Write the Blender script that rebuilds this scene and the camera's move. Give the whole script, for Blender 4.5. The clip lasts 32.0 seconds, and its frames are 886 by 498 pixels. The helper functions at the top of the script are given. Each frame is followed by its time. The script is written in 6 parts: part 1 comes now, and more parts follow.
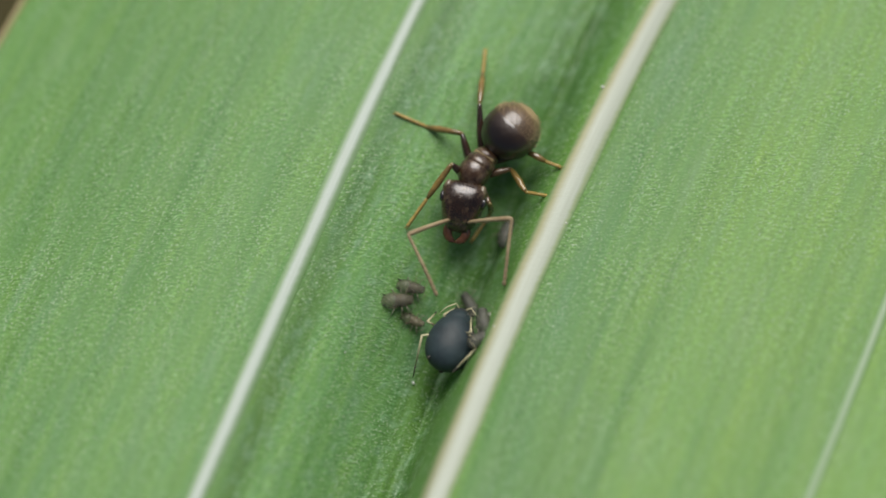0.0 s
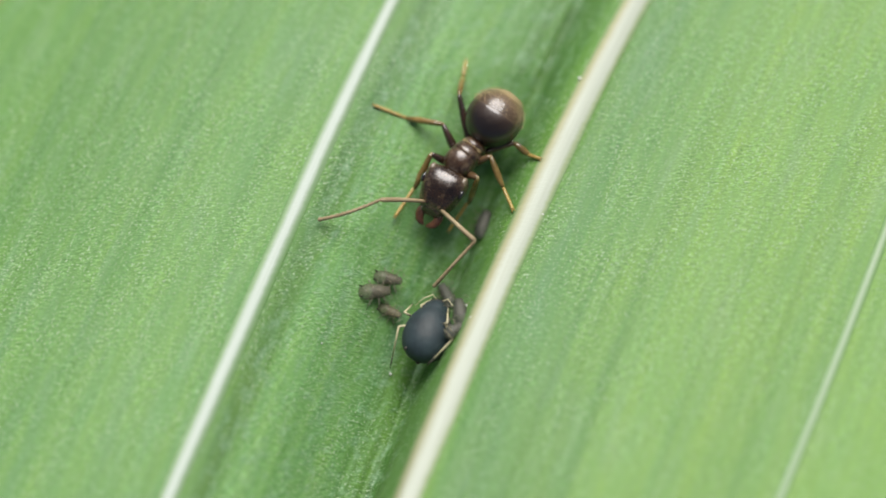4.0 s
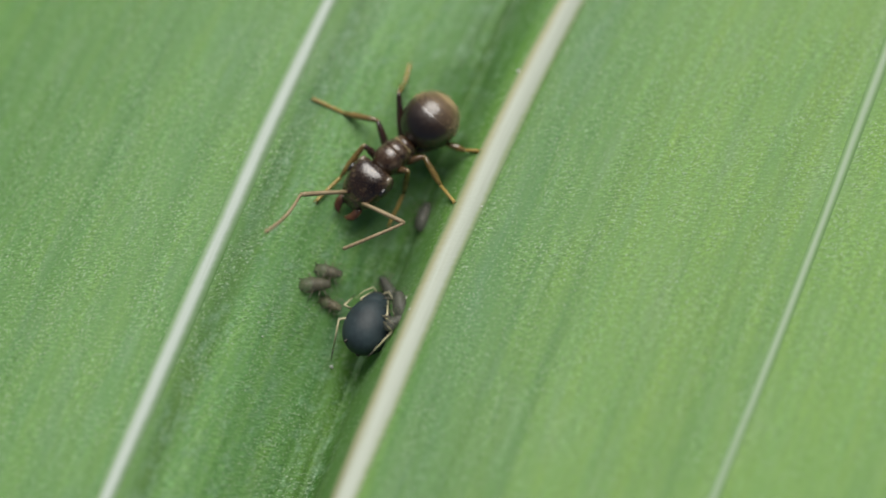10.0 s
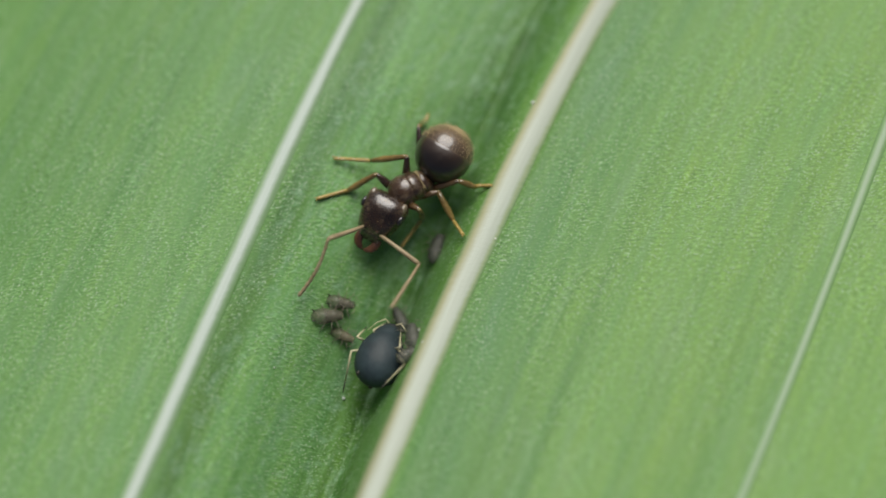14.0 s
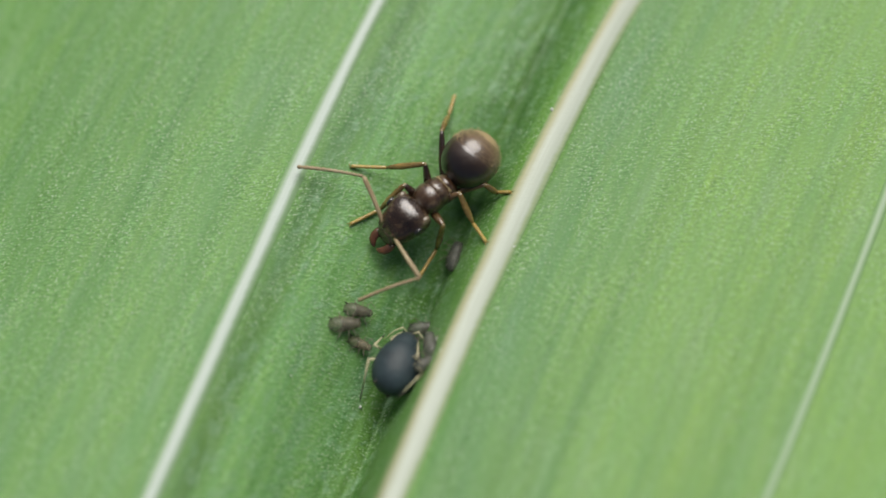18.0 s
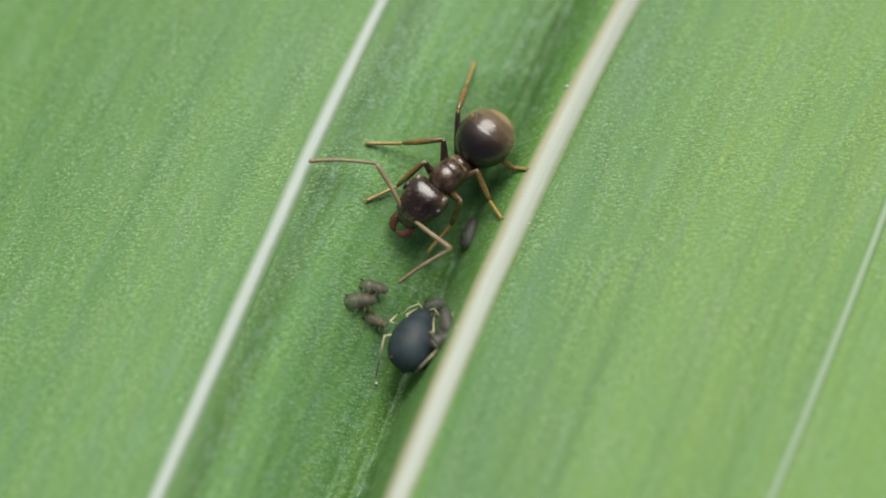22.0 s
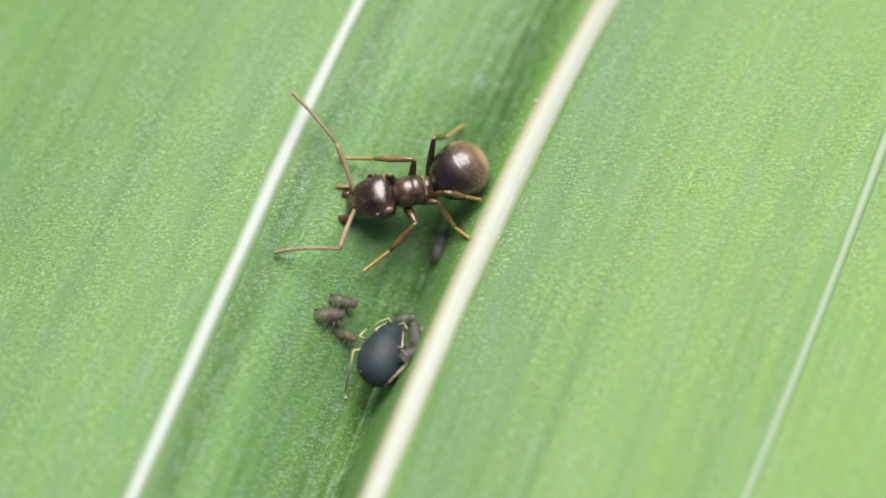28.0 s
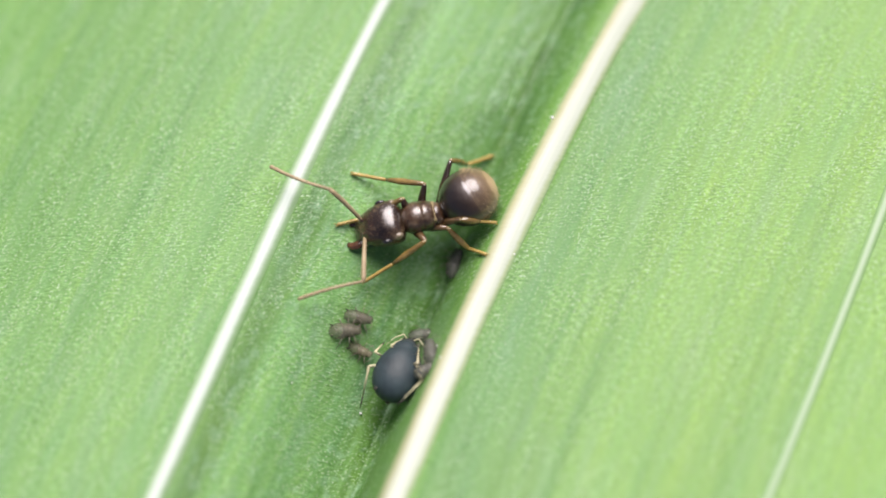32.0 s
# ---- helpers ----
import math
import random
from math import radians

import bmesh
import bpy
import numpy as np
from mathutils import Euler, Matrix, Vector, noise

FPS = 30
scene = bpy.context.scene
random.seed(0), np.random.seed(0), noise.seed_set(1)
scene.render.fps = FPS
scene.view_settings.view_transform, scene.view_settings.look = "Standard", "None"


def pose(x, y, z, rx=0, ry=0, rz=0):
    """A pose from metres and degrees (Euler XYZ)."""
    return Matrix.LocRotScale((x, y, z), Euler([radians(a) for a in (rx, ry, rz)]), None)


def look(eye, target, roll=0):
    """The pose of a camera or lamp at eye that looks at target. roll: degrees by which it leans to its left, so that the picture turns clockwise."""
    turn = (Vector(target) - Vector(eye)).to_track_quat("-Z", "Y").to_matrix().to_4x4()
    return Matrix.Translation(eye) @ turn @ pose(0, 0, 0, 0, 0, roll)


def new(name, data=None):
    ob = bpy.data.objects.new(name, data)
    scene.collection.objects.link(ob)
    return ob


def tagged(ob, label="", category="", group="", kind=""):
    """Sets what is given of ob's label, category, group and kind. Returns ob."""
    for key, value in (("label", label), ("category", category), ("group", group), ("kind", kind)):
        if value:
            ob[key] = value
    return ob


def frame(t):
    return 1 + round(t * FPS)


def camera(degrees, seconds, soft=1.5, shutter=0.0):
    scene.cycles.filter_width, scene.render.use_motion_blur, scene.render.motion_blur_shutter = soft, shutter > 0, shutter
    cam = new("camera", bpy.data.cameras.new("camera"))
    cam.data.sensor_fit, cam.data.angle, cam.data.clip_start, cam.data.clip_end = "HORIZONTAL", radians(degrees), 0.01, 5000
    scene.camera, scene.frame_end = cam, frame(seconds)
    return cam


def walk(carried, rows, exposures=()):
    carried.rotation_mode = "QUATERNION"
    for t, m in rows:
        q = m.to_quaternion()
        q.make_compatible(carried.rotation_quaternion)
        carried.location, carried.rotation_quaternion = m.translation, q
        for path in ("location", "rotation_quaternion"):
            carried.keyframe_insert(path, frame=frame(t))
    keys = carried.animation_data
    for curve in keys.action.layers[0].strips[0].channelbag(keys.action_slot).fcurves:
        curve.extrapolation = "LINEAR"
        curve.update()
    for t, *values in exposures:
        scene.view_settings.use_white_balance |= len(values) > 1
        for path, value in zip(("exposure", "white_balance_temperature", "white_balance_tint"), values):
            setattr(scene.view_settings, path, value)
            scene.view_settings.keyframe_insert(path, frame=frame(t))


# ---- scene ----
# A black garden ant among aphids on a parallel-veined leaf, seen from above in close-up.
# Lengths inside the meshes are millimetres; MM turns them into metres.
MM = 0.001
SCALE = 70.0          # leaf-chart units per millimetre


def place(x, y, z, rx=0, ry=0, rz=0):
    """A pose from millimetres and degrees."""
    return pose(x * MM, y * MM, z * MM, rx, ry, rz)


cam = camera(16.0, 32.0, soft=1.8)
cam.data.dof.use_dof = True
cam.data.dof.focus_distance = 0.08005
cam.data.dof.aperture_fstop = 20.0

walk(cam, [
    (0, place(-0, -27.272, 74.928, 20, 0, 0)), (0.5, place(0.538, -26.758, 75.089, 20, 0.06, -0.16)),
    (1, place(0.867, -26.961, 75.016, 20, 0.17, -0.46)), (1.5, place(0.167, -27.255, 75.144, 20, 0.07, -0.2)),
    (2, place(-0.18, -27.129, 74.909, 20, -0.14, 0.37)), (2.5, place(0.265, -27.355, 74.991, 20, -0.05, 0.13)),
    (3, place(0.586, -27.419, 75.007, 20, -0.03, 0.09)), (3.5, place(0.533, -27.49, 74.965, 20, 0.05, -0.13)),
    (5.5, place(0.907, -27.676, 75.085, 20, -0.2, 0.56)), (6, place(0.724, -27.797, 74.975, 20, -0.02, 0.06)),
    (6.5, place(1.372, -27.721, 74.977, 20, 0, 0)), (7, place(1.926, -27.974, 75.087, 20, 0, -0.01)),
    (7.5, place(1.911, -27.689, 75.133, 20, 0.17, -0.47)), (8, place(1.375, -27.699, 75.119, 20, -0.04, 0.1)),
    (8.5, place(0.775, -28.092, 75.204, 20, 0.09, -0.23)), (9, place(1.569, -27.958, 74.928, 20, 0, 0)),
    (9.5, place(1.941, -27.875, 75.026, 20, 0.09, -0.26)), (10, place(2.121, -27.816, 75.191, 20, 0.14, -0.39)),
    (10.5, place(1.691, -27.822, 75.05, 20, 0.12, -0.33)), (11, place(1.816, -27.346, 75.223, 20, 0.19, -0.52)),
    (11.5, place(2.185, -27.471, 75.139, 20, 0.03, -0.09)), (12, place(2.382, -27.219, 75.378, 20, 0.29, -0.79)),
    (12.5, place(2.224, -27.202, 75.223, 20, 0.08, -0.23)), (13, place(1.3, -27.301, 75.208, 20, 0.01, -0.02)),
    (13.5, place(1.69, -26.93, 75.278, 20, -0.01, 0.02)), (15.5, place(1.857, -27.037, 74.684, 20, 0.17, -0.48)),
    (16, place(1.824, -26.968, 74.757, 20, 0.09, -0.24)), (16.5, place(2.132, -26.816, 74.706, 20, 0.15, -0.4)),
    (17, place(1.642, -26.754, 74.814, 20, 0.08, -0.23)), (17.5, place(1.339, -26.85, 74.783, 20, 0, -0.01)),
    (18, place(1.325, -26.543, 74.653, 20, -0.05, 0.13)), (18.5, place(2.314, -26.311, 74.791, 20, 0.05, -0.13)),
    (19, place(1.734, -26.792, 74.928, 20, 0, 0)), (19.5, place(1.441, -27.253, 74.658, 20, -0.05, 0.14)),
    (20, place(1.759, -27.205, 74.702, 20, 0.07, -0.2)), (20.5, place(2.178, -27.167, 74.74, 20, 0.11, -0.3)),
    (21, place(2.319, -27.067, 74.727, 20, 0.15, -0.41)), (21.5, place(1.769, -26.902, 74.811, 20, 0.01, -0.04)),
    (22, place(0.937, -27.18, 74.678, 20, -0.02, 0.05)), (22.5, place(1.142, -26.981, 74.717, 20, -0.1, 0.27)),
    (23, place(1.25, -27.227, 74.755, 20, 0.03, -0.07)), (23.5, place(1.649, -27.029, 74.805, 20, 0.08, -0.21)),
    (24, place(1.408, -27.267, 74.783, 20, -0.02, 0.07)), (24.5, place(1.056, -27.554, 74.653, 20, -0.06, 0.17)),
    (26.5, place(0.987, -27.535, 74.943, 20, -0.13, 0.37)), (27, place(1.015, -26.785, 74.881, 20, -0.14, 0.4)),
    (27.5, place(1.031, -26.607, 74.815, 20, -0.05, 0.13)), (28, place(1.72, -26.88, 74.928, 20, 0, 0)),
    (28.5, place(1.306, -27.161, 74.903, 20, -0.03, 0.08)), (29, place(0.603, -27.009, 74.848, 20, -0.16, 0.45)),
    (29.5, place(0.592, -26.965, 74.798, 20, -0.11, 0.29)), (30, place(1.219, -26.944, 74.876, 20, -0.02, 0.05)),
    (30.5, place(1.037, -26.751, 74.963, 20, 0.02, -0.05)), (31, place(0.606, -26.96, 74.851, 20, -0.13, 0.37)),
    (31.5, place(0.933, -26.654, 74.901, 20, -0.1, 0.27)), (32, place(1.324, -26.474, 75.007, 20, -0.09, 0.26)),
], exposures=[(0, 1.01, 6500, 10.9), (1, 1.36, 6500, 11.6), (2, 1.40, 6500, 11.6), (3, 1.40, 6500, 11.6), (6, 1.39, 6500, 11.6), (7, 1.12, 6500, 9.7), (8, 0.99, 6500, 9.0), (9, 0.98, 6500, 9.0), (10, 0.96, 6500, 9.0), (13, 0.96, 6500, 9.0), (16, 0.95, 6500, 9.0), (17, 0.95, 6500, 9.0), (18, 1.12, 6500, 10.3), (19, 1.16, 6500, 10.3), (20, 1.17, 6500, 10.3), (21, 1.09, 6500, 10.3), (22, 1.09, 6500, 10.3), (23, 1.22, 6500, 10.3), (24, 1.19, 6500, 10.3), (27, 1.29, 6500, 13.2), (28, 1.56, 6500, 16.0), (29, 1.47, 6500, 13.6), (30, 1.61, 6500, 17.8), (31, 1.69, 6500, 19.0), (32, 1.77, 6500, 19.5)])

# ---- daylight: bright overcast sky, broad soft light from high up beyond the leaf's tip side ----
SUN_ELEVATION, SUN_AZIMUTH = 60.0, 86.0      # azimuth counted from +x towards +y
world = bpy.data.worlds.new("overcast_sky")
scene.world = world
world.use_nodes = True
wn = world.node_tree.nodes
sky = wn.new("ShaderNodeTexSky")
sky.sky_type = "NISHITA"
sky.sun_disc = False
sky.sun_elevation = radians(SUN_ELEVATION)
sky.sun_rotation = radians(90.0 - SUN_AZIMUTH)
sky.air_density, sky.dust_density, sky.ozone_density = 0.9, 4.0, 0.6
wn["Background"].inputs["Strength"].default_value = 0.021
world.node_tree.links.new(sky.outputs["Color"], wn["Background"].inputs["Color"])

sun = new("sun", bpy.data.lights.new("sun", "SUN"))
sun.data.energy = 1.76
sun.data.angle = radians(48.0)
sun.data.color = (1.0, 0.985, 0.96)
az, el = radians(SUN_AZIMUTH), radians(SUN_ELEVATION)
sun.matrix_world = look((math.cos(az) * math.cos(el), math.sin(az) * math.cos(el), math.sin(el)), (0, 0, 0))


# ---- materials ----
class Nodes:
    """A small wrapper round one material's node tree."""

    def __init__(self, name):
        self.material = bpy.data.materials.new(name)
        self.material.use_nodes = True
        self.tree = self.material.node_tree
        self.shader = self.tree.nodes["Principled BSDF"]

    def add(self, kind, **settings):
        node = self.tree.nodes.new(kind)
        for key, value in settings.items():
            node.inputs[key].default_value = value
        return node

    def link(self, out, into):
        self.tree.links.new(out, into)

    def stretched(self, source, sx, sy, sz=1.0):
        """The coordinates multiplied axis by axis."""
        m = self.tree.nodes.new("ShaderNodeVectorMath")
        m.operation = "MULTIPLY"
        m.inputs[1].default_value = (sx, sy, sz)
        self.link(source, m.inputs[0])
        return m.outputs[0]

    def noise(self, vector, scale=1.0, detail=3.0, rough=0.55):
        n = self.add("ShaderNodeTexNoise", Scale=scale, Detail=detail, Roughness=rough)
        self.link(vector, n.inputs["Vector"])
        return n.outputs["Fac"]

    def ramp(self, fac, stops):
        r = self.tree.nodes.new("ShaderNodeValToRGB")
        while len(r.color_ramp.elements) < len(stops):
            r.color_ramp.elements.new(0.5)
        for e, (at, colour) in zip(r.color_ramp.elements, stops):
            e.position, e.color = at, (*colour, 1.0)
        self.link(fac, r.inputs["Fac"])
        return r.outputs["Color"]

    def mix(self, a, b, fac, how="MIX"):
        m = self.tree.nodes.new("ShaderNodeMix")
        m.data_type, m.blend_type = "RGBA", how
        for value, socket in ((fac, m.inputs[0]), (a, m.inputs[6]), (b, m.inputs[7])):
            if isinstance(value, (int, float)):
                socket.default_value = value
            elif isinstance(value, tuple):
                socket.default_value = (*value, 1.0)
            else:
                self.link(value, socket)
        return m.outputs[2]

    def math(self, how, a, b=0.0, c=0.0):
        m = self.tree.nodes.new("ShaderNodeMath")
        m.operation = how
        for value, socket in ((a, m.inputs[0]), (b, m.inputs[1]), (c, m.inputs[2])):
            if isinstance(value, (int, float)):
                socket.default_value = value
            else:
                self.link(value, socket)
        return m.outputs[0]

    def bump(self, height, strength, distance):
        b = self.add("ShaderNodeBump", Strength=strength, Distance=distance)
        self.link(height, b.inputs["Height"])
        self.link(b.outputs["Normal"], self.shader.inputs["Normal"])

    def uv(self):
        n = self.tree.nodes.new("ShaderNodeUVMap")
        n.uv_map = "chart"
        return n.outputs["UV"]

    def coords(self, which="Object"):
        return self.tree.nodes.new("ShaderNodeTexCoord").outputs[which]

    def set(self, **values):
        for key, value in values.items():
            name = key.replace("_", " ")
            self.shader.inputs[name].default_value = value


def leaf_material():
    n = Nodes("leaf_blade")
    uv = n.uv()
    broad = n.noise(n.stretched(uv, 0.30, 0.05), 1.0, 2.0)
    streak = n.noise(n.stretched(uv, 1.7, 0.06), 1.0, 3.0)
    hue = n.noise(n.stretched(uv, 2.6, 0.12), 1.0, 3.0)
    fine = n.noise(n.stretched(uv, 9.0, 0.30), 1.0, 3.0)
    blotch = n.noise(n.stretched(uv, 1.3, 0.60), 1.0, 4.0)
    sheen_tone = n.noise(n.stretched(uv, 1.6, 0.30), 1.0, 3.0)
    warp = n.tree.nodes.new("ShaderNodeTexNoise")
    n.link(n.stretched(uv, 3.0, 3.0), warp.inputs["Vector"])
    warp.inputs["Scale"].default_value, warp.inputs["Detail"].default_value = 1.0, 1.0
    bent = n.tree.nodes.new("ShaderNodeVectorMath")
    bent.operation = "MULTIPLY_ADD"
    n.link(warp.outputs["Color"], bent.inputs[0])
    bent.inputs[1].default_value = (0.10, 0.16, 0.0)
    n.link(uv, bent.inputs[2])
    # short cross ripples of the skin's cells, and single cells with painted glints
    grain = n.noise(n.stretched(bent.outputs[0], 6.0, 18.0), 1.0, 2.0, 0.6)
    speck = n.noise(n.stretched(bent.outputs[0], 15.0, 17.0), 1.0, 1.0, 0.5)
    patch = n.ramp(n.noise(n.stretched(uv, 1.3, 0.7), 1.0, 3.0), [(0.34, (0.30, 0.30, 0.30)), (0.62, (1.0, 1.0, 1.0))])
    split = n.tree.nodes.new("ShaderNodeSeparateXYZ")
    n.link(uv, split.inputs[0])
    across = n.math("ADD", split.outputs[0], n.math("MULTIPLY_ADD", streak, 0.7, -0.35))
    side = n.math("MULTIPLY", across, 1.0 / 40.0)
    base = n.ramp(broad, [(0.25, (0.114, 0.240, 0.059)), (0.5, (0.129, 0.268, 0.064)), (0.75, (0.147, 0.293, 0.070))])
    base = n.mix(base, n.ramp(streak, [(0.28, (0.74, 0.82, 0.78)), (0.46, (1.0, 1.0, 1.0)), (0.72, (1.15, 1.11, 1.10))]), 0.9, "MULTIPLY")
    base = n.mix(base, n.ramp(hue, [(0.30, (0.90, 0.96, 1.12)), (0.50, (1.0, 1.0, 1.0)), (0.70, (1.10, 1.04, 0.84))]), 0.75, "MULTIPLY")
    base = n.mix(base, n.ramp(fine, [(0.3, (0.90, 0.93, 0.92)), (0.7, (1.08, 1.05, 1.07))]), 0.6, "MULTIPLY")
    base = n.mix(base, n.ramp(blotch, [(0.3, (0.92, 0.95, 1.0)), (0.7, (1.07, 1.03, 0.98))]), 0.8, "MULTIPLY")
    # pale grey-green streaks: the blade's sheen put into its colour
    base = n.mix(base, (0.18, 0.29, 0.155), n.ramp(sheen_tone, [(0.52, (0.0, 0.0, 0.0)), (0.74, (0.36, 0.36, 0.36))]))
    # greyer strips beside the veins, shade painted into the trough, a yellower far half
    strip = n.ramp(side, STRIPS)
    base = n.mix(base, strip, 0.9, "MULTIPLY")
    # faint lengthwise streaks of tone in the trough between the two thick veins
    trough_streak = n.noise(n.stretched(uv, 2.4, 0.30), 1.0, 4.0)
    between = n.ramp(side, [(0.192, (0.0, 0.0, 0.0)), (0.208, (1.0, 1.0, 1.0)), (0.318, (1.0, 1.0, 1.0)), (0.332, (0.0, 0.0, 0.0))])
    base = n.mix(base, n.ramp(trough_streak, [(0.30, (0.70, 0.76, 0.78)), (0.47, (1.0, 1.0, 1.0)), (0.70, (1.13, 1.10, 1.12))]), n.math("MULTIPLY", between, 0.55), "MULTIPLY")
    # the shade of two thin creases at the trough's foot, put into the colour
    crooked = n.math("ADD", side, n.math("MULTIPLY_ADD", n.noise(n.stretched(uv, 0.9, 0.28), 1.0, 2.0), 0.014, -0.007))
    crease_shade = n.ramp(crooked, [(0.288, (0.0, 0.0, 0.0)), (0.292, (0.7, 0.7, 0.7)), (0.295, (0.0, 0.0, 0.0)), (0.302, (0.0, 0.0, 0.0)), (0.308, (1.0, 1.0, 1.0)), (0.313, (0.45, 0.45, 0.45)), (0.322, (0.0, 0.0, 0.0))])
    crease_shade = n.math("MULTIPLY", crease_shade, n.ramp(n.noise(n.stretched(uv, 0.6, 0.45), 1.0, 2.0), [(0.34, (0.35, 0.35, 0.35)), (0.54, (1.0, 1.0, 1.0))]))
    base = n.mix(base, (0.42, 0.52, 0.46), crease_shade, "MULTIPLY")
    # pale blotches put the trough's mottled glints into the colour
    bloom = n.noise(n.stretched(uv, 3.0, 2.4), 1.0, 4.0, 0.65)
    base = n.mix(base, (0.187, 0.318, 0.18), n.math("MULTIPLY", n.ramp(bloom, [(0.50, (0.0, 0.0, 0.0)), (0.68, (0.55, 0.55, 0.55))]), between))
    base = n.mix(base, n.ramp(grain, [(0.28, (0.52, 0.63, 0.52)), (0.50, (1.0, 1.0, 1.0)), (0.70, (1.62, 1.50, 1.86))]), n.math("MULTIPLY", patch, 0.92), "MULTIPLY")
    # pale dots put the cells' glints into the base colour
    base = n.mix(base, (0.335, 0.44, 0.275), n.math("MULTIPLY", n.ramp(speck, [(0.57, (0.0, 0.0, 0.0)), (0.69, (0.85, 0.85, 0.85))]), patch))
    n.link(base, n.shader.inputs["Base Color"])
    n.link(n.math("MULTIPLY_ADD", grain, 0.4, 0.28), n.shader.inputs["Roughness"])
    n.bump(n.math("MULTIPLY", n.math("MULTIPLY_ADD", fine, 0.3, n.math("MULTIPLY_ADD", speck, 0.5, grain)), patch), 0.6, 0.00003)
    n.set(Specular_IOR_Level=0.24)
    return n.material


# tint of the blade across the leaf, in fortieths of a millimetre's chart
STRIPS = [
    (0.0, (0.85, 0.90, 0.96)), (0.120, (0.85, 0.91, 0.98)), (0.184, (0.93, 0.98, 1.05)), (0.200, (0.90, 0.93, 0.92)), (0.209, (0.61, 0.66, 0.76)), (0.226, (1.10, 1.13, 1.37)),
    # dark stops 0.282 to 0.332 carry the shade of the trough's foot and wall
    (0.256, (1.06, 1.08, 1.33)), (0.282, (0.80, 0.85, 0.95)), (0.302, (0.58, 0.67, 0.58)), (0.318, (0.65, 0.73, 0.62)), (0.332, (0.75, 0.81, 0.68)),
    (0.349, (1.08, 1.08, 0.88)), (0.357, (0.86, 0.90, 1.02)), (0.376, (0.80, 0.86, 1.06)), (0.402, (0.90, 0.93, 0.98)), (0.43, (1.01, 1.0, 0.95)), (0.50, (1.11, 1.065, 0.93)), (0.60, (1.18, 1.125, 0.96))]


def vein_material(name, body_colour, left_edge, right_edge, core):
    """A vein that passes from the blade's green over its edge tints into a pale core."""
    n = Nodes(name)
    uv = n.uv()
    split = n.tree.nodes.new("ShaderNodeSeparateXYZ")
    n.link(uv, split.inputs[0])
    wobble = n.noise(n.stretched(uv, 1.5, 0.35), 1.0, 3.0)
    ragged = n.noise(n.stretched(uv, 2.0, 9.0), 1.0, 3.0)
    across = n.math("ADD", split.outputs[0], n.math("MULTIPLY_ADD", ragged, 0.10, n.math("MULTIPLY_ADD", wobble, 0.14, -0.12)))
    green = (0.135, 0.265, 0.085)
    a, b = core
    colour = n.ramp(across, [(0.05, green), (0.05 + 0.45 * (a - 0.05), left_edge), (a, body_colour), (b, body_colour), (b + 0.5 * (0.97 - b), right_edge), (0.97, green)])
    lines = n.noise(n.stretched(uv, 9.0, 0.5), 1.0, 4.0)
    colour = n.mix(colour, n.ramp(lines, [(0.3, (0.84, 0.84, 0.78)), (0.65, (1.0, 1.0, 1.0))]), 0.5, "MULTIPLY")
    pits = n.noise(n.stretched(uv, 6.0, 14.0), 1.0, 2.0)
    n.link(colour, n.shader.inputs["Base Color"])
    n.bump(n.math("ADD", lines, pits), 0.25, 0.00003)
    n.set(Roughness=0.5, Specular_IOR_Level=0.25)
    return n.material


def chitin(name, dark, light, rough=0.28, scale=9000.0, lift=0.5, gloss=0.8, relief=0.5, bloom=None, sheen=0.0, solid=1.0, shine=0.4, blur=0.16):
    """Horny shell: two browns in patches, faint sculpture, glossy, with a downy bloom where asked."""
    n = Nodes(name)
    at = n.coords()
    patch = n.noise(at, scale * 0.25, 3.0)
    grain = n.noise(at, scale * 3.0, 2.0)
    colour = n.ramp(n.math("MULTIPLY_ADD", grain, 0.2, n.math("MULTIPLY", patch, 0.8)), [(0.3, dark), (0.5 + 0.3 * (1 - lift), light)])
    if bloom:
        downy = n.math("MULTIPLY_ADD", n.noise(at, scale * 1.6, 3.0), 0.35, n.math("MULTIPLY", n.noise(at, scale * 0.34, 2.0), 0.65))
        colour = n.mix(colour, bloom, n.ramp(downy, [(0.50, (0.0, 0.0, 0.0)), (0.66, (0.55, 0.55, 0.55))]))
    n.link(colour, n.shader.inputs["Base Color"])
    n.link(n.math("MULTIPLY_ADD", grain, 0.2, rough - 0.1), n.shader.inputs["Roughness"])
    n.bump(n.math("MULTIPLY_ADD", n.noise(at, scale * 0.45, 2.0), 5.0, grain), relief, 0.000008)
    n.set(Alpha=solid, Specular_Tint=(1.0, 0.95, 0.88, 1.0), Specular_IOR_Level=shine, Coat_Weight=gloss, Coat_IOR=1.65, Coat_Roughness=blur, Sheen_Weight=sheen, Sheen_Roughness=0.3, Sheen_Tint=(0.95, 0.82, 0.58, 1.0))
    return n.material


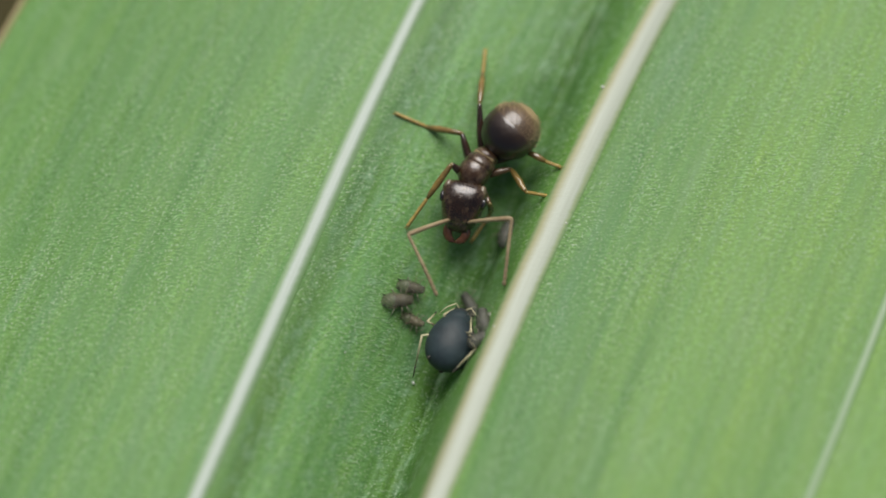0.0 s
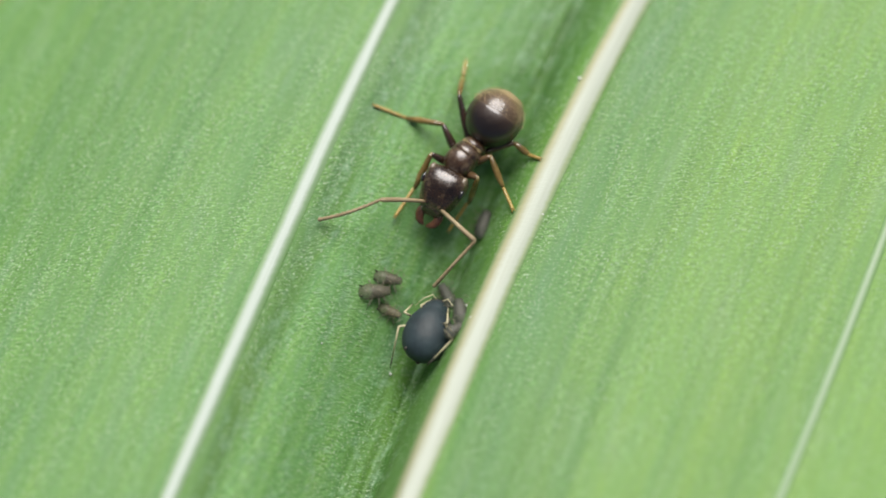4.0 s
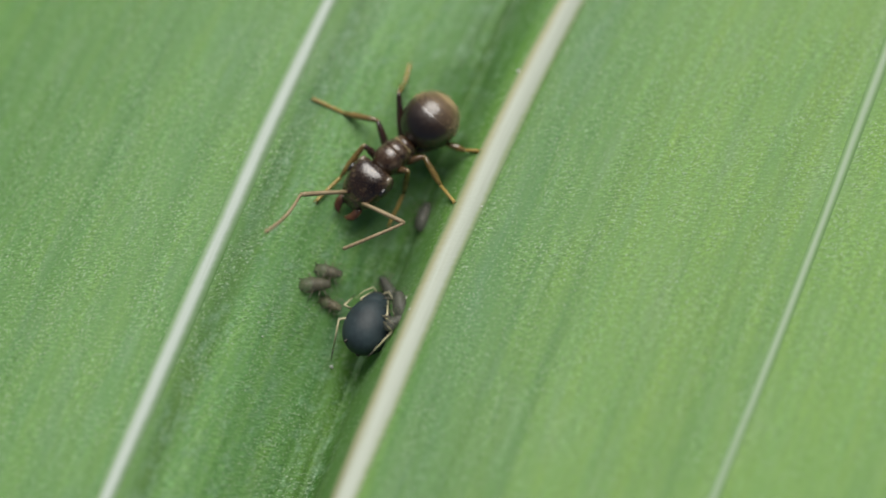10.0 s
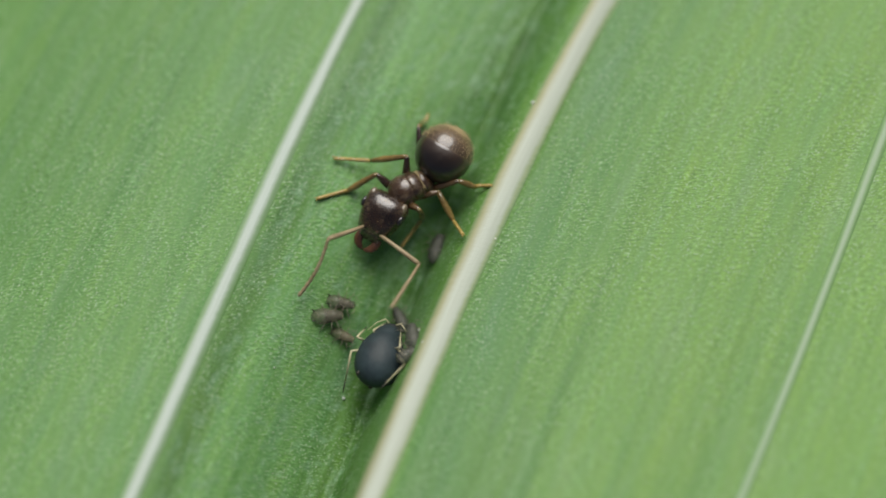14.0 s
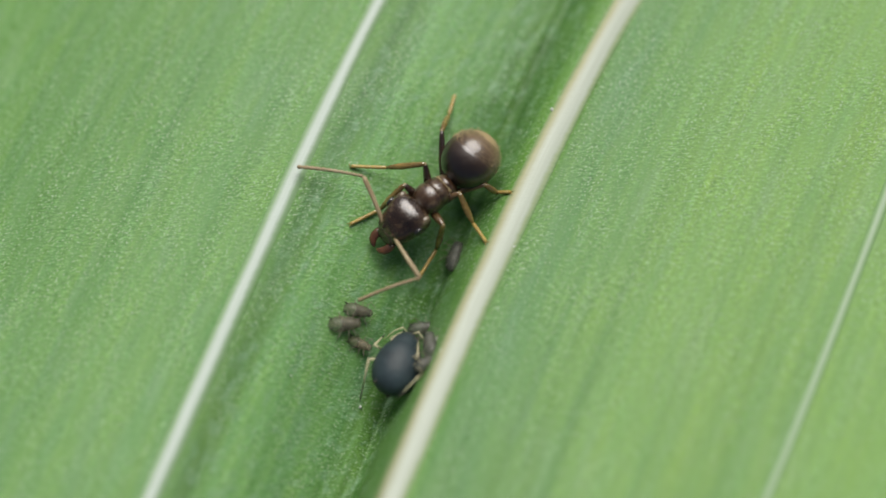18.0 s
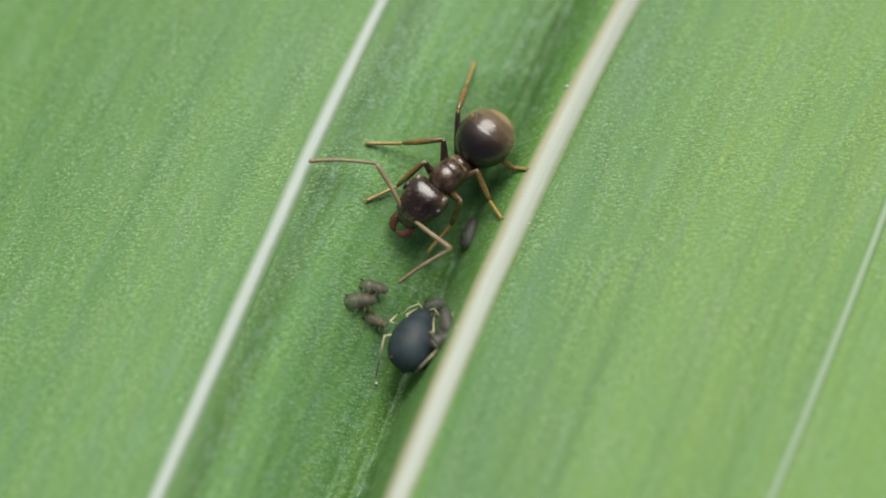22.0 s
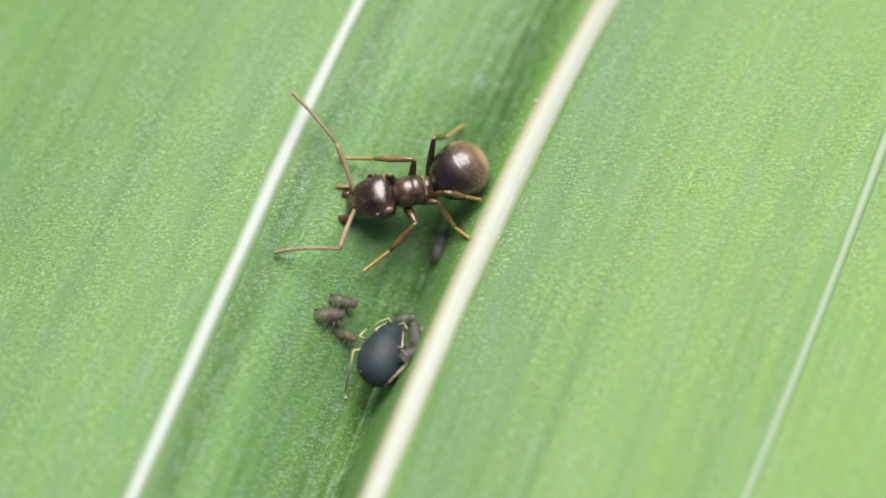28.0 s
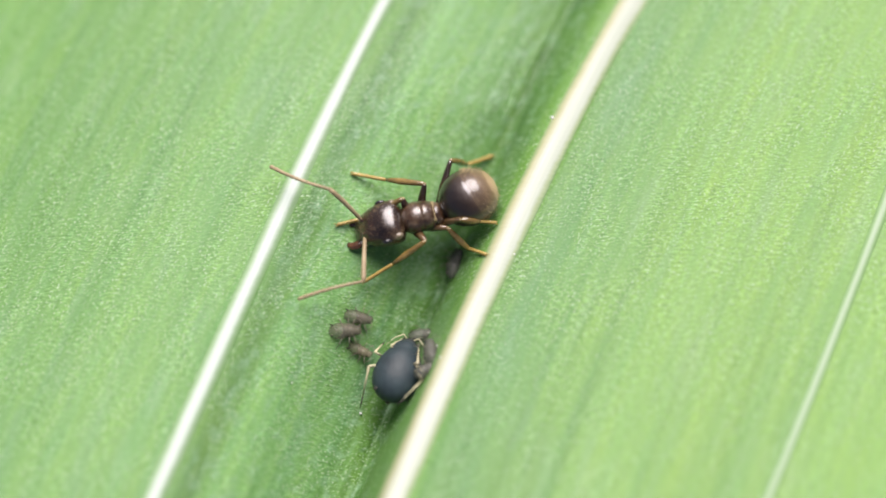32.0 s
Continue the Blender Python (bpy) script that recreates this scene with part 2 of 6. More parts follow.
def gaster_material():
    n = Nodes("gaster_shell")
    at = n.coords()
    split = n.tree.nodes.new("ShaderNodeSeparateXYZ")
    n.link(at, split.inputs[0])
    along = n.math("MULTIPLY", split.outputs[0], -1.0 / (1.55 * MM))
    patch = n.noise(at, 2500.0, 3.0)
    along = n.math("ADD", along, n.math("MULTIPLY_ADD", patch, 0.05, -0.025))
    # four plates, each darker at its root, with a thin pale hind rim
    n.link(n.ramp(along, [(0.08, (0.006, 0.003, 0.0015)), (0.34, (0.014, 0.0075, 0.004)), (0.52, (0.036, 0.020, 0.010)), (0.572, (0.050, 0.029, 0.014)), (0.582, (0.11, 0.070, 0.035)), (0.60, (0.062, 0.037, 0.017)),
                          (0.765, (0.110, 0.070, 0.034)), (0.785, (0.17, 0.112, 0.055)), (0.81, (0.120, 0.078, 0.038)), (0.89, (0.18, 0.120, 0.058)), (0.92, (0.34, 0.24, 0.125)), (1.0, (0.50, 0.37, 0.19))]),
           n.shader.inputs["Base Color"])
    grain = n.noise(n.stretched(at, 1.0, 3.0, 3.0), 16000.0, 2.0)
    n.link(n.math("MULTIPLY_ADD", grain, 0.16, 0.38), n.shader.inputs["Roughness"])
    n.bump(n.math("MULTIPLY_ADD", n.noise(at, 3000.0, 2.0), 6.0, grain), 0.5, 0.00001)
    n.set(Specular_IOR_Level=0.35, Coat_Weight=0.9, Coat_IOR=1.65, Coat_Roughness=0.19, Sheen_Weight=0.03, Sheen_Roughness=0.3, Sheen_Tint=(0.95, 0.80, 0.50, 1.0))
    return n.material


def soil_material():
    n = Nodes("soil")
    at = n.coords()
    a = n.noise(at, 60.0, 6.0)
    n.link(n.ramp(a, [(0.3, (0.022, 0.018, 0.005)), (0.7, (0.080, 0.068, 0.018))]), n.shader.inputs["Base Color"])
    n.bump(a, 0.6, 0.004)
    n.set(Roughness=0.95)
    return n.material



LEAF = leaf_material()
RIB_WHITE = vein_material("rib_white", (0.505, 0.548, 0.450), (0.39, 0.39, 0.23), (0.36, 0.43, 0.25), (0.45, 0.74))
RIB_PALE = vein_material("rib_pale", (0.485, 0.555, 0.48), (0.27, 0.39, 0.22), (0.24, 0.35, 0.20), (0.41, 0.61))
RIB_FAINT = vein_material("rib_faint", (0.32, 0.43, 0.275), (0.21, 0.345, 0.145), (0.21, 0.345, 0.145), (0.42, 0.58))
MARGIN = vein_material("leaf_margin", (0.48, 0.40, 0.22), (0.30, 0.23, 0.09), (0.30, 0.30, 0.12), (0.35, 0.65))
SOIL = soil_material()
THORAX = chitin("thorax_shell", (0.012, 0.006, 0.003), (0.070, 0.036, 0.017), 0.30, lift=0.35, relief=1.0, bloom=(0.20, 0.140, 0.080), sheen=0.05, blur=0.20)
HEAD = chitin("head_shell", (0.007, 0.0035, 0.0018), (0.040, 0.020, 0.009), 0.26, lift=0.35, relief=1.0, bloom=(0.15, 0.105, 0.060), sheen=0.05, blur=0.20)
PALE_SHELL = chitin("downy_sheen_shell", (0.030, 0.019, 0.010), (0.14, 0.105, 0.060), 0.42, lift=0.5, relief=1.0, bloom=(0.26, 0.21, 0.13), sheen=0.15, blur=0.30)
GASTER = gaster_material()
FEMUR = chitin("femur_shell", (0.006, 0.004, 0.003), (0.034, 0.015, 0.006), 0.30)
# lighter copy of the femur shell, with the lit side's light in its colour
FEMUR_LIT = chitin("lit_femur_shell", (0.032, 0.017, 0.007), (0.115, 0.066, 0.026), 0.30)
AMBER = chitin("amber_shell", (0.062, 0.038, 0.0095), (0.25, 0.162, 0.042), 0.26, gloss=1.0)
YELLOW = chitin("yellow_shell", (0.25, 0.155, 0.034), (0.44, 0.315, 0.090), 0.36, gloss=0.4)
ANTENNA = chitin("antenna_shell", (0.21, 0.150, 0.080), (0.37, 0.287, 0.168), 0.45, gloss=0.0, sheen=0.25)
JAW = chitin("jaw_shell", (0.030, 0.012, 0.005), (0.12, 0.048, 0.018), 0.24)
EYE = chitin("eye_shell", (0.008, 0.007, 0.008), (0.02, 0.018, 0.02), 0.22)
PALE_JOINT = chitin("pale_joint", (0.17, 0.125, 0.055), (0.34, 0.27, 0.14), 0.45, gloss=0.0)
HAIR = chitin("golden_hair", (0.30, 0.21, 0.10), (0.48, 0.36, 0.20), 0.5, gloss=0.0)
APHID = chitin("aphid_skin", (0.018, 0.026, 0.031), (0.038, 0.060, 0.066), 0.52, 7000.0, gloss=0.0, relief=0.5, shine=0.34)
APHID_HEAD = chitin("aphid_head_skin", (0.014, 0.014, 0.017), (0.035, 0.036, 0.038), 0.5, 7000.0, gloss=0.1)
NYMPH_GREY = chitin("nymph_grey", (0.050, 0.054, 0.044), (0.140, 0.142, 0.108), 0.5, 7000.0, gloss=0.1, solid=0.58)
NYMPH_RUSSET = chitin("nymph_russet", (0.075, 0.072, 0.048), (0.18, 0.165, 0.112), 0.5, 7000.0, gloss=0.1, solid=0.52, bloom=(0.175, 0.125, 0.080))
NYMPH_PALE = chitin("nymph_pale", (0.12, 0.108, 0.064), (0.27, 0.235, 0.145), 0.5, 7000.0, gloss=0.1, solid=0.5)
STRAW = chitin("straw_leg", (0.46, 0.42, 0.24), (0.66, 0.60, 0.38), 0.45, gloss=0.0)
SOOT = chitin("soot_leg", (0.02, 0.018, 0.015), (0.05, 0.045, 0.035), 0.45, gloss=0.0)
GREY_LEG = chitin("grey_leg", (0.11, 0.10, 0.075), (0.24, 0.21, 0.15), 0.45, gloss=0.0)
SPECK = chitin("pale_speck", (0.55, 0.56, 0.50), (0.80, 0.80, 0.74), 0.4, gloss=0.0)


# ---- mesh helpers ----
def part(name, bm, material, parent, label="", at=None):
    """Links bm, drawn in millimetres, as one mesh object under its thing or part."""
    bmesh.ops.recalc_face_normals(bm, faces=bm.faces)
    data = bpy.data.meshes.new(name)
    for v in bm.verts:
        v.co *= MM
    for f in bm.faces:
        f.smooth = True
    bm.to_mesh(data)
    bm.free()
    data.materials.append(material)
    ob = new(name, data)
    ob.parent = parent
    if at is not None:
        ob.matrix_basis = at
    return tagged(ob, label)


def loft(rings, n=20, power=2.0):
    """A closed skin through upright rings (x, y, z, half-width, half-height) along x."""
    bm = bmesh.new()
    rows = []
    for x, y, z, w, h in rings:
        row = []
        for i in range(n):
            a = 2 * math.pi * i / n
            c, s = math.cos(a), math.sin(a)
            row.append(bm.verts.new((x, y + w * math.copysign(abs(c) ** (2 / power), c), z + h * math.copysign(abs(s) ** (2 / power), s))))
        rows.append(row)
    for a, b in zip(rows, rows[1:]):
        for i in range(n):
            bm.faces.new((a[i], a[(i + 1) % n], b[(i + 1) % n], b[i]))
    bm.faces.new(rows[0])
    bm.faces.new(rows[-1])
    return bm


def tube(points, radii, n=8, flat=1.0, bm=None):
    """A closed skin round a bent line of points."""
    bm = bm or bmesh.new()
    pts = [Vector(p) for p in points]
    rows = []
    for i, p in enumerate(pts):
        d = (pts[min(i + 1, len(pts) - 1)] - pts[max(i - 1, 0)]).normalized()
        side = d.cross(Vector((0, 0, 1)))
        side = side.normalized() if side.length > 1e-4 else Vector((0, 1, 0))
        up = side.cross(d)
        r = radii[i]
        rows.append([bm.verts.new(p + side * r * math.cos(2 * math.pi * k / n) + up * r * flat * math.sin(2 * math.pi * k / n)) for k in range(n)])
    for a, b in zip(rows, rows[1:]):
        for k in range(n):
            bm.faces.new((a[k], a[(k + 1) % n], b[(k + 1) % n], b[k]))
    bm.faces.new(rows[0])
    bm.faces.new(rows[-1])
    return bm


def egg(length, width, height, at=(0, 0, 0), blunt=0.0, n=20, steps=12):
    """An egg along x, its thick end at -x when blunt is positive."""
    rings = []
    for i in range(steps + 1):
        a = math.pi * i / steps
        x = -math.cos(a)
        r = max(math.sin(a), 0.03) * (1.0 - blunt * x)
        rings.append((at[0] + x * length / 2, at[1], at[2], r * width / 2, r * height / 2))
    return loft(rings, n)


# ---- the leaf ----
def flow(y):
    """How far the veins have swung aside, in chart units, y millimetres along the leaf."""
    h = np.clip(y * SCALE, -700, 700)
    over = y * SCALE - h
    return 0.4143 * h + 6.335e-5 * h * h + over * (0.4143 + 2 * 6.335e-5 * h)


def ease(a, b, x):
    t = np.clip((x - a) / (b - a), 0, 1)
    return t * t * (3 - 2 * t)


def profile(u, y=0.0):
    """Height of the blade across the leaf: flat flanks, a trough between the two ribs."""
    z = np.where(u < 545, -1.3 * (np.clip(520 - u, 0, None) / 715) ** 2, 0.0)
    trough = -0.22 * ease(556, 640, u) - 1.40 * ease(604, 870, u) + 1.62 * ease(853, 939, u)
    z = np.where((u >= 545) & (u < 940), trough * np.clip(1.0 - 0.12 * y, 0.40, 1.30), z)
    z = z - 0.11 * np.exp(-((u - 863) / 17.0) ** 2)
    r = np.clip(u - 985, 0, None)
    z = np.where(u >= 985, -0.04 * np.exp(-((r - 60) / 45.0) ** 2) * ease(0, 40, r) - 0.3 * (r / 1500) ** 2, z)
    # the blade swells up to each rib
    return z + 0.13 * np.exp(-((u - 957) / 34.0) ** 2) + 0.06 * np.exp(-((u - 537) / 25.0) ** 2)


def droop(y):
    """The leaf arches down to the soil at both ends."""
    return -0.0235 * np.clip(np.abs(y) - 18.0, 0, None) ** 2


def taper(y):
    """Share of the full width that is left y millimetres along."""
    return 1.0 - 0.93 * (np.clip(np.abs(y) - 22.0, 0, None) / 49.0) ** 2


MIDDLE = 960.0


def raised(u, xs, ys, zs):
    """The far flank of the blade climbs away from the thick vein."""
    up = 1.1 * (1.0 - np.exp(-np.clip(u - 1000.0, 0, None) / 600.0))
    return xs + up * (1.2 - xs) / 75.0, ys - up * (27.2 + ys) / 75.0, zs + up


def ribs_apart(u):
    """Nought on the veins, one on the open blade."""
    return 1.0 - np.exp(-((u - 537) / 32.0) ** 2) - np.exp(-((u - 957) / 42.0) ** 2) - np.exp(-((u - 1604) / 22.0) ** 2)



def chart(u, y):
    """World x (mm) of chart unit u at y."""
    return ((u - MIDDLE) * taper(y) + MIDDLE + flow(y) - 784.0) / SCALE


def ground_height(x, y):
    u = x * SCALE + 784.0 - float(flow(y))
    return float(profile(np.array(u), y))


EDGE_A, EDGE_B = -237.0, 2560.0
ALONG = np.concatenate([np.linspace(-70, -14, 40), np.linspace(-13.4, 13.4, 150), np.linspace(14, 70, 40)])


def grid_mesh(name, xs, ys, zs, us, vs, material, parent, label=""):
    """A sheet from 2D arrays of places (mm) with its chart coordinates as UVs."""
    rows, cols = xs.shape
    verts = np.stack([xs, ys, zs], -1).reshape(-1, 3) * MM
    k = np.arange(rows * cols).reshape(rows, cols)
    faces = np.stack([k[:-1, :-1], k[:-1, 1:], k[1:, 1:], k[1:, :-1]], -1).reshape(-1, 4)
    data = bpy.data.meshes.new(name)
    data.from_pydata(verts.tolist(), [], faces.tolist())
    uv = data.uv_layers.new(name="chart")
    pair = np.stack([us, vs], -1).reshape(-1, 2)
    uv.data.foreach_set("uv", pair[faces.reshape(-1)].astype(np.float32).reshape(-1))
    data.polygons.foreach_set("use_smooth", np.ones(len(faces), bool))
    data.materials.append(material)
    ob = new(name, data)
    ob.parent = parent
    return tagged(ob, label)


def build_leaf():
    leaf = tagged(new("leaf"), "long green strap leaf with raised pale parallel veins", "leaf", kind="structure")
    us = np.concatenate([np.linspace(EDGE_A, 480, 110), np.linspace(486, 1010, 150), np.linspace(1018, 1800, 110), np.linspace(1810, EDGE_B, 40)])
    rng = np.random.default_rng(7)
    uu, yy = np.meshgrid(us, ALONG)
    zz = profile(uu, yy) + droop(yy)
    # fine lengthwise corrugation of the blade
    open_blade = np.clip(ribs_apart(uu), 0, 1)
    for wave, size in ((120, 0.004), (66, 0.003), (34, 0.002), (19, 0.0015)):
        for _ in range(3):
            w = wave * rng.uniform(0.8, 1.25)
            zz = zz + open_blade * size * 0.6 * np.sin(2 * np.pi * uu / w + rng.uniform(0, 6.28) + 1.6 * np.sin(yy / rng.uniform(3, 7) + rng.uniform(0, 6.28)))
    # broken, wandering creases along the trough
    for at, deep, wide, wander in ((868, 0.10, 9, 4), (854, 0.06, 6, 5), (878, 0.04, 5, 5), (838, 0.05, 6, 6), (800, 0.035, 9, 7), (756, 0.02, 8, 7), (690, 0.015, 9, 8), (612, 0.012, 12, 6)):
        a, c, d = rng.uniform(0, 6.28, 3)
        centre = at + wander * (0.8 * np.sin(yy / 4.1 + a) + 0.3 * np.sin(yy / 1.5 + c))
        share = np.clip(0.45 + 0.5 * np.sin(yy / 2.3 + d) + 0.45 * np.sin(yy / 0.9 + a + c), 0.0, 1.3)
        share = share * (1.0 - 0.55 * ease(0.0, 6.0, yy))
        zz = zz - deep * share * np.exp(-((uu - centre) / wide) ** 2)
    zz = zz + 0.015 * open_blade * np.sin(yy / 3.1 + uu / 260.0) * np.sin(uu / 170.0 + 1.0)
    # turn the sheet under at its rim so that the blade has thickness
    top = [*raised(uu, chart(uu, yy), yy, zz), uu / SCALE, yy]
    under = [a[:, ::-1] for a in top]
    under[2] = under[2] - 0.35
    both = [np.concatenate([a, b, a[:, :1]], axis=1) for a, b in zip(top, under)]
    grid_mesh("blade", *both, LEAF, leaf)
    return leaf


def build_rib(name, line, half, height, material, parent, label, sway):
    """A raised rib, rounded on top, running the length of the leaf."""
    centre = line[-1]
    rng = np.random.default_rng(int(abs(centre)))
    s = np.linspace(-1, 1, 15)
    wide = half * (1 + sway * np.sin(ALONG / 2.7 + rng.uniform(0, 6)) + sway * 0.7 * np.sin(ALONG / 1.1 + rng.uniform(0, 6)))
    drift = np.polyval(line, np.clip(ALONG, -7.5, 7.5)) - centre + 1.0 * np.sin(ALONG / 1.9 + rng.uniform(0, 6))
    ss, yy = np.meshgrid(s, ALONG)
    uu = centre + drift[:, None] + ss * wide[:, None]
    zz = profile(uu, yy) + droop(yy) - 0.02 + (height + 0.02) * (1 - ss * ss)
    flat = 0.5 + 0.5 * ss
    xs, ys, zs = [np.concatenate([a, a[:, :1]], axis=1) for a in raised(uu, chart(uu, yy), yy, zz)]
    us, vs = [np.concatenate([a, a[:, :1]], axis=1) for a in (flat, yy)]
    zs[:, -1] -= 0.02
    return grid_mesh(name, xs, ys, zs, us, vs, material, parent, label)


leaf = build_leaf()
build_rib("vein", (0.0088, -0.129, -0.95, 537.0), 23.0, 0.05, RIB_PALE, leaf, "pale greenish-white vein", 0.05)
build_rib("vein", (0.0244, 0.062, 1.10, 956.5), 33.0, 0.055, RIB_WHITE, leaf, "thick ivory vein with a tan edge", 0.04)
build_rib("vein", (-0.40, -0.30, 1604.0), 14.0, 0.05, RIB_FAINT, leaf, "thin faint pale vein", 0.05)
build_rib("margin", (EDGE_A + 6.0,), 9.0, 0.10, MARGIN, leaf, "dry brown leaf margin", 0.12)

# ---- soil far beneath the leaf ----
bm = bmesh.new()
bmesh.ops.create_grid(bm, x_segments=80, y_segments=80, size=0.5)
for v in bm.verts:
    far = max(abs(v.co.x), abs(v.co.y))
    v.co.z = -0.0640 + (0.0015 * noise.noise(v.co * 40) if 0.09 < far < 0.45 else 0.0)
    if far > 0.49:
        v.co.x *= 4000
        v.co.y *= 4000
data = bpy.data.meshes.new("ground")
bm.to_mesh(data)
bm.free()
data.materials.append(SOIL)
tagged(new("ground", data), "dark mossy garden soil far below the leaf", "ground", kind="structure")

# ---- the ant ----
moving = {}


def build_leg(ant, side, which, lengths):
    """Femur with tibia and tarsus under it; each lies along +x from its joint."""
    femur_l, tibia_l, tarsus_l = lengths
    key = which + "_" + side
    thick = {"fore": 0.116, "middle": 0.110, "hind": 0.100}[which]
    f = [(0, 0.040), (0.06, 0.065), (0.2, 0.85 * thick), (0.45, thick), (0.75, 0.8 * thick), (0.95, 0.065), (1.0, 0.045)]
    # side b takes the lighter shell: its light is put into the colour
    femur = part("femur", tube([(femur_l * a, 0, 0.03 * math.sin(math.pi * a)) for a, r in f], [r for a, r in f], 10), FEMUR if side == "a" else FEMUR_LIT, ant, "dark brown thigh segment" if side == "a" else "thigh segment in a lighter amber brown for the lit side")
    part("trochanter", egg(0.12, 0.10, 0.10, (0.03, 0, 0), n=10, steps=7), PALE_JOINT, femur, "pale leg joint")
    part("knee", egg(0.09, 0.095, 0.095, (femur_l - 0.005, 0, 0), n=10, steps=7), PALE_JOINT, femur, "pale knee joint")
    t = [(0, 0.045), (0.06, 0.066), (0.3, 0.080), (0.6, 0.092), (0.9, 0.064), (1.0, 0.042)]
    tibia = part("tibia", tube([(tibia_l * a, 0, 0.02 * math.sin(math.pi * a)) for a, r in t], [r for a, r in t], 9), AMBER, femur, "amber brown shin segment")
    joints = [0.0, 0.46, 0.62, 0.75, 0.86, 1.0]
    pts, radii = [], []
    for a, b in zip(joints, joints[1:]):
        for q, r in ((0.0, 0.041), (0.15, 0.047), (0.8, 0.051), (0.97, 0.043)):
            pts.append((tarsus_l * (a + (b - a) * q), 0, 0))
            radii.append(r)
    bm = tube(pts, radii, 8)
    for s in (-1, 1):
        tube([(tarsus_l * 0.97, 0, 0), (tarsus_l + 0.05, 0.035 * s, 0.005), (tarsus_l + 0.08, 0.05 * s, -0.02)], [0.016, 0.012, 0.005], 5, bm=bm)
    tarsus = part("tarsus", bm, YELLOW, femur, "yellowish jointed foot with claws")
    moving["femur_" + key], moving["tibia_" + key], moving["tarsus_" + key] = femur, tibia, tarsus


def build_ant():
    ant = tagged(new("ant"), "dark brown glossy ant with amber legs standing on the leaf", "ant")
    moving["ant"] = ant
    part("pronotum", loft([(0.59, 0, 0.700, 0.090, 0.085), (0.56, 0, 0.710, 0.202, 0.159), (0.49, 0, 0.730, 0.314, 0.244), (0.37, 0, 0.760, 0.392, 0.318), (0.21, 0, 0.770, 0.416, 0.360),
                           (0.06, 0, 0.765, 0.404, 0.360), (0.00, 0, 0.760, 0.370, 0.341)], 28), THORAX, ant)
    part("mesonotum", loft([(0.06, 0, 0.750, 0.360, 0.329), (0.02, 0, 0.765, 0.399, 0.360), (-0.08, 0, 0.765, 0.392, 0.354), (-0.18, 0, 0.750, 0.378, 0.336), (-0.26, 0, 0.730, 0.351, 0.305),
                            (-0.29, 0, 0.710, 0.280, 0.269)], 28), THORAX, ant)
    part("propodeum", loft([(-0.24, 0, 0.690, 0.200, 0.250), (-0.28, 0, 0.700, 0.290, 0.290), (-0.36, 0, 0.700, 0.330, 0.305), (-0.47, 0, 0.660, 0.315, 0.281), (-0.55, 0, 0.600, 0.250, 0.219),
                            (-0.59, 0, 0.550, 0.130, 0.122)], 28), THORAX, ant)
    for k in range(2):
        part("suture", tube([(-0.235 - 0.05 * k - 0.03 * q * q, 0.30 * q, 0.705 + 0.300 * math.sqrt(1 - (0.80 * q) ** 2) - 0.012 * k) for q in (-0.95, -0.7, -0.4, 0, 0.4, 0.7, 0.95)],
                            [0.022, 0.026, 0.012, 0.008, 0.012, 0.026, 0.022], 6), PALE_JOINT, ant, "pale joint line")
    part("petiole", loft([(-0.50, 0, 0.53, 0.05, 0.05), (-0.55, 0, 0.56, 0.10, 0.11), (-0.585, 0, 0.62, 0.18, 0.21), (-0.615, 0, 0.63, 0.18, 0.21), (-0.65, 0, 0.58, 0.08, 0.09),
                          (-0.70, 0, 0.57, 0.05, 0.05)], 14), THORAX, ant)
    for s in (-1, 1):
        part("spiracle", egg(0.07, 0.03, 0.05, (-0.40, 0.245 * s, 0.74)), PALE_JOINT, ant, "pale breathing pore")
        part("collar", tube([(0.06, 0.27 * s, 0.88), (0.0, 0.285 * s, 0.84), (-0.03, 0.29 * s, 0.77)], [0.012, 0.022, 0.012], 6), PALE_JOINT, ant, "pale joint skin")
    # the gaster: four overlapping plates, pivoting at the waist
    gaster = part("gaster", egg(1.16, 1.18, 0.98, (-0.78, 0, 0.12)), GASTER, ant, "round dark brown abdomen, lighter to the rear")
    moving["gaster"] = gaster
    ends = (-0.01, -0.90, -1.20, -1.40, -1.555)
    for a, b in zip(ends, ends[1:]):
        # each plate is tucked a little way under the one before
        steps = [(a + 0.012, 0.97), (a - 0.001, 1.0), (a - 0.004, 1.0)] + [(a + (b - a) * i / 10, 1.0) for i in range(1, 11)] + [(b - 0.0008, 0.999), (b + 0.03, 0.96)]
        rings = []
        for x, tuck in steps:
            q = (x + 0.78) / 0.78
            r = math.sqrt(max(1 - q * q, 0.004)) * tuck
            rings.append((x, 0, 0.12, 0.738 * r, 0.63 * r))
        part("tergite", loft(rings, 36), GASTER, gaster)
    # the head with its eyes, clypeus and jaws, pivoting at the neck
    head = part("head", loft([(-0.01, 0, 0.0, 0.22, 0.14), (0.01, 0, 0.01, 0.40, 0.23), (0.07, 0, 0.03, 0.525, 0.31), (0.20, 0, 0.05, 0.585, 0.38), (0.42, 0, 0.06, 0.590, 0.40),
                              (0.66, 0, 0.05, 0.540, 0.385), (0.88, 0, 0.02, 0.480, 0.335), (1.05, 0, -0.02, 0.425, 0.265), (1.15, 0, -0.05, 0.34, 0.19), (1.22, 0, -0.08, 0.20, 0.10)], 36, 2.4),
                HEAD, ant, "glossy dark brown head")
    moving["head"] = head
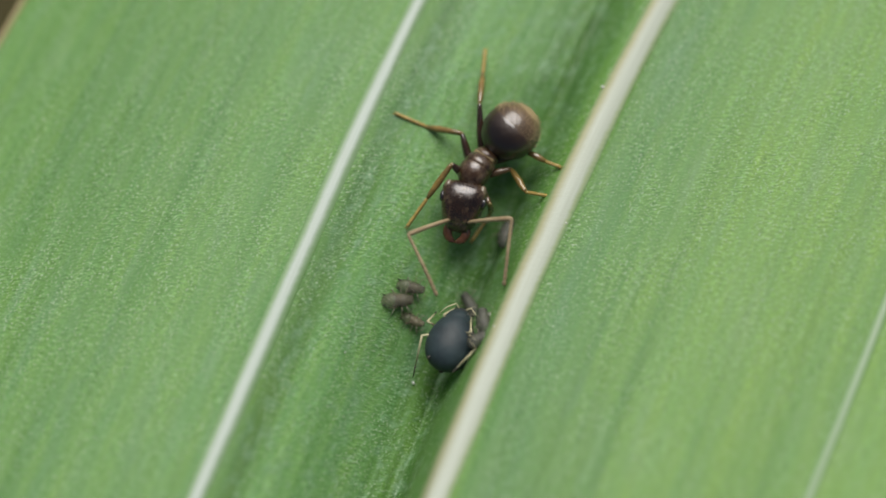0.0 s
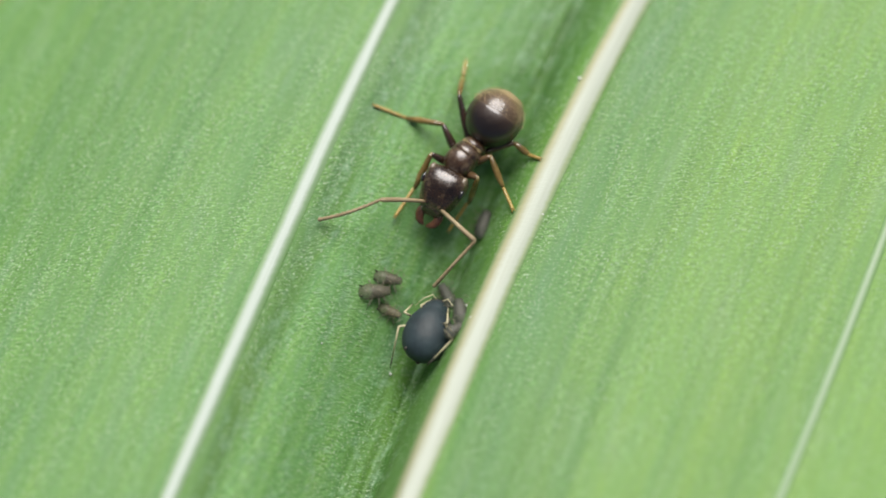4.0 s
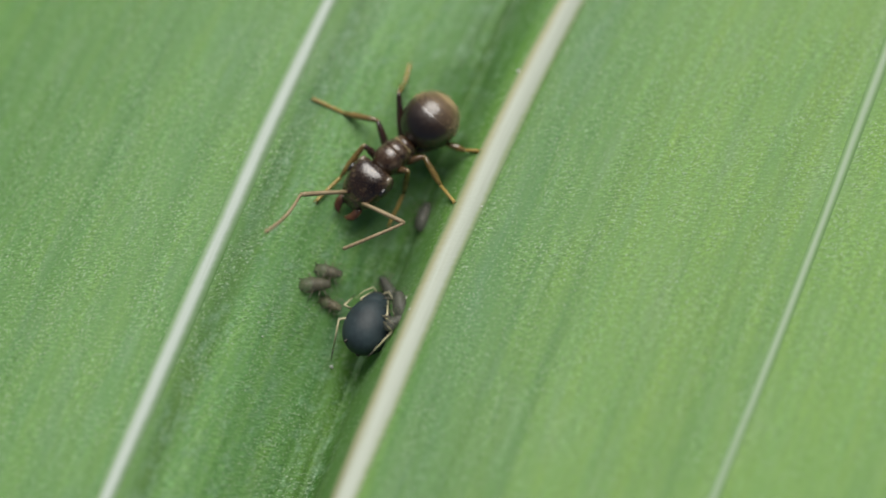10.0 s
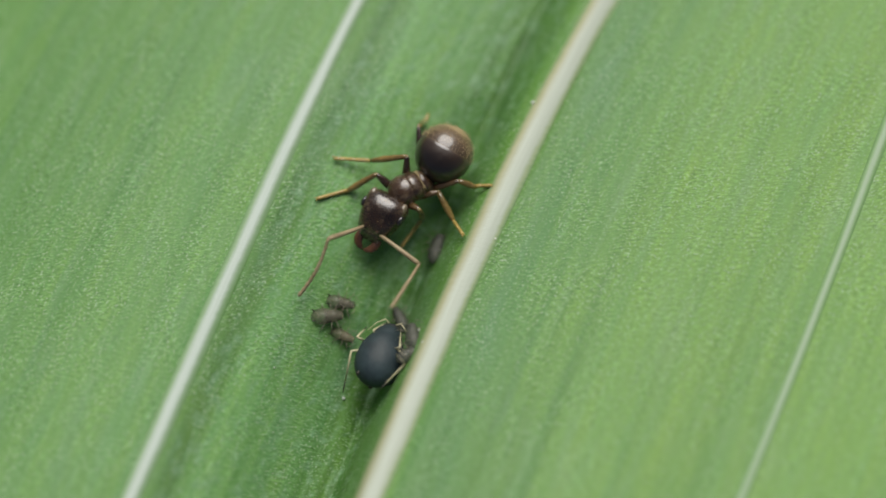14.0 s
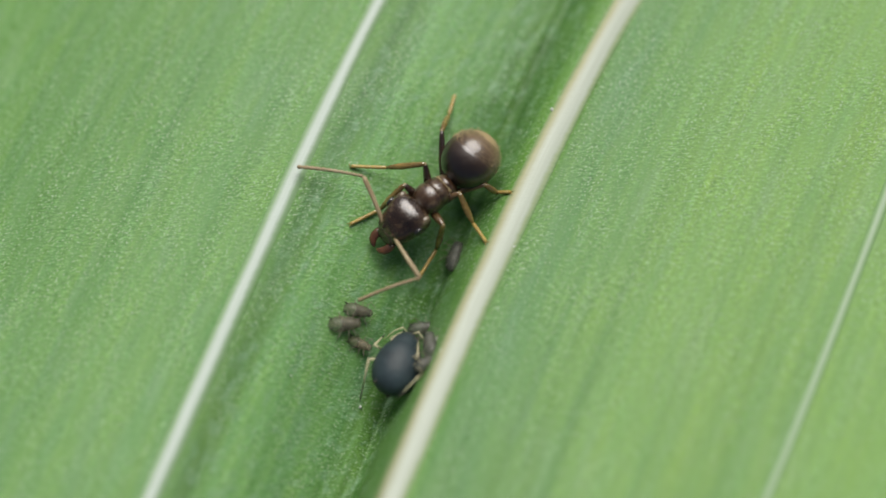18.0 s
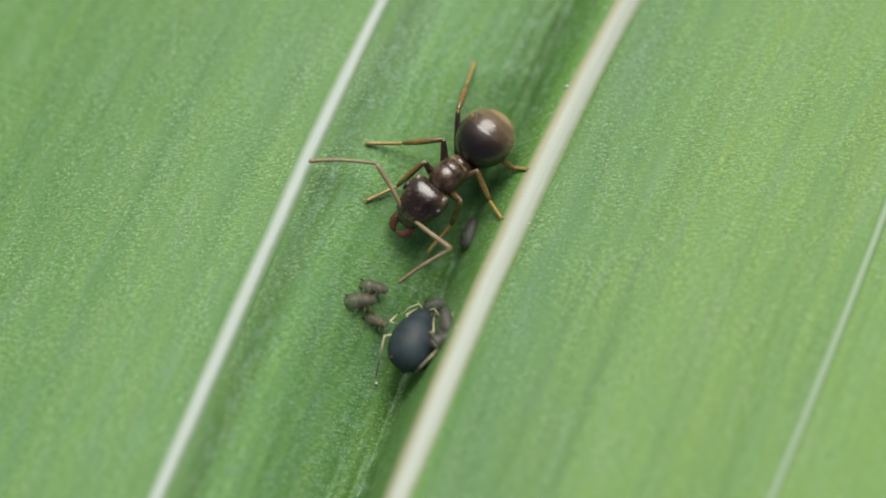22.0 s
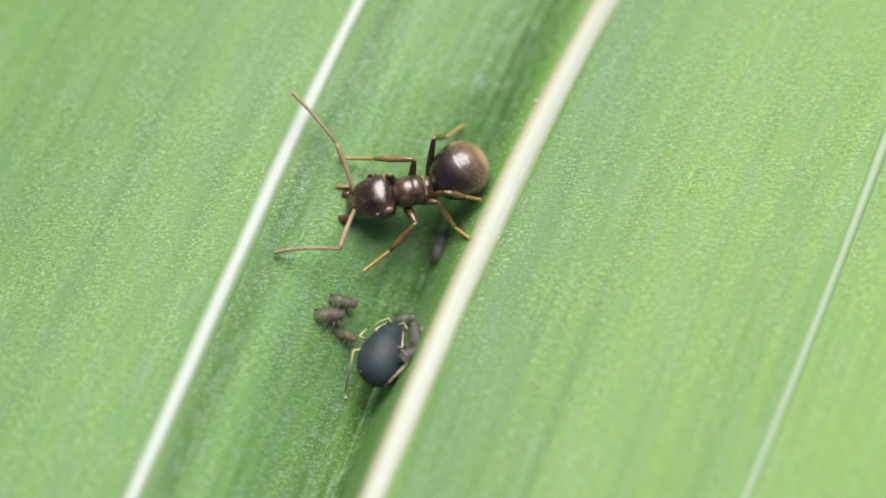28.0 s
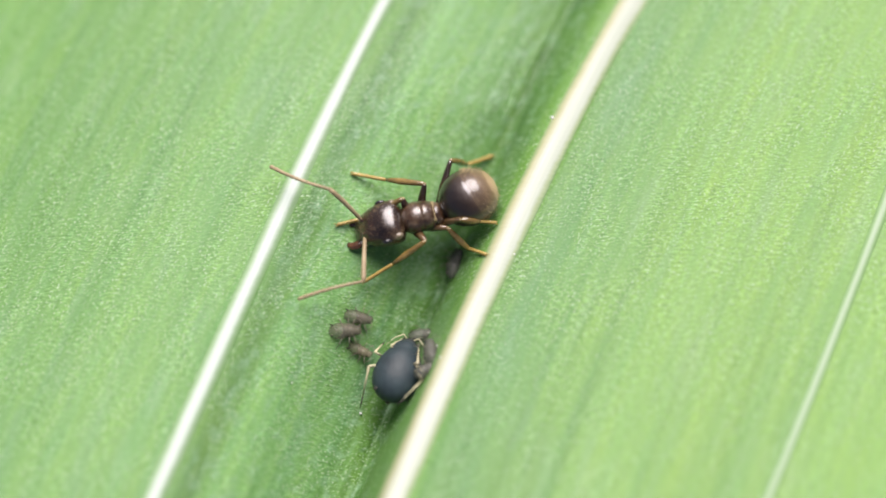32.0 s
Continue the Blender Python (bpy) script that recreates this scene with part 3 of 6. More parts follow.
    part("clypeus", loft([(0.92, 0, 0.235, 0.07, 0.04), (1.04, 0, 0.17, 0.17, 0.07), (1.14, 0, 0.09, 0.27, 0.09), (1.24, 0, 0.00, 0.27, 0.08), (1.30, 0, -0.06, 0.20, 0.05)], 20), HEAD, head, "dark brown face plate")
    for s in (-1, 1):
        part("eye", egg(0.30, 0.15, 0.26, (0.47, 0.535 * s, 0.19)), EYE, head, "black compound eye")
        # downy temples; the sheen of their down is painted as a pale shell
        part("temple", egg(0.34, 0.20, 0.22, (0.19, 0.445 * s, 0.20), n=16, steps=10), PALE_SHELL, head, "downy temple with its pale sheen painted on")
        part("frontal_lobe", egg(0.36, 0.13, 0.12, (0.90, 0.165 * s, 0.245), n=14, steps=9), HEAD, head)
        part("antenna_socket", egg(0.10, 0.09, 0.07, (1.01, 0.20 * s, 0.185)), PALE_JOINT, head)
        jaw = part("mandible", tube([(-0.04, 0, 0), (0.10, 0.035 * s, 0), (0.22, 0.030 * s, 0), (0.33, -0.02 * s, -0.01), (0.40, -0.11 * s, -0.02), (0.43, -0.20 * s, -0.02)],
                                    [0.08, 0.118, 0.122, 0.108, 0.076, 0.020], 10, 0.6), JAW, head, "curved reddish brown jaw", at=place(1.12, 0.250 * s, -0.06))
        moving["mandible_a" if s < 0 else "mandible_b"] = jaw
    # antennae: a long first joint and a beaded whip
    for side in "ab":
        scape = part("scape", tube([(1.36 * a, 0, 0.04 * math.sin(math.pi * a)) for a in (0, 0.1, 0.3, 0.6, 0.9, 1.0)], [0.040, 0.052, 0.056, 0.062, 0.066, 0.050], 9), ANTENNA, ant,
                     "tan first antenna joint")
        pts, radii = [], []
        for i in range(11):
            r = 0.040 + 0.012 * i / 10
            for q, swell in ((0.0, 0.80), (0.2, 1.0), (0.75, 1.04), (0.96, 0.80)):
                f = (i + q) / 11
                pts.append((1.72 * f, 0, 0.10 * math.sin(math.pi * f)))
                radii.append(r * swell * (0.5 if f > 0.985 else 1.0))
        bm = tube(pts, radii, 8)
        whip = part("flagellum", bm, ANTENNA, scape, "beaded tan antenna whip")
        moving["scape_" + side], moving["flagellum_" + side] = scape, whip
    for which, x, y, lengths in (("fore", 0.31, 0.16, ((0.750, 1.078, 0.886), (0.750, 1.063, 0.873))), ("middle", 0.04, 0.18, ((0.950, 1.112, 0.914), (0.750, 0.855, 0.702))), ("hind", -0.40, 0.17, ((1.359, 1.018, 0.836), (0.948, 0.533, 0.438)))):
        for side, s in (("a", -1), ("b", 1)):
            part("coxa", tube([(x, 0.10 * s, 0.58), (x, 0.15 * s, 0.48), (x, y * s, 0.40)], [0.10, 0.10, 0.06], 10), FEMUR, ant)
            build_leg(ant, side, which, lengths[0 if s < 0 else 1])
    # silky hairs standing off the gaster
    rng = random.Random(3)
    bm = bmesh.new()
    for _ in range(1200):
        a, q = rng.uniform(0, 2 * math.pi), rng.uniform(0.15, 0.98)
        r = math.sqrt(1 - q * q)
        n = Vector((-q, r * math.cos(a), r * math.sin(a)))
        p = Vector((-0.78 - 0.77 * q, 0.738 * r * math.cos(a), 0.12 + 0.63 * r * math.sin(a)))
        d = (n * 0.6 + Vector((-1, rng.uniform(-0.3, 0.3), rng.uniform(-0.3, 0.3)))).normalized()
        side = n.cross(d).normalized() * 0.0022
        tip = p + d * rng.uniform(0.05, 0.12)
        vs = [bm.verts.new(p - n * 0.01 + side), bm.verts.new(p - n * 0.01 - side), bm.verts.new(p - n * 0.01 + n * 0.008), bm.verts.new(tip)]
        bm.faces.new((vs[0], vs[1], vs[3]))
        bm.faces.new((vs[1], vs[2], vs[3]))
        bm.faces.new((vs[2], vs[0], vs[3]))
    tagged(part("hair", bm, HAIR, gaster, "short golden hairs"), kind="stuff")
    for owner, count, centre, axes, back in ((head, 60, (0.55, 0, 0.04), (0.62, 0.57, 0.40), 1), (ant, 160, (0.02, 0, 0.72), (0.55, 0.38, 0.34), -1)):
        bm = bmesh.new()
        for _ in range(count):
            a, up = rng.uniform(0, 2 * math.pi), rng.uniform(0.0, 1.0)
            r = math.sqrt(1 - up * up)
            n = Vector((r * math.cos(a), r * math.sin(a), up))
            p = Vector([c + k * v for c, k, v in zip(centre, axes, n)])
            d = (n * 0.8 + Vector((0.7 * back, rng.uniform(-0.4, 0.4), 0.2))).normalized()
            side = n.cross(d).normalized() * 0.003
            base, tip = p - n * 0.03, p + d * rng.uniform(0.03, 0.075)
            vs = [bm.verts.new(base + side), bm.verts.new(base - side), bm.verts.new(base + n * 0.006), bm.verts.new(tip)]
            for tri in ((0, 1, 3), (1, 2, 3), (2, 0, 3)):
                bm.faces.new([vs[i] for i in tri])
        tagged(part("hair", bm, HAIR, owner, "sparse short golden hairs"), kind="stuff")
    return ant


ant = build_ant()


# ---- the aphids ----
def on_leaf(x, y, lift=0.0, turn=0.0):
    """A pose on the blade at x, y (mm); turn in degrees from +x."""
    return place(x, y, ground_height(x, y) + lift, 0, 0, turn)


def build_aphid():
    """Full-grown aphid: swollen blue-black body, straw legs with sooty tips. Head towards +x."""
    aphid = tagged(new("aphid"), "large blue-black wingless aphid with pale straw legs", "aphid")
    part("abdomen", egg(1.60, 1.22, 0.98, (-0.03, 0, 0.53), 0.13, 32, 20), APHID, aphid, "swollen matt blue-black body")
    part("thorax", egg(0.70, 0.80, 0.62, (0.54, 0, 0.48), 0.14), APHID, aphid)
    for x in (-0.46, -0.56, -0.65):
        w = 0.66 * math.sqrt(1 - ((x + 0.03) / 0.78) ** 2)
        part("segment", tube([(x, w * q, 0.53 + 0.75 * w * math.sqrt(1 - q * q) - 0.006) for q in (-0.9, -0.6, -0.3, 0, 0.3, 0.6, 0.9)], [0.010, 0.016, 0.018, 0.018, 0.018, 0.016, 0.010], 6), APHID_HEAD, aphid)
    head = part("head", egg(0.28, 0.38, 0.28, (0.84, 0, 0.36)), APHID_HEAD, aphid)
    for s in (-1, 1):
        part("eye", egg(0.08, 0.08, 0.08, (0.86, 0.18 * s, 0.40), n=10, steps=6), EYE, head)
        part("cornicle", tube([(-0.50, 0.34 * s, 0.66), (-0.62, 0.38 * s, 0.72), (-0.70, 0.40 * s, 0.74)], [0.05, 0.04, 0.034], 8), SOOT, aphid, "short black tail tube")
        part("antenna", tube([(0.94, 0.08 * s, 0.40), (1.02, 0.20 * s, 0.46), (0.88, 0.40 * s, 0.40), (0.62, 0.56 * s, 0.34)], [0.020, 0.016, 0.012, 0.006], 7), STRAW, aphid, "thin straw antenna")
    part("cauda", egg(0.20, 0.16, 0.14, (-0.78, 0, 0.48), n=10, steps=8), SOOT, aphid)
    return aphid


def aphid_leg(aphid, knee, foot, hip, ankle=0.72):
    """One leg: sooty hip and knee, straw shin, sooty foot."""
    hip, knee, foot = Vector(hip), Vector(knee), Vector(foot)
    thigh = part("femur", tube([hip, hip.lerp(knee, 0.5), knee], [0.028, 0.031, 0.025], 7), STRAW, aphid, "pale straw thigh")
    mid = knee.lerp(foot, ankle)
    part("tibia", tube([knee, knee.lerp(mid, 0.5), mid], [0.025, 0.024, 0.020], 7), STRAW, thigh, "pale straw shin")
    part("tarsus", tube([mid, mid.lerp(foot, 0.6), foot], [0.020, 0.017, 0.010], 7), SOOT, thigh, "sooty black foot")


def build_nymph(label, skin, length, width):
    """A small young aphid lying along +x, head forward."""
    nymph = tagged(new("aphid_nymph"), label, "aphid", "young aphids round the large one")
    part("abdomen", egg(0.80 * length, width, 0.75 * width, (-0.10 * length, 0, 0.42 * width), 0.06, 18, 12), skin, nymph)
    part("thorax", egg(0.50 * length, 0.86 * width, 0.62 * width, (0.20 * length, 0, 0.40 * width), 0.08, 14, 9), skin, nymph)
    head = part("head", egg(0.26 * length, 0.62 * width, 0.46 * width, (0.39 * length, 0, 0.36 * width), 0, 12, 8), skin, nymph)
    for s in (-1, 1):
        part("eye", egg(0.045, 0.045, 0.045, (0.42 * length, 0.25 * width * s, 0.42 * width), n=8, steps=5), EYE, head)
        part("antenna", tube([(0.46 * length, 0.12 * width * s, 0.4 * width), (0.55 * length, 0.45 * width * s, 0.55 * width), (0.35 * length, 0.85 * width * s, 0.35 * width)],
                             [0.007, 0.006, 0.004], 6), GREY_LEG, nymph)
        part("cornicle", tube([(-0.34 * length, 0.30 * width * s, 0.60 * width), (-0.44 * length, 0.36 * width * s, 0.72 * width)], [0.016, 0.012], 7), SOOT, nymph)
        for x, reach, back in ((0.26, 0.95, 0.14), (0.14, 1.0, -0.02), (0.0, 1.05, -0.30)):
            part("leg", tube([(x * length, 0.25 * width * s, 0.3 * width), ((x + 0.4 * back) * length, 0.62 * width * s, 0.48 * width), ((x + back) * length, reach * width * s, 0.02)],
                             [0.011, 0.009, 0.005], 6), GREY_LEG, nymph)
    return nymph


aphid = build_aphid()
aphid.matrix_basis = place(0.209, -2.187, -1.342, 0, 0, 72)
# hip, knee and foot of each leg, in the aphid's own space
for hip, knee, foot in (
    ((0.019, 0.516, 0.55), (-0.161, 0.725, 0.78), (-1.025, 0.688, -0.105)),
    ((0.275, 0.554, 0.55), (0.239, 0.706, 0.78), (0.825, 0.645, -0.006)),
    ((0.515, 0.303, 0.55), (0.537, 0.37, 0.78), (1.142, 0.173, -0.061)),
    ((0.086, -0.402, 0.85), (-0.137, -0.695, 1.0), (-0.933, -0.271, 0.78)),
    ((0.22, -0.329, 0.85), (0.235, -0.442, 1.0), (0.97, -0.212, 0.322)),
    ((0.229, -0.356, 0.85), (0.091, -0.577, 1.0), (0.139, -0.717, 0.45)),
):
    aphid_leg(aphid, knee, foot, hip)

nymphs = [
    (("small grey-brown aphid nymph with a russet back, beside another", NYMPH_RUSSET, 0.78, 0.36), (-0.842, -0.700, -12)),
    (("plump dull grey-brown aphid nymph touching its neighbour", NYMPH_RUSSET, 0.84, 0.43), (-1.172, -1.089, 4)),
    (("small pale brown aphid nymph against the large aphid's side", NYMPH_PALE, 0.70, 0.30), (-0.804, -1.461, -24)),
    (("dark grey aphid nymph crowded against the ivory vein", NYMPH_GREY, 0.82, 0.44), (1.036, -1.845, 100)),
    (("dark grey aphid nymph half under the large one", NYMPH_GREY, 0.66, 0.38), (0.905, -2.307, 30)),
    (("lone dark grey aphid nymph in the leaf's trough", NYMPH_GREY, 0.84, 0.42), (1.632, 0.845, 75)),
]
for (label, skin, length, width), (x, y, turn) in nymphs:
    build_nymph(label, skin, length, width).matrix_basis = on_leaf(x, y, 0.0, turn)
wanderer = build_nymph("slim dark aphid nymph walking at the large aphid's head", NYMPH_GREY, 0.80, 0.34)
wanderer_before, wanderer_after = on_leaf(0.710, -0.934, 0.06, 118), on_leaf(0.825, -0.949, 0.06, 8)

# ---- pale specks of dust and wax on the leaf ----
for x, y, size in ((-0.757, -2.960, 0.075), (1.179, -1.630, 0.075), (1.273, -2.075, 0.05), (4.113, 4.396, 0.085), (3.120, 0.668, 0.05), (-2.473, -2.532, 0.04)):
    bm = bmesh.new()
    bmesh.ops.create_icosphere(bm, subdivisions=2, radius=size / 2)
    for v in bm.verts:
        v.co *= 1.0 + 0.25 * noise.noise(v.co * 40 + Vector((70 * x, 70 * y, 0)))
    data_at = on_leaf(x, y, size * 0.3)
    speck = part("dust_speck", bm, SPECK, None, at=data_at)
    tagged(speck, "tiny whitish grain of dust on the leaf", "speck", "specks on the leaf")


# ---- what moves ----
def motions():
    """The ant turns about on planted feet, feeling with its antennae; one nymph shifts."""
    walk(wanderer, [(0.0, wanderer_before), (13.5, wanderer_before), (18.0, wanderer_after), (32.0, wanderer_after)])
    for key, s in (("mandible_a", -1), ("mandible_b", 1)):
        walk(moving[key], [(t, place(1.13, 0.215 * s, -0.06, 0, 0, a * s)) for t, a in
                           ((0, -3), (3, -1), (6, 6), (9, 8), (11, 8), (12, 20), (13, 6), (15.5, -3), (18, 2), (21, 0), (23, 5), (24, 22), (27, 22), (28, 22), (29, 9), (30, 7), (31, 0), (32, 18))])
    walk(moving["ant"], [
        (0, place(0.895, 2.191, -0.66, 0, 0, -123.4)), (1, place(0.97, 2.284, -0.66, 0, 0, -123.3)),
        (2, place(1.184, 2.265, -0.66, 0, 0, -113.7)), (3, place(1.083, 2.235, -0.66, 0, 0, -132.1)),
        (3.5, place(1.168, 2.282, -0.66, 0, 0, -129)), (5.5, place(1.009, 2.059, -0.66, 0, 0, -134.9)),
        (6, place(1.012, 2.183, -0.66, 0, 0, -132.6)), (7, place(0.985, 2.174, -0.66, 0, 0, -130.6)),
        (8, place(0.96, 2.143, -0.66, 0, 0, -133)), (9, place(0.992, 2.071, -0.66, 0, 0, -133)),
        (10, place(0.908, 2.107, -0.66, 0, 0, -136.5)), (11, place(0.918, 2.195, -0.66, 0, 0, -145)),
        (12, place(0.809, 2.235, -0.66, 0, 0, -159.8)), (13, place(0.883, 2.044, -0.66, 0, 0, -155.9)),
        (13.5, place(0.904, 2.073, -0.66, 0, 0, -155.8)), (15.5, place(1.181, 1.984, -0.66, 0, 0, -123.3)),
        (16, place(1.205, 2.029, -0.66, 0, 0, -117.9)), (17, place(1.209, 2.043, -0.66, 0, 0, -127.8)),
        (18, place(1.125, 2.095, -0.66, 0, 0, -140.6)), (19, place(1.109, 2.027, -0.66, 0, 0, -139.1)),
        (20, place(1.161, 1.968, -0.66, 0, 0, -133.4)), (21, place(1.13, 1.969, -0.66, 0, 0, -130.3)),
        (22, place(1.135, 2.003, -0.66, 0, 0, -136.4)), (23, place(1.1, 2.034, -0.66, 0, 0, -134.6)),
        (24, place(1.131, 2.045, -0.66, 0, 0, -146.8)), (24.5, place(1.125, 2.056, -0.66, 0, 0, -151.5)),
        (26.5, place(1.016, 2.004, -0.66, 0, 0, -149.3)), (27, place(1.02, 1.977, -0.66, 0, 0, -165)),
        (28, place(0.973, 1.948, -0.66, 0, 0, -166.2)), (29, place(1.057, 1.912, -0.66, 0, 0, -160.2)),
        (30, place(1.002, 1.930, -0.66, 0, 0, -159.7)), (31, place(0.977, 1.746, -0.66, 0, 0, -162.2)),
        (32, place(0.797, 1.677, -0.66, 0, 0, -167.7)),
    ])
    walk(moving["head"], [
        (0, place(0.5, 0, 0.74, 0, 16, 20.6)), (0.5, place(0.5, 0, 0.74, 0, 16, 31.5)),
        (1, place(0.5, 0, 0.74, 0, 16, 28.2)), (1.5, place(0.5, 0, 0.74, 0, 16, 30)),
        (2, place(0.5, 0, 0.74, 0, 16, 16.4)), (2.5, place(0.5, 0, 0.74, 0, 16, 21.6)),
        (3, place(0.5, 0, 0.74, 0, 16, 24.7)), (3.5, place(0.5, 0, 0.74, 0, 16, 11)),
        (5.5, place(0.5, 0, 0.74, 0, 16, 13.4)), (6, place(0.5, 0, 0.74, 0, 16, 11.5)),
        (6.5, place(0.5, 0, 0.74, 0, 16, 19.6)), (7, place(0.5, 0, 0.74, 0, 16, 10.3)),
        (7.5, place(0.5, 0, 0.74, 0, 16, 15.3)), (8, place(0.5, 0, 0.74, 0, 16, 5.8)),
        (8.5, place(0.5, 0, 0.74, 0, 16, 2)), (9, place(0.5, 0, 0.74, 0, 16, 1)),
        (9.5, place(0.5, 0, 0.74, 0, 16, -0.5)), (10, place(0.5, 0, 0.74, 0, 16, 3.9)),
        (10.5, place(0.5, 0, 0.74, 0, 16, 11.8)), (11, place(0.5, 0, 0.74, 0, 16, -3.1)),
        (11.5, place(0.5, 0, 0.74, 0, 16, -11.9)), (12, place(0.5, 0, 0.74, 0, 16, -0.9)),
        (12.5, place(0.5, 0, 0.74, 0, 16, 7)), (13, place(0.5, 0, 0.74, 0, 16, 23.5)),
        (13.5, place(0.5, 0, 0.74, 0, 16, 30.6)), (15.5, place(0.5, 0, 0.74, 0, 16, 18.5)),
        (16, place(0.5, 0, 0.74, 0, 16, 8.4)), (16.5, place(0.5, 0, 0.74, 0, 16, 11)),
        (17, place(0.5, 0, 0.74, 0, 16, 14.4)), (17.5, place(0.5, 0, 0.74, 0, 16, 10.8)),
        (18, place(0.5, 0, 0.74, 0, 16, 1.1)), (18.5, place(0.5, 0, 0.74, 0, 16, 8)),
        (19, place(0.5, 0, 0.74, 0, 16, 4.7)), (19.5, place(0.5, 0, 0.74, 0, 16, -1.3)),
        (20, place(0.5, 0, 0.74, 0, 16, 0.6)), (20.5, place(0.5, 0, 0.74, 0, 16, 4.5)),
        (21, place(0.5, 0, 0.74, 0, 16, 15)), (21.5, place(0.5, 0, 0.74, 0, 16, -0.6)),
        (22, place(0.5, 0, 0.74, 0, 16, 1.8)), (22.5, place(0.5, 0, 0.74, 0, 16, 1)),
        (23, place(0.5, 0, 0.74, 0, 16, 2.5)), (23.5, place(0.5, 0, 0.74, 0, 16, -1)),
        (24, place(0.5, 0, 0.74, 0, 16, -9.6)), (24.5, place(0.5, 0, 0.74, 0, 16, -9.8)),
        (26.5, place(0.5, 0, 0.74, 0, 16, -12)), (27, place(0.5, 0, 0.74, 0, 16, -9.9)),
        (27.5, place(0.5, 0, 0.74, 0, 16, -4.8)), (28, place(0.5, 0, 0.74, 0, 16, -7.3)),
        (28.5, place(0.5, 0, 0.74, 0, 16, -0.5)), (29, place(0.5, 0, 0.74, 0, 16, 17.1)),
        (29.5, place(0.5, 0, 0.74, 0, 16, 25.5)), (30, place(0.5, 0, 0.74, 0, 16, 19.3)),
        (30.5, place(0.5, 0, 0.74, 0, 16, 2.6)), (31, place(0.5, 0, 0.74, 0, 16, -5.9)),
        (31.5, place(0.5, 0, 0.74, 0, 16, -14.8)), (32, place(0.5, 0, 0.74, 0, 16, -1.9)),
    ])
    walk(moving["gaster"], [
        (0, place(-0.52, 0, 0.6, 0, 12, -14.6)), (1, place(-0.52, 0, 0.6, 0, 12, -16.2)),
        (2, place(-0.52, 0, 0.6, 0, 12, -14.2)), (3, place(-0.52, 0, 0.6, 0, 12, 10.7)),
        (3.5, place(-0.52, 0, 0.6, 0, 12, 3.4)), (5.5, place(-0.52, 0, 0.6, 0, 12, 8.2)),
        (6, place(-0.52, 0, 0.6, 0, 12, -2.4)), (7, place(-0.52, 0, 0.6, 0, 12, -6.3)),
        (8, place(-0.52, 0, 0.6, 0, 12, -4.6)), (9, place(-0.52, 0, 0.6, 0, 12, -2.1)),
        (10, place(-0.52, 0, 0.6, 0, 12, 0.8)), (11, place(-0.52, 0, 0.6, 0, 12, 8.9)),
        (12, place(-0.52, 0, 0.6, 0, 12, 9.8)), (13, place(-0.52, 0, 0.6, 0, 12, 21.4)),
        (13.5, place(-0.52, 0, 0.6, 0, 12, 33.3)), (15.5, place(-0.52, 0, 0.6, 0, 12, -1.9)),
        (16, place(-0.52, 0, 0.6, 0, 12, -8.5)), (17, place(-0.52, 0, 0.6, 0, 12, 1.8)),
        (18, place(-0.52, 0, 0.6, 0, 12, 8.6)), (19, place(-0.52, 0, 0.6, 0, 12, 5.9)),
        (20, place(-0.52, 0, 0.6, 0, 12, 1.9)), (21, place(-0.52, 0, 0.6, 0, 12, -0.7)),
        (22, place(-0.52, 0, 0.6, 0, 12, 4.7)), (23, place(-0.52, 0, 0.6, 0, 12, 1)),
        (24, place(-0.52, 0, 0.6, 0, 12, 12.9)), (24.5, place(-0.52, 0, 0.6, 0, 12, 19.1)),
        (26.5, place(-0.52, 0, 0.6, 0, 12, 12.9)), (27, place(-0.52, 0, 0.6, 0, 12, 17.2)),
        (28, place(-0.52, 0, 0.6, 0, 12, 13.9)), (29, place(-0.52, 0, 0.6, 0, 12, 16.7)),
        (30, place(-0.52, 0, 0.6, 0, 12, 11.7)), (31, place(-0.52, 0, 0.6, 0, 12, 17.7)),
        (32, place(-0.52, 0, 0.6, 0, 12, 16.2)),
    ])
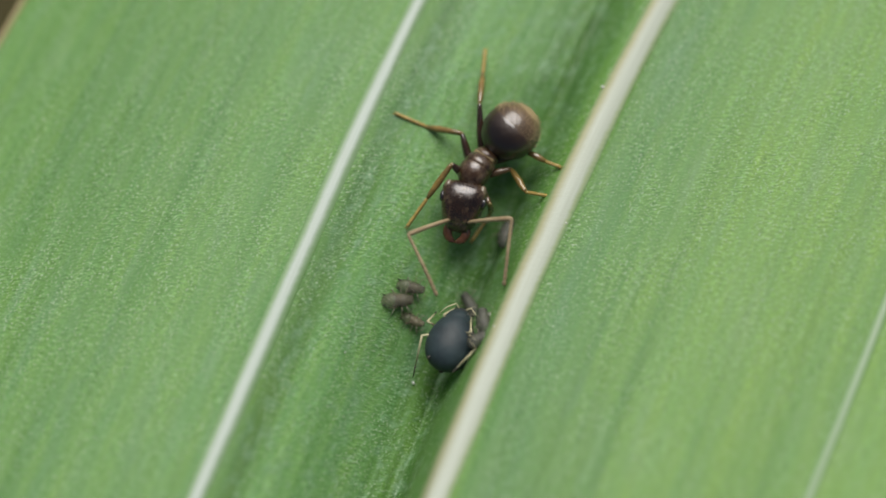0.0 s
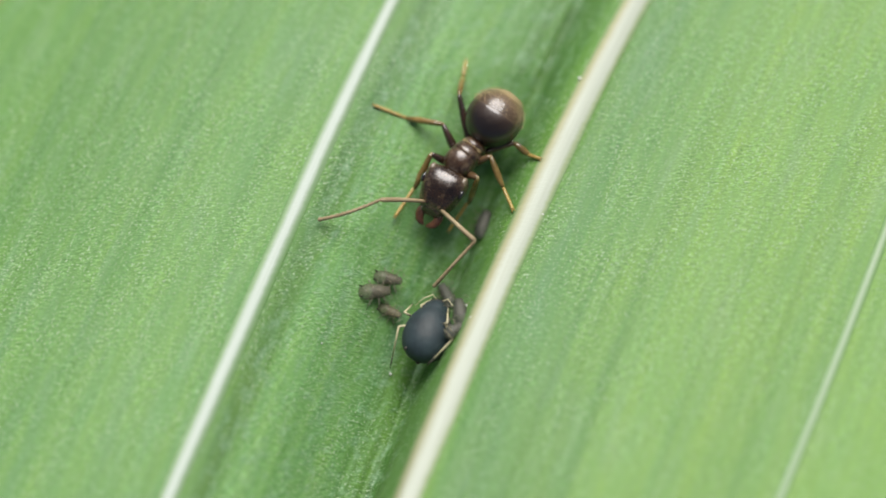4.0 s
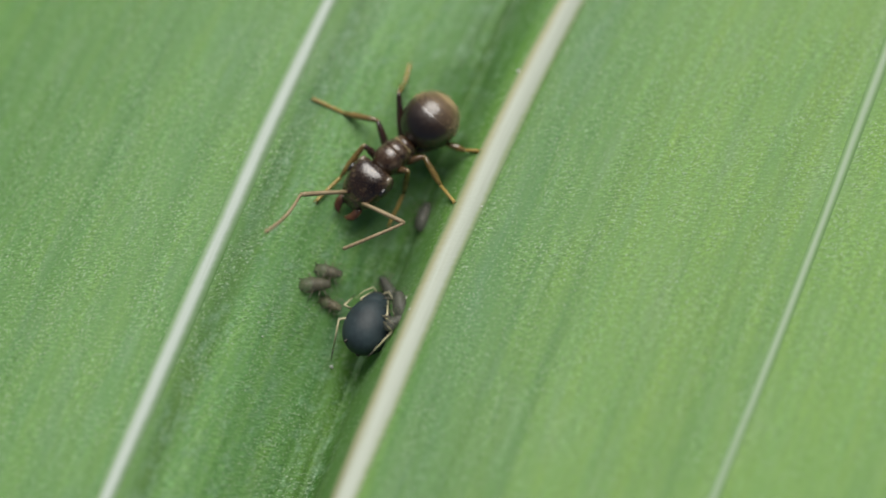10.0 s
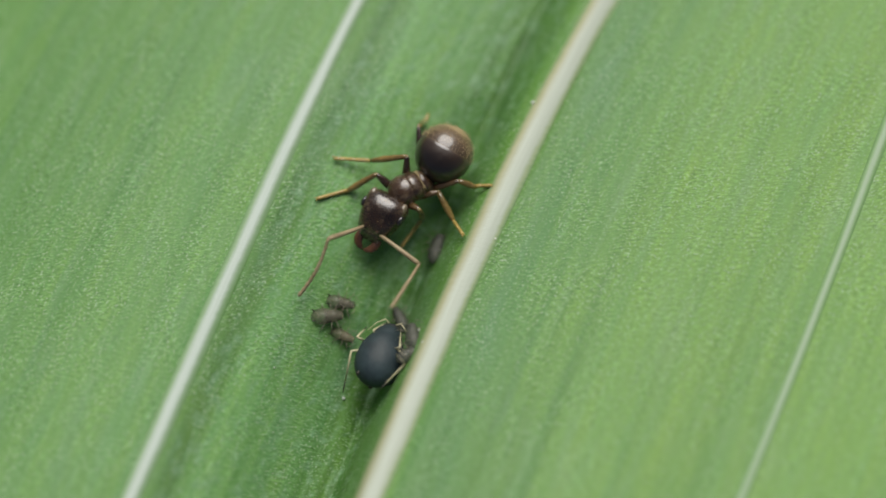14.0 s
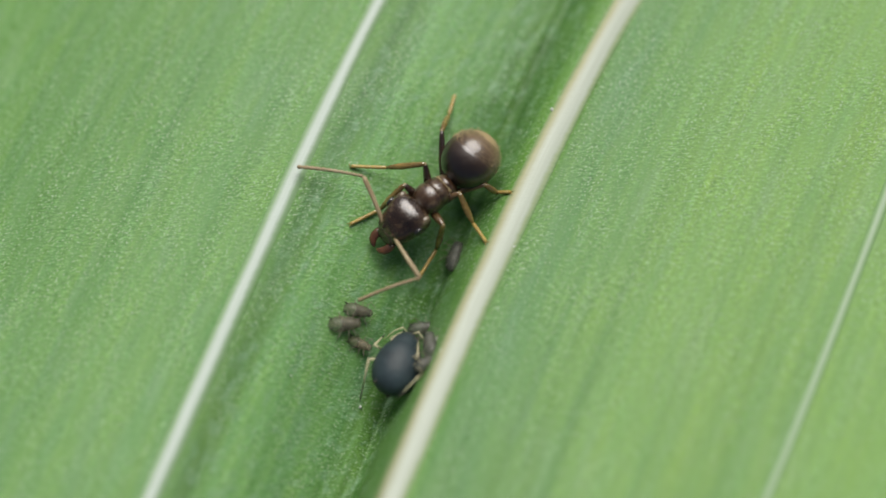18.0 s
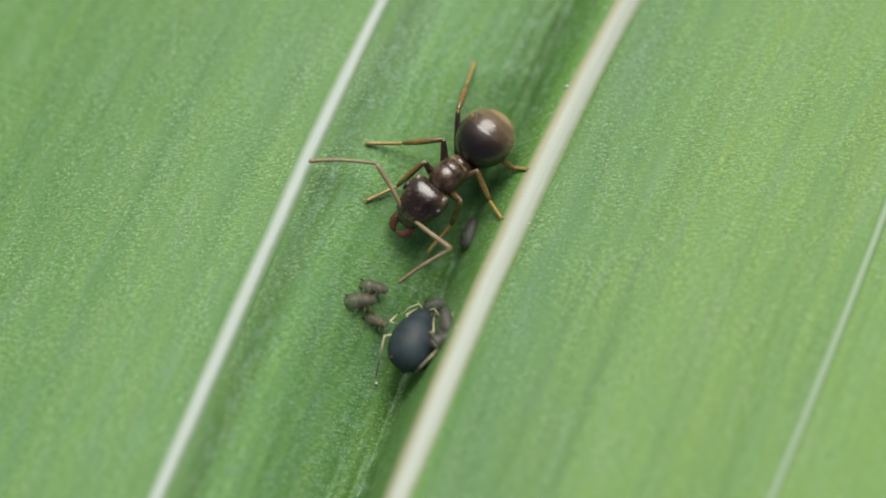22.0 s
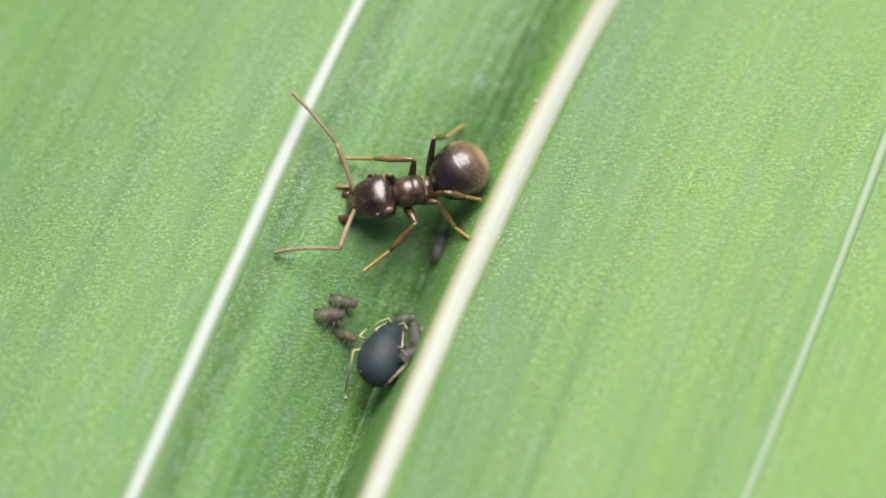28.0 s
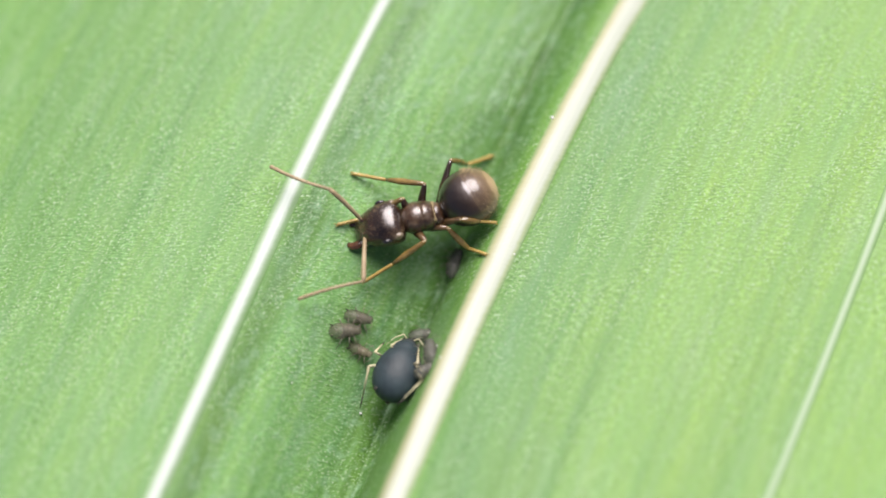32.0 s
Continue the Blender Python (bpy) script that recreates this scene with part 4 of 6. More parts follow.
    walk(moving["scape_a"], [
        (0, place(1.529, 0.174, 0.613, 0, -24.2, -27)), (0.5, place(1.478, 0.364, 0.613, 8.6, -14.2, -52.6)),
        (1, place(1.498, 0.307, 0.613, -9.5, -26.5, -3.7)), (1.5, place(1.487, 0.339, 0.613, -0.3, -30.2, -23)),
        (2, place(1.539, 0.097, 0.613, 1.9, -34.9, -27)), (2.5, place(1.526, 0.192, 0.613, 2.8, -41.9, -28.4)),
        (3, place(1.515, 0.246, 0.613, 25.9, -26.6, -68.1)), (3.5, place(1.544, -0.001, 0.613, 17, -27.6, -48.6)),
        (5.5, place(1.543, 0.042, 0.613, 7.6, -33, -30.1)), (6, place(1.544, 0.009, 0.613, 3.8, -27.8, -22.6)),
        (6.5, place(1.532, 0.156, 0.613, 7.4, -31, -29.9)), (7, place(1.544, -0.013, 0.613, 9.2, -32.4, -32.4)),
        (7.5, place(1.541, 0.077, 0.613, 11.1, -5.1, -43.7)), (8, place(1.54, -0.096, 0.613, 15.6, -28.3, -59)),
        (8.5, place(1.531, -0.164, 0.613, 5.1, -52.1, -43.2)), (9, place(1.528, -0.182, 0.613, 41.8, -32.1, -95)),
        (9.5, place(1.523, -0.208, 0.613, 15.8, -69.1, -63.4)), (10, place(1.536, -0.13, 0.613, -11.6, -26.2, -29.4)),
        (10.5, place(1.544, 0.015, 0.613, -19.4, -49.4, -16.9)), (11, place(1.512, -0.256, 0.613, 18, -41, -67.8)),
        (11.5, place(1.461, -0.408, 0.613, 36.7, -26.2, -100.6)), (12, place(1.521, -0.216, 0.613, 14.2, -62.2, -44.8)),
        (12.5, place(1.541, -0.073, 0.613, -8.7, -45.4, -22.2)), (13, place(1.519, 0.225, 0.613, -23.6, -49.5, -2.1)),
        (13.5, place(1.484, 0.349, 0.613, -33.3, -43.4, 11.3)), (15.5, place(1.535, 0.136, 0.613, -21.4, -17.6, -11.3)),
        (16, place(1.543, -0.049, 0.613, 5.4, -33.2, -69)), (16.5, place(1.544, -0.001, 0.613, 1.4, -34.4, -61.8)),
        (17, place(1.542, 0.062, 0.613, -5.9, -36.9, -49.3)), (17.5, place(1.544, -0.004, 0.613, 22.8, -38.7, -94.6)),
        (18, place(1.528, -0.18, 0.613, 28.2, -24.2, -104.9)), (18.5, place(1.542, -0.056, 0.613, 14.5, -16.2, -66.8)),
        (19, place(1.538, -0.115, 0.613, 3.3, -42.4, -44.6)), (19.5, place(1.52, -0.224, 0.613, -13, -31.4, -17.9)),
        (20, place(1.527, -0.188, 0.613, -12.1, -41.6, -19.4)), (20.5, place(1.537, -0.119, 0.613, -14.7, -32.1, -15)),
        (21, place(1.541, 0.073, 0.613, -19.9, -35.2, -5.7)), (21.5, place(1.522, -0.211, 0.613, 54.5, -54.4, -99.1)),
        (22, place(1.53, -0.167, 0.613, 55.5, -25.9, -100.7)), (22.5, place(1.528, -0.182, 0.613, 39.1, -49.6, -74.6)),
        (23, place(1.532, -0.154, 0.613, 10.8, -45.2, -36.9)), (23.5, place(1.521, -0.217, 0.613, 35.8, -51.3, -69.9)),
        (24, place(1.477, -0.369, 0.613, 128.5, -37.6, -138.8)), (24.5, place(1.475, -0.372, 0.613, 85.6, -26.5, -117.1)),
        (26.5, place(1.46, -0.409, 0.613, 95, -25.2, -138.3)), (27, place(1.475, -0.373, 0.613, 79.8, -45.7, -112.8)),
        (27.5, place(1.504, -0.286, 0.613, 42.2, -50, -63.6)), (28, place(1.491, -0.329, 0.613, 54.2, -25.3, -82.6)),
        (28.5, place(1.523, -0.21, 0.613, 29.7, -45, -41.8)), (29, place(1.538, 0.11, 0.613, 18.1, -23.7, -21.8)),
        (29.5, place(1.511, 0.26, 0.613, 21.5, -39.2, -28.3)), (30, place(1.533, 0.15, 0.613, 40.3, -38.3, -57.9)),
        (30.5, place(1.533, -0.153, 0.613, 65.9, -45.6, -95.3)), (31, place(1.498, -0.305, 0.613, 76, -25.8, -112.3)),
        (31.5, place(1.439, -0.455, 0.613, 74.1, -63.1, -109.7)), (32, place(1.517, -0.234, 0.613, 18, -45.5, -43.9)),
    ])
    walk(moving["flagellum_a"], [
        (0, place(1.36, 0, 0, 25.9, 20.2, 96.7)), (0.5, place(1.36, 0, 0, 27.3, 29.8, 100)),
        (0.75, place(1.36, 0, 0, 14.6, 4.4, 59.4)), (1, place(1.36, 0, 0, 21.1, -23, 21.6)),
        (1.25, place(1.36, 0, 0, 13.6, -0.1, 56.9)), (1.5, place(1.36, 0, 0, 21, 22.8, 92.2)),
        (2, place(1.36, 0, 0, -12.4, 73.1, 52)), (2.5, place(1.36, 0, 0, -63.5, 76.3, -0.7)),
        (3, place(1.36, 0, 0, -70, 44.1, -7.9)), (3.5, place(1.36, 0, 0, -73.1, 44.3, -12.3)),
        (5.5, place(1.36, 0, 0, -61.8, 57.1, 2.2)), (6, place(1.36, 0, 0, -56.8, 47.1, 8.5)),
        (6.5, place(1.36, 0, 0, -57.1, 43.7, 8)), (7, place(1.36, 0, 0, -51.3, 40.9, 8.5)),
        (7.5, place(1.36, 0, 0, -50.8, 10.5, 26.2)), (8, place(1.36, 0, 0, -59.7, 47.7, 8.9)),
        (8.5, place(1.36, 0, 0, -65.3, 48.3, 1.3)), (9, place(1.36, 0, 0, 17.8, 66.6, 93.6)),
        (9.5, place(1.36, 0, 0, -99.6, 57.7, -29.8)), (9.75, place(1.36, 0, 0, -68.3, 26.1, 14.1)),
        (10, place(1.36, 0, 0, -65.4, -12.4, 36.4)), (10.25, place(1.36, 0, 0, -67.1, 30.6, 26.5)),
        (10.5, place(1.36, 0, 0, -93.3, 71.2, -4.9)), (11, place(1.36, 0, 0, -111.1, 62.9, -24.2)),
        (11.5, place(1.36, 0, 0, -96.3, 46.8, -6.3)), (11.75, place(1.36, 0, 0, -78.4, 14.1, 27)),
        (12, place(1.36, 0, 0, -80.1, 54.0, 1.3)), (12.25, place(1.36, 0, 0, -78.4, 12.2, 32.1)),
        (12.5, place(1.36, 0, 0, -90.9, 44.7, 7.3)), (13, place(1.36, 0, 0, -36.1, 71.8, 68.6)),
        (13.5, place(1.36, 0, 0, -50.1, 45.8, 52.7)), (15.5, place(1.36, 0, 0, -7.3, 17.6, 124.4)),
        (16, place(1.36, 0, 0, -6.8, 33.7, 125.6)), (16.5, place(1.36, 0, 0, -14.8, 35.4, 111.5)),
        (16.75, place(1.36, 0, 0, -27, -2.8, 72)), (17, place(1.36, 0, 0, -10.3, -39.6, 29.6)),
        (17.25, place(1.36, 0, 0, -10.9, 1, 31.6)), (17.5, place(1.36, 0, 0, -10.2, 41.6, 33.6)),
        (18, place(1.36, 0, 0, 0.9, 39.9, 50.4)), (18.5, place(1.36, 0, 0, -11.6, 27.4, 28.3)),
        (19, place(1.36, 0, 0, -25.9, 64.3, 9.4)), (19.5, place(1.36, 0, 0, -24.1, 52.7, 11.5)),
        (20, place(1.36, 0, 0, -15.4, 61, 21.8)), (20.5, place(1.36, 0, 0, -2.8, 47.3, 37.2)),
        (21, place(1.36, 0, 0, 10.1, 34.5, 56.8)), (21.5, place(1.36, 0, 0, -44.3, 59.2, -12.3)),
        (22, place(1.36, 0, 0, -12.2, 55.4, 25.5)), (22.5, place(1.36, 0, 0, -105, 83.8, -69.3)),
        (23, place(1.36, 0, 0, -35.2, 62.9, 1.9)), (23.5, place(1.36, 0, 0, -48.5, 48, -14.1)),
        (24, place(1.36, 0, 0, -70, 13.5, -25.6)), (24.5, place(1.36, 0, 0, -61.1, 25.5, -28.2)),
        (26.5, place(1.36, 0, 0, -51.5, 37, -9.9)), (27, place(1.36, 0, 0, -86.9, 33.3, -67.9)),
        (27.5, place(1.36, 0, 0, -44.3, 47.8, -6.5)), (28, place(1.36, 0, 0, -37.5, 22.1, 5.1)),
        (28.5, place(1.36, 0, 0, -45.2, 42.2, -9)), (28.75, place(1.36, 0, 0, -1, 57.6, 46.5)),
        (29, place(1.36, 0, 0, 42.5, 41.7, 101.3)), (29.5, place(1.36, 0, 0, 60.3, 49.5, 126)),
        (30, place(1.36, 0, 0, -63.4, 61, -6.3)), (30.5, place(1.36, 0, 0, -83, 61, -28.6)),
        (31, place(1.36, 0, 0, -87.5, 33.2, -34.6)), (31.5, place(1.36, 0, 0, -89.3, 29.9, -38.2)),
        (32, place(1.36, 0, 0, -72.7, 53.2, -13.7)),
    ])
    walk(moving["scape_b"], [
        (0, place(1.388, 0.548, 0.613, 0, -31.8, 115.6)), (0.5, place(1.269, 0.706, 0.613, 1.7, -18.9, 111.7)),
        (1, place(1.309, 0.66, 0.613, 7.5, -17.4, 93)), (1.5, place(1.288, 0.685, 0.613, -11.3, -26.2, 141)),
        (2, place(1.427, 0.481, 0.613, 8.9, -36.4, 103.3)), (2.5, place(1.379, 0.564, 0.613, 10.4, -38.2, 100.8)),
        (3, place(1.347, 0.61, 0.613, 15.9, -26.9, 90.6)), (3.5, place(1.468, 0.392, 0.613, 21.2, -9, 73.8)),
        (5.5, place(1.451, 0.431, 0.613, 2.3, -24.5, 133.2)), (6, place(1.464, 0.401, 0.613, 7.7, -21.1, 119.5)),
        (6.5, place(1.398, 0.532, 0.613, 10.9, -31.5, 112.4)), (7, place(1.472, 0.38, 0.613, 6.4, -24.2, 121.8)),
        (7.5, place(1.436, 0.463, 0.613, 11.8, -30.2, 110.2)), (8, place(1.499, 0.302, 0.613, 20.8, -15.5, 87.5)),
        (8.5, place(1.517, 0.236, 0.613, 20.5, -15.8, 88.6)), (9, place(1.521, 0.218, 0.613, 19.8, -10.8, 91.4)),
        (9.5, place(1.526, 0.191, 0.613, 23.7, -15.8, 74.9)), (10, place(1.509, 0.269, 0.613, 16.5, -10, 106)),
        (10.5, place(1.462, 0.406, 0.613, 19.2, -14.2, 93.5)), (11, place(1.534, 0.144, 0.613, 23.4, -0.7, 62.2)),
        (11.5, place(1.544, -0.016, 0.613, 25, -10.2, 45.6)), (12, place(1.528, 0.184, 0.613, 21.6, -7.3, 67.4)),
        (12.5, place(1.492, 0.324, 0.613, 19.7, -9.2, 80.6)), (13, place(1.36, 0.592, 0.613, 11.6, -20.6, 111.1)),
        (13.5, place(1.281, 0.693, 0.613, 12.2, -1.3, 108)), (15.5, place(1.408, 0.516, 0.613, 4.4, -25.1, 140.9)),
        (16, place(1.485, 0.347, 0.613, 13.1, -26.5, 121)), (16.5, place(1.468, 0.391, 0.613, 11.1, -28.7, 125.4)),
        (17, place(1.442, 0.449, 0.613, 11.4, -17, 124.6)), (17.5, place(1.469, 0.389, 0.613, 16.2, -25.8, 111.5)),
        (18, place(1.521, 0.219, 0.613, 25.8, -9.3, 80.5)), (18.5, place(1.487, 0.34, 0.613, 27.5, -21.3, 74.3)),
        (19, place(1.505, 0.283, 0.613, 23.6, -11.5, 88)), (19.5, place(1.529, 0.176, 0.613, 22.7, -8.2, 93.1)),
        (20, place(1.522, 0.211, 0.613, 20.3, -13.1, 105.7)), (20.5, place(1.506, 0.28, 0.613, 14.8, -18.8, 125.5)),
        (21, place(1.438, 0.459, 0.613, 9.1, -24.7, 140.9)), (21.5, place(1.527, 0.189, 0.613, 12.2, -2.1, 127.7)),
        (22, place(1.518, 0.233, 0.613, 17.8, -15.5, 92.9)), (22.5, place(1.521, 0.218, 0.613, 15.6, -14.2, 101.3)),
        (23, place(1.515, 0.245, 0.613, 12.1, -14, 115.9)), (23.5, place(1.528, 0.183, 0.613, 12.2, 5, 114.6)),
        (24, place(1.544, 0.026, 0.613, 11.3, 9.1, 107.9)), (24.5, place(1.544, 0.022, 0.613, 10.6, -6.5, 77.3)),
        (26.5, place(1.544, -0.018, 0.613, 11.3, 8.7, 111.4)), (27, place(1.544, 0.021, 0.613, 12.5, -13.2, 81.4)),
        (27.5, place(1.538, 0.113, 0.613, 10.8, -14.2, 88.5)), (28, place(1.542, 0.067, 0.613, 18.7, -16.6, 59.5)),
        (28.5, place(1.526, 0.19, 0.613, 16.2, -18.3, 67.9)), (29, place(1.421, 0.492, 0.613, 2.6, -11.8, 117.2)),
        (29.5, place(1.339, 0.621, 0.613, -1.8, -18.8, 133.8)), (30, place(1.401, 0.528, 0.613, 2.7, -4.3, 111.5)),
        (30.5, place(1.515, 0.246, 0.613, 3.6, -4.3, 99.7)), (31, place(1.54, 0.093, 0.613, 6.1, -12.7, 82.9)),
        (31.5, place(1.542, -0.069, 0.613, 10.6, -14.1, 63.7)), (32, place(1.531, 0.166, 0.613, 7.5, -12.6, 77.2)),
    ])
    walk(moving["flagellum_b"], [
        (0, place(1.36, 0, 0, -34.4, 21.3, -103.4)), (0.5, place(1.36, 0, 0, -42.3, -41.3, -65.9)),
        (1, place(1.36, 0, 0, -54.4, -44.2, -48.2)), (1.5, place(1.36, 0, 0, -38.3, -39, -72.2)),
        (2, place(1.36, 0, 0, -24.3, 7.3, -117.2)), (2.5, place(1.36, 0, 0, -24, -1.2, -112.3)),
        (3, place(1.36, 0, 0, -24.2, -7.7, -109.4)), (3.5, place(1.36, 0, 0, -23.7, 13.6, -99.2)),
        (5.5, place(1.36, 0, 0, -24.4, 17.4, -101.9)), (6, place(1.36, 0, 0, -21.5, 11.2, -90.2)),
        (6.5, place(1.36, 0, 0, -23.7, 18.3, -98.6)), (7, place(1.36, 0, 0, -17.7, 16.7, -78.9)),
        (7.5, place(1.36, 0, 0, -19.4, 18.5, -84.6)), (8, place(1.36, 0, 0, -23, 0.2, -106.1)),
        (8.5, place(1.36, 0, 0, -22.7, -10.8, -109.4)), (9, place(1.36, 0, 0, -22.9, 8.4, -101.5)),
        (9.5, place(1.36, 0, 0, -22.4, -12.3, -114.2)), (10, place(1.36, 0, 0, -19.6, -6.5, -131.3)),
        (10.5, place(1.36, 0, 0, -19.7, 5.6, -120.8)), (11, place(1.36, 0, 0, -23.3, -20.6, -94.1)),
        (11.5, place(1.36, 0, 0, -29.3, -24.4, -78.5)), (12, place(1.36, 0, 0, -32, -8.7, -69.1)),
        (12.5, place(1.36, 0, 0, -31.3, 18, -60.8)), (13, place(1.36, 0, 0, -34.4, 41.9, -66.8)),
        (13.25, place(1.36, 0, 0, -31, 3.5, -58.4)), (13.5, place(1.36, 0, 0, -33.2, -34.9, -50.8)),
        (14.5, place(1.36, 0, 0, -9.9, -17, -100.7)), (15.5, place(1.36, 0, 0, -7.4, 10.3, -140.3)),
        (16, place(1.36, 0, 0, -8.7, 15.2, -146.3)), (16.5, place(1.36, 0, 0, -2.8, 3.1, -110.1)),
        (17, place(1.36, 0, 0, -13.4, -41.4, -80.8)), (17.5, place(1.36, 0, 0, 2.6, 2.8, -123.7)),
        (18, place(1.36, 0, 0, 1.9, -8.1, -107.3)), (18.5, place(1.36, 0, 0, 2.7, -7.9, -113.6)),
        (19, place(1.36, 0, 0, 2.5, -1.7, -110.7)), (19.5, place(1.36, 0, 0, 3.3, 9.5, -98.6)),
        (20, place(1.36, 0, 0, 1.3, 5.8, -113.5)), (20.5, place(1.36, 0, 0, -2.7, 16.4, -134.1)),
        (21, place(1.36, 0, 0, -0.6, 10.5, -125)), (21.5, place(1.36, 0, 0, -4.5, 22.3, -138.8)),
        (22, place(1.36, 0, 0, 1.4, 9.5, -117.5)), (22.5, place(1.36, 0, 0, 0.6, 9.2, -122.9)),
        (23, place(1.36, 0, 0, 2.4, 15.5, -114.5)), (23.5, place(1.36, 0, 0, 0.4, 13.3, -122.4)),
        (24, place(1.36, 0, 0, 2.1, 7.5, -112.8)), (24.5, place(1.36, 0, 0, 3, -2.7, -91.1)),
        (26.5, place(1.36, 0, 0, 2.5, 4.7, -120.5)), (27, place(1.36, 0, 0, 4.1, 1.7, -92.5)),
        (27.5, place(1.36, 0, 0, 4.3, 0.9, -83.6)), (28, place(1.36, 0, 0, 4.2, -3.2, -78)),
        (28.5, place(1.36, 0, 0, 4.7, 7, -62.7)), (29, place(1.36, 0, 0, -6.4, 19.9, -107.8)),
        (29.5, place(1.36, 0, 0, 6, 29.6, -78.9)), (30, place(1.36, 0, 0, -7.4, 19.9, -110.1)),
        (30.5, place(1.36, 0, 0, -6.5, 9.6, -106.7)), (31, place(1.36, 0, 0, -8.2, 2, -122.7)),
        (31.5, place(1.36, 0, 0, -8.3, -2.4, -92.5)), (32, place(1.36, 0, 0, -8.3, 2.2, -77.1)),
    ])
    walk(moving["femur_fore_a"], [
        (0, place(0.31, -0.16, 0.42, 0, -58.2, -75)), (1, place(0.31, -0.16, 0.42, -7.7, -58.5, -65.9)),
        (2, place(0.31, -0.16, 0.42, 4.9, -42.6, -82.1)), (3, place(0.31, -0.16, 0.42, -18.8, -54.7, -51)),
        (3.5, place(0.31, -0.16, 0.42, -13.7, -45, -57.7)), (5.5, place(0.31, -0.16, 0.42, 3, -44.5, -81.2)),
        (6, place(0.31, -0.16, 0.42, 15.5, -49.2, -98.2)), (7, place(0.31, -0.16, 0.42, -6.4, -48, -69.4)),
        (8, place(0.31, -0.16, 0.42, -0.3, -46.1, -77.6)), (9, place(0.31, -0.16, 0.42, 3.9, -41.5, -83.7)),
        (10, place(0.31, -0.16, 0.42, -1.8, -45.4, -75.5)), (11, place(0.31, -0.16, 0.42, -11.2, -51.5, -63)),
        (12, place(0.31, -0.16, 0.42, -17.3, -54.9, -55.4)), (13, place(0.31, -0.16, 0.42, -10.6, -42.6, -64.2)),
        (13.5, place(0.31, -0.16, 0.42, -15.8, -35.5, -56)), (15.5, place(0.31, -0.16, 0.42, 6.2, -42.3, -90.3)),
        (16, place(0.31, -0.16, 0.42, 8.2, -47.9, -93.1)), (17, place(0.31, -0.16, 0.42, -3.3, -51.9, -78.1)),
        (18, place(0.31, -0.16, 0.42, -13.1, -50.1, -65.5)), (19, place(0.31, -0.16, 0.42, -11.3, -55.1, -67.8)),
        (20, place(0.31, -0.16, 0.42, 2.8, -44.9, -86.1)), (21, place(0.31, -0.16, 0.42, 2.1, -50.2, -85.1)),
        (22, place(0.31, -0.16, 0.42, 3.3, -52.2, -86.7)), (23, place(0.31, -0.16, 0.42, 9.5, -56.2, -94.3)),
        (24, place(0.31, -0.16, 0.42, -7.6, -61.8, -74.4)), (24.5, place(0.31, -0.16, 0.42, -16.7, -59, -63.9)),
        (26.5, place(0.31, -0.16, 0.42, 4.1, -60.1, -88)), (27, place(0.31, -0.16, 0.42, -17, -61.5, -63.9)),
        (28, place(0.31, -0.16, 0.42, -26, -63.1, -53.7)), (29, place(0.31, -0.16, 0.42, -20.8, -57.3, -59.8)),
        (30, place(0.31, -0.16, 0.42, -25.2, -64.3, -54.6)), (31, place(0.31, -0.16, 0.42, -6.5, -57.6, -76)),
        (32, place(0.31, -0.16, 0.42, -14.1, -66.2, -67.4)),
    ])
    walk(moving["tibia_fore_a"], [
        (0, place(0.75, 0, 0, 66.1, 29.7, 102.3)), (1, place(0.75, 0, 0, 63.3, 30.1, 96.7)),
        (2, place(0.75, 0, 0, 71.8, 42.3, 111)), (3, place(0.75, 0, 0, 74.4, 26.6, 115.5)),
        (3.5, place(0.75, 0, 0, 70.3, 29.8, 106.8)), (5.5, place(0.75, 0, 0, 84.5, 41.2, 130.9)),
        (6, place(0.75, 0, 0, 87, 34, 135.1)), (7, place(0.75, 0, 0, 77, 40.2, 118.7)),
        (8, place(0.75, 0, 0, 68, 29.5, 103)), (9, place(0.75, 0, 0, 67.9, 29.5, 102.7)),
        (10, place(0.75, 0, 0, 70.7, 29.4, 108.4)), (11, place(0.75, 0, 0, 64.9, 17.4, 94.1)),
        (12, place(0.75, 0, 0, 69.3, 30.3, 104.7)), (13, place(0.75, 0, 0, 61.5, 35.2, 90.3)),
        (13.5, place(0.75, 0, 0, 53.5, 31.8, 76)), (15.5, place(0.75, 0, 0, 90.7, 41, 135)),
        (16, place(0.75, 0, 0, 91.8, 41.4, 136.5)), (17, place(0.75, 0, 0, 88.5, 32.9, 131.1)),
        (18, place(0.75, 0, 0, 78.8, 37.3, 114.3)), (19, place(0.75, 0, 0, 83.2, 38.9, 121.5)),
        (20, place(0.75, 0, 0, 79.5, 45.9, 116)), (21, place(0.75, 0, 0, 84.9, 47.9, 123.3)),
        (22, place(0.75, 0, 0, 82.8, 39.5, 120.4)), (23, place(0.75, 0, 0, 84.8, 37.5, 123.5)),
        (24, place(0.75, 0, 0, 81.2, 25.3, 116.7)), (24.5, place(0.75, 0, 0, 80.7, 22.3, 115.4)),
        (26.5, place(0.75, 0, 0, 84.6, 23, 125.6)), (27, place(0.75, 0, 0, 87.3, 30.6, 131.5)),
        (28, place(0.75, 0, 0, 88.1, 29.4, 133.1)), (29, place(0.75, 0, 0, 83, 18.7, 120.6)),
        (30, place(0.75, 0, 0, 84.5, 17.2, 125.6)), (31, place(0.75, 0, 0, 94, 33.1, 147.6)),
        (32, place(0.75, 0, 0, 81.8, 16.5, 119.3)),
    ])
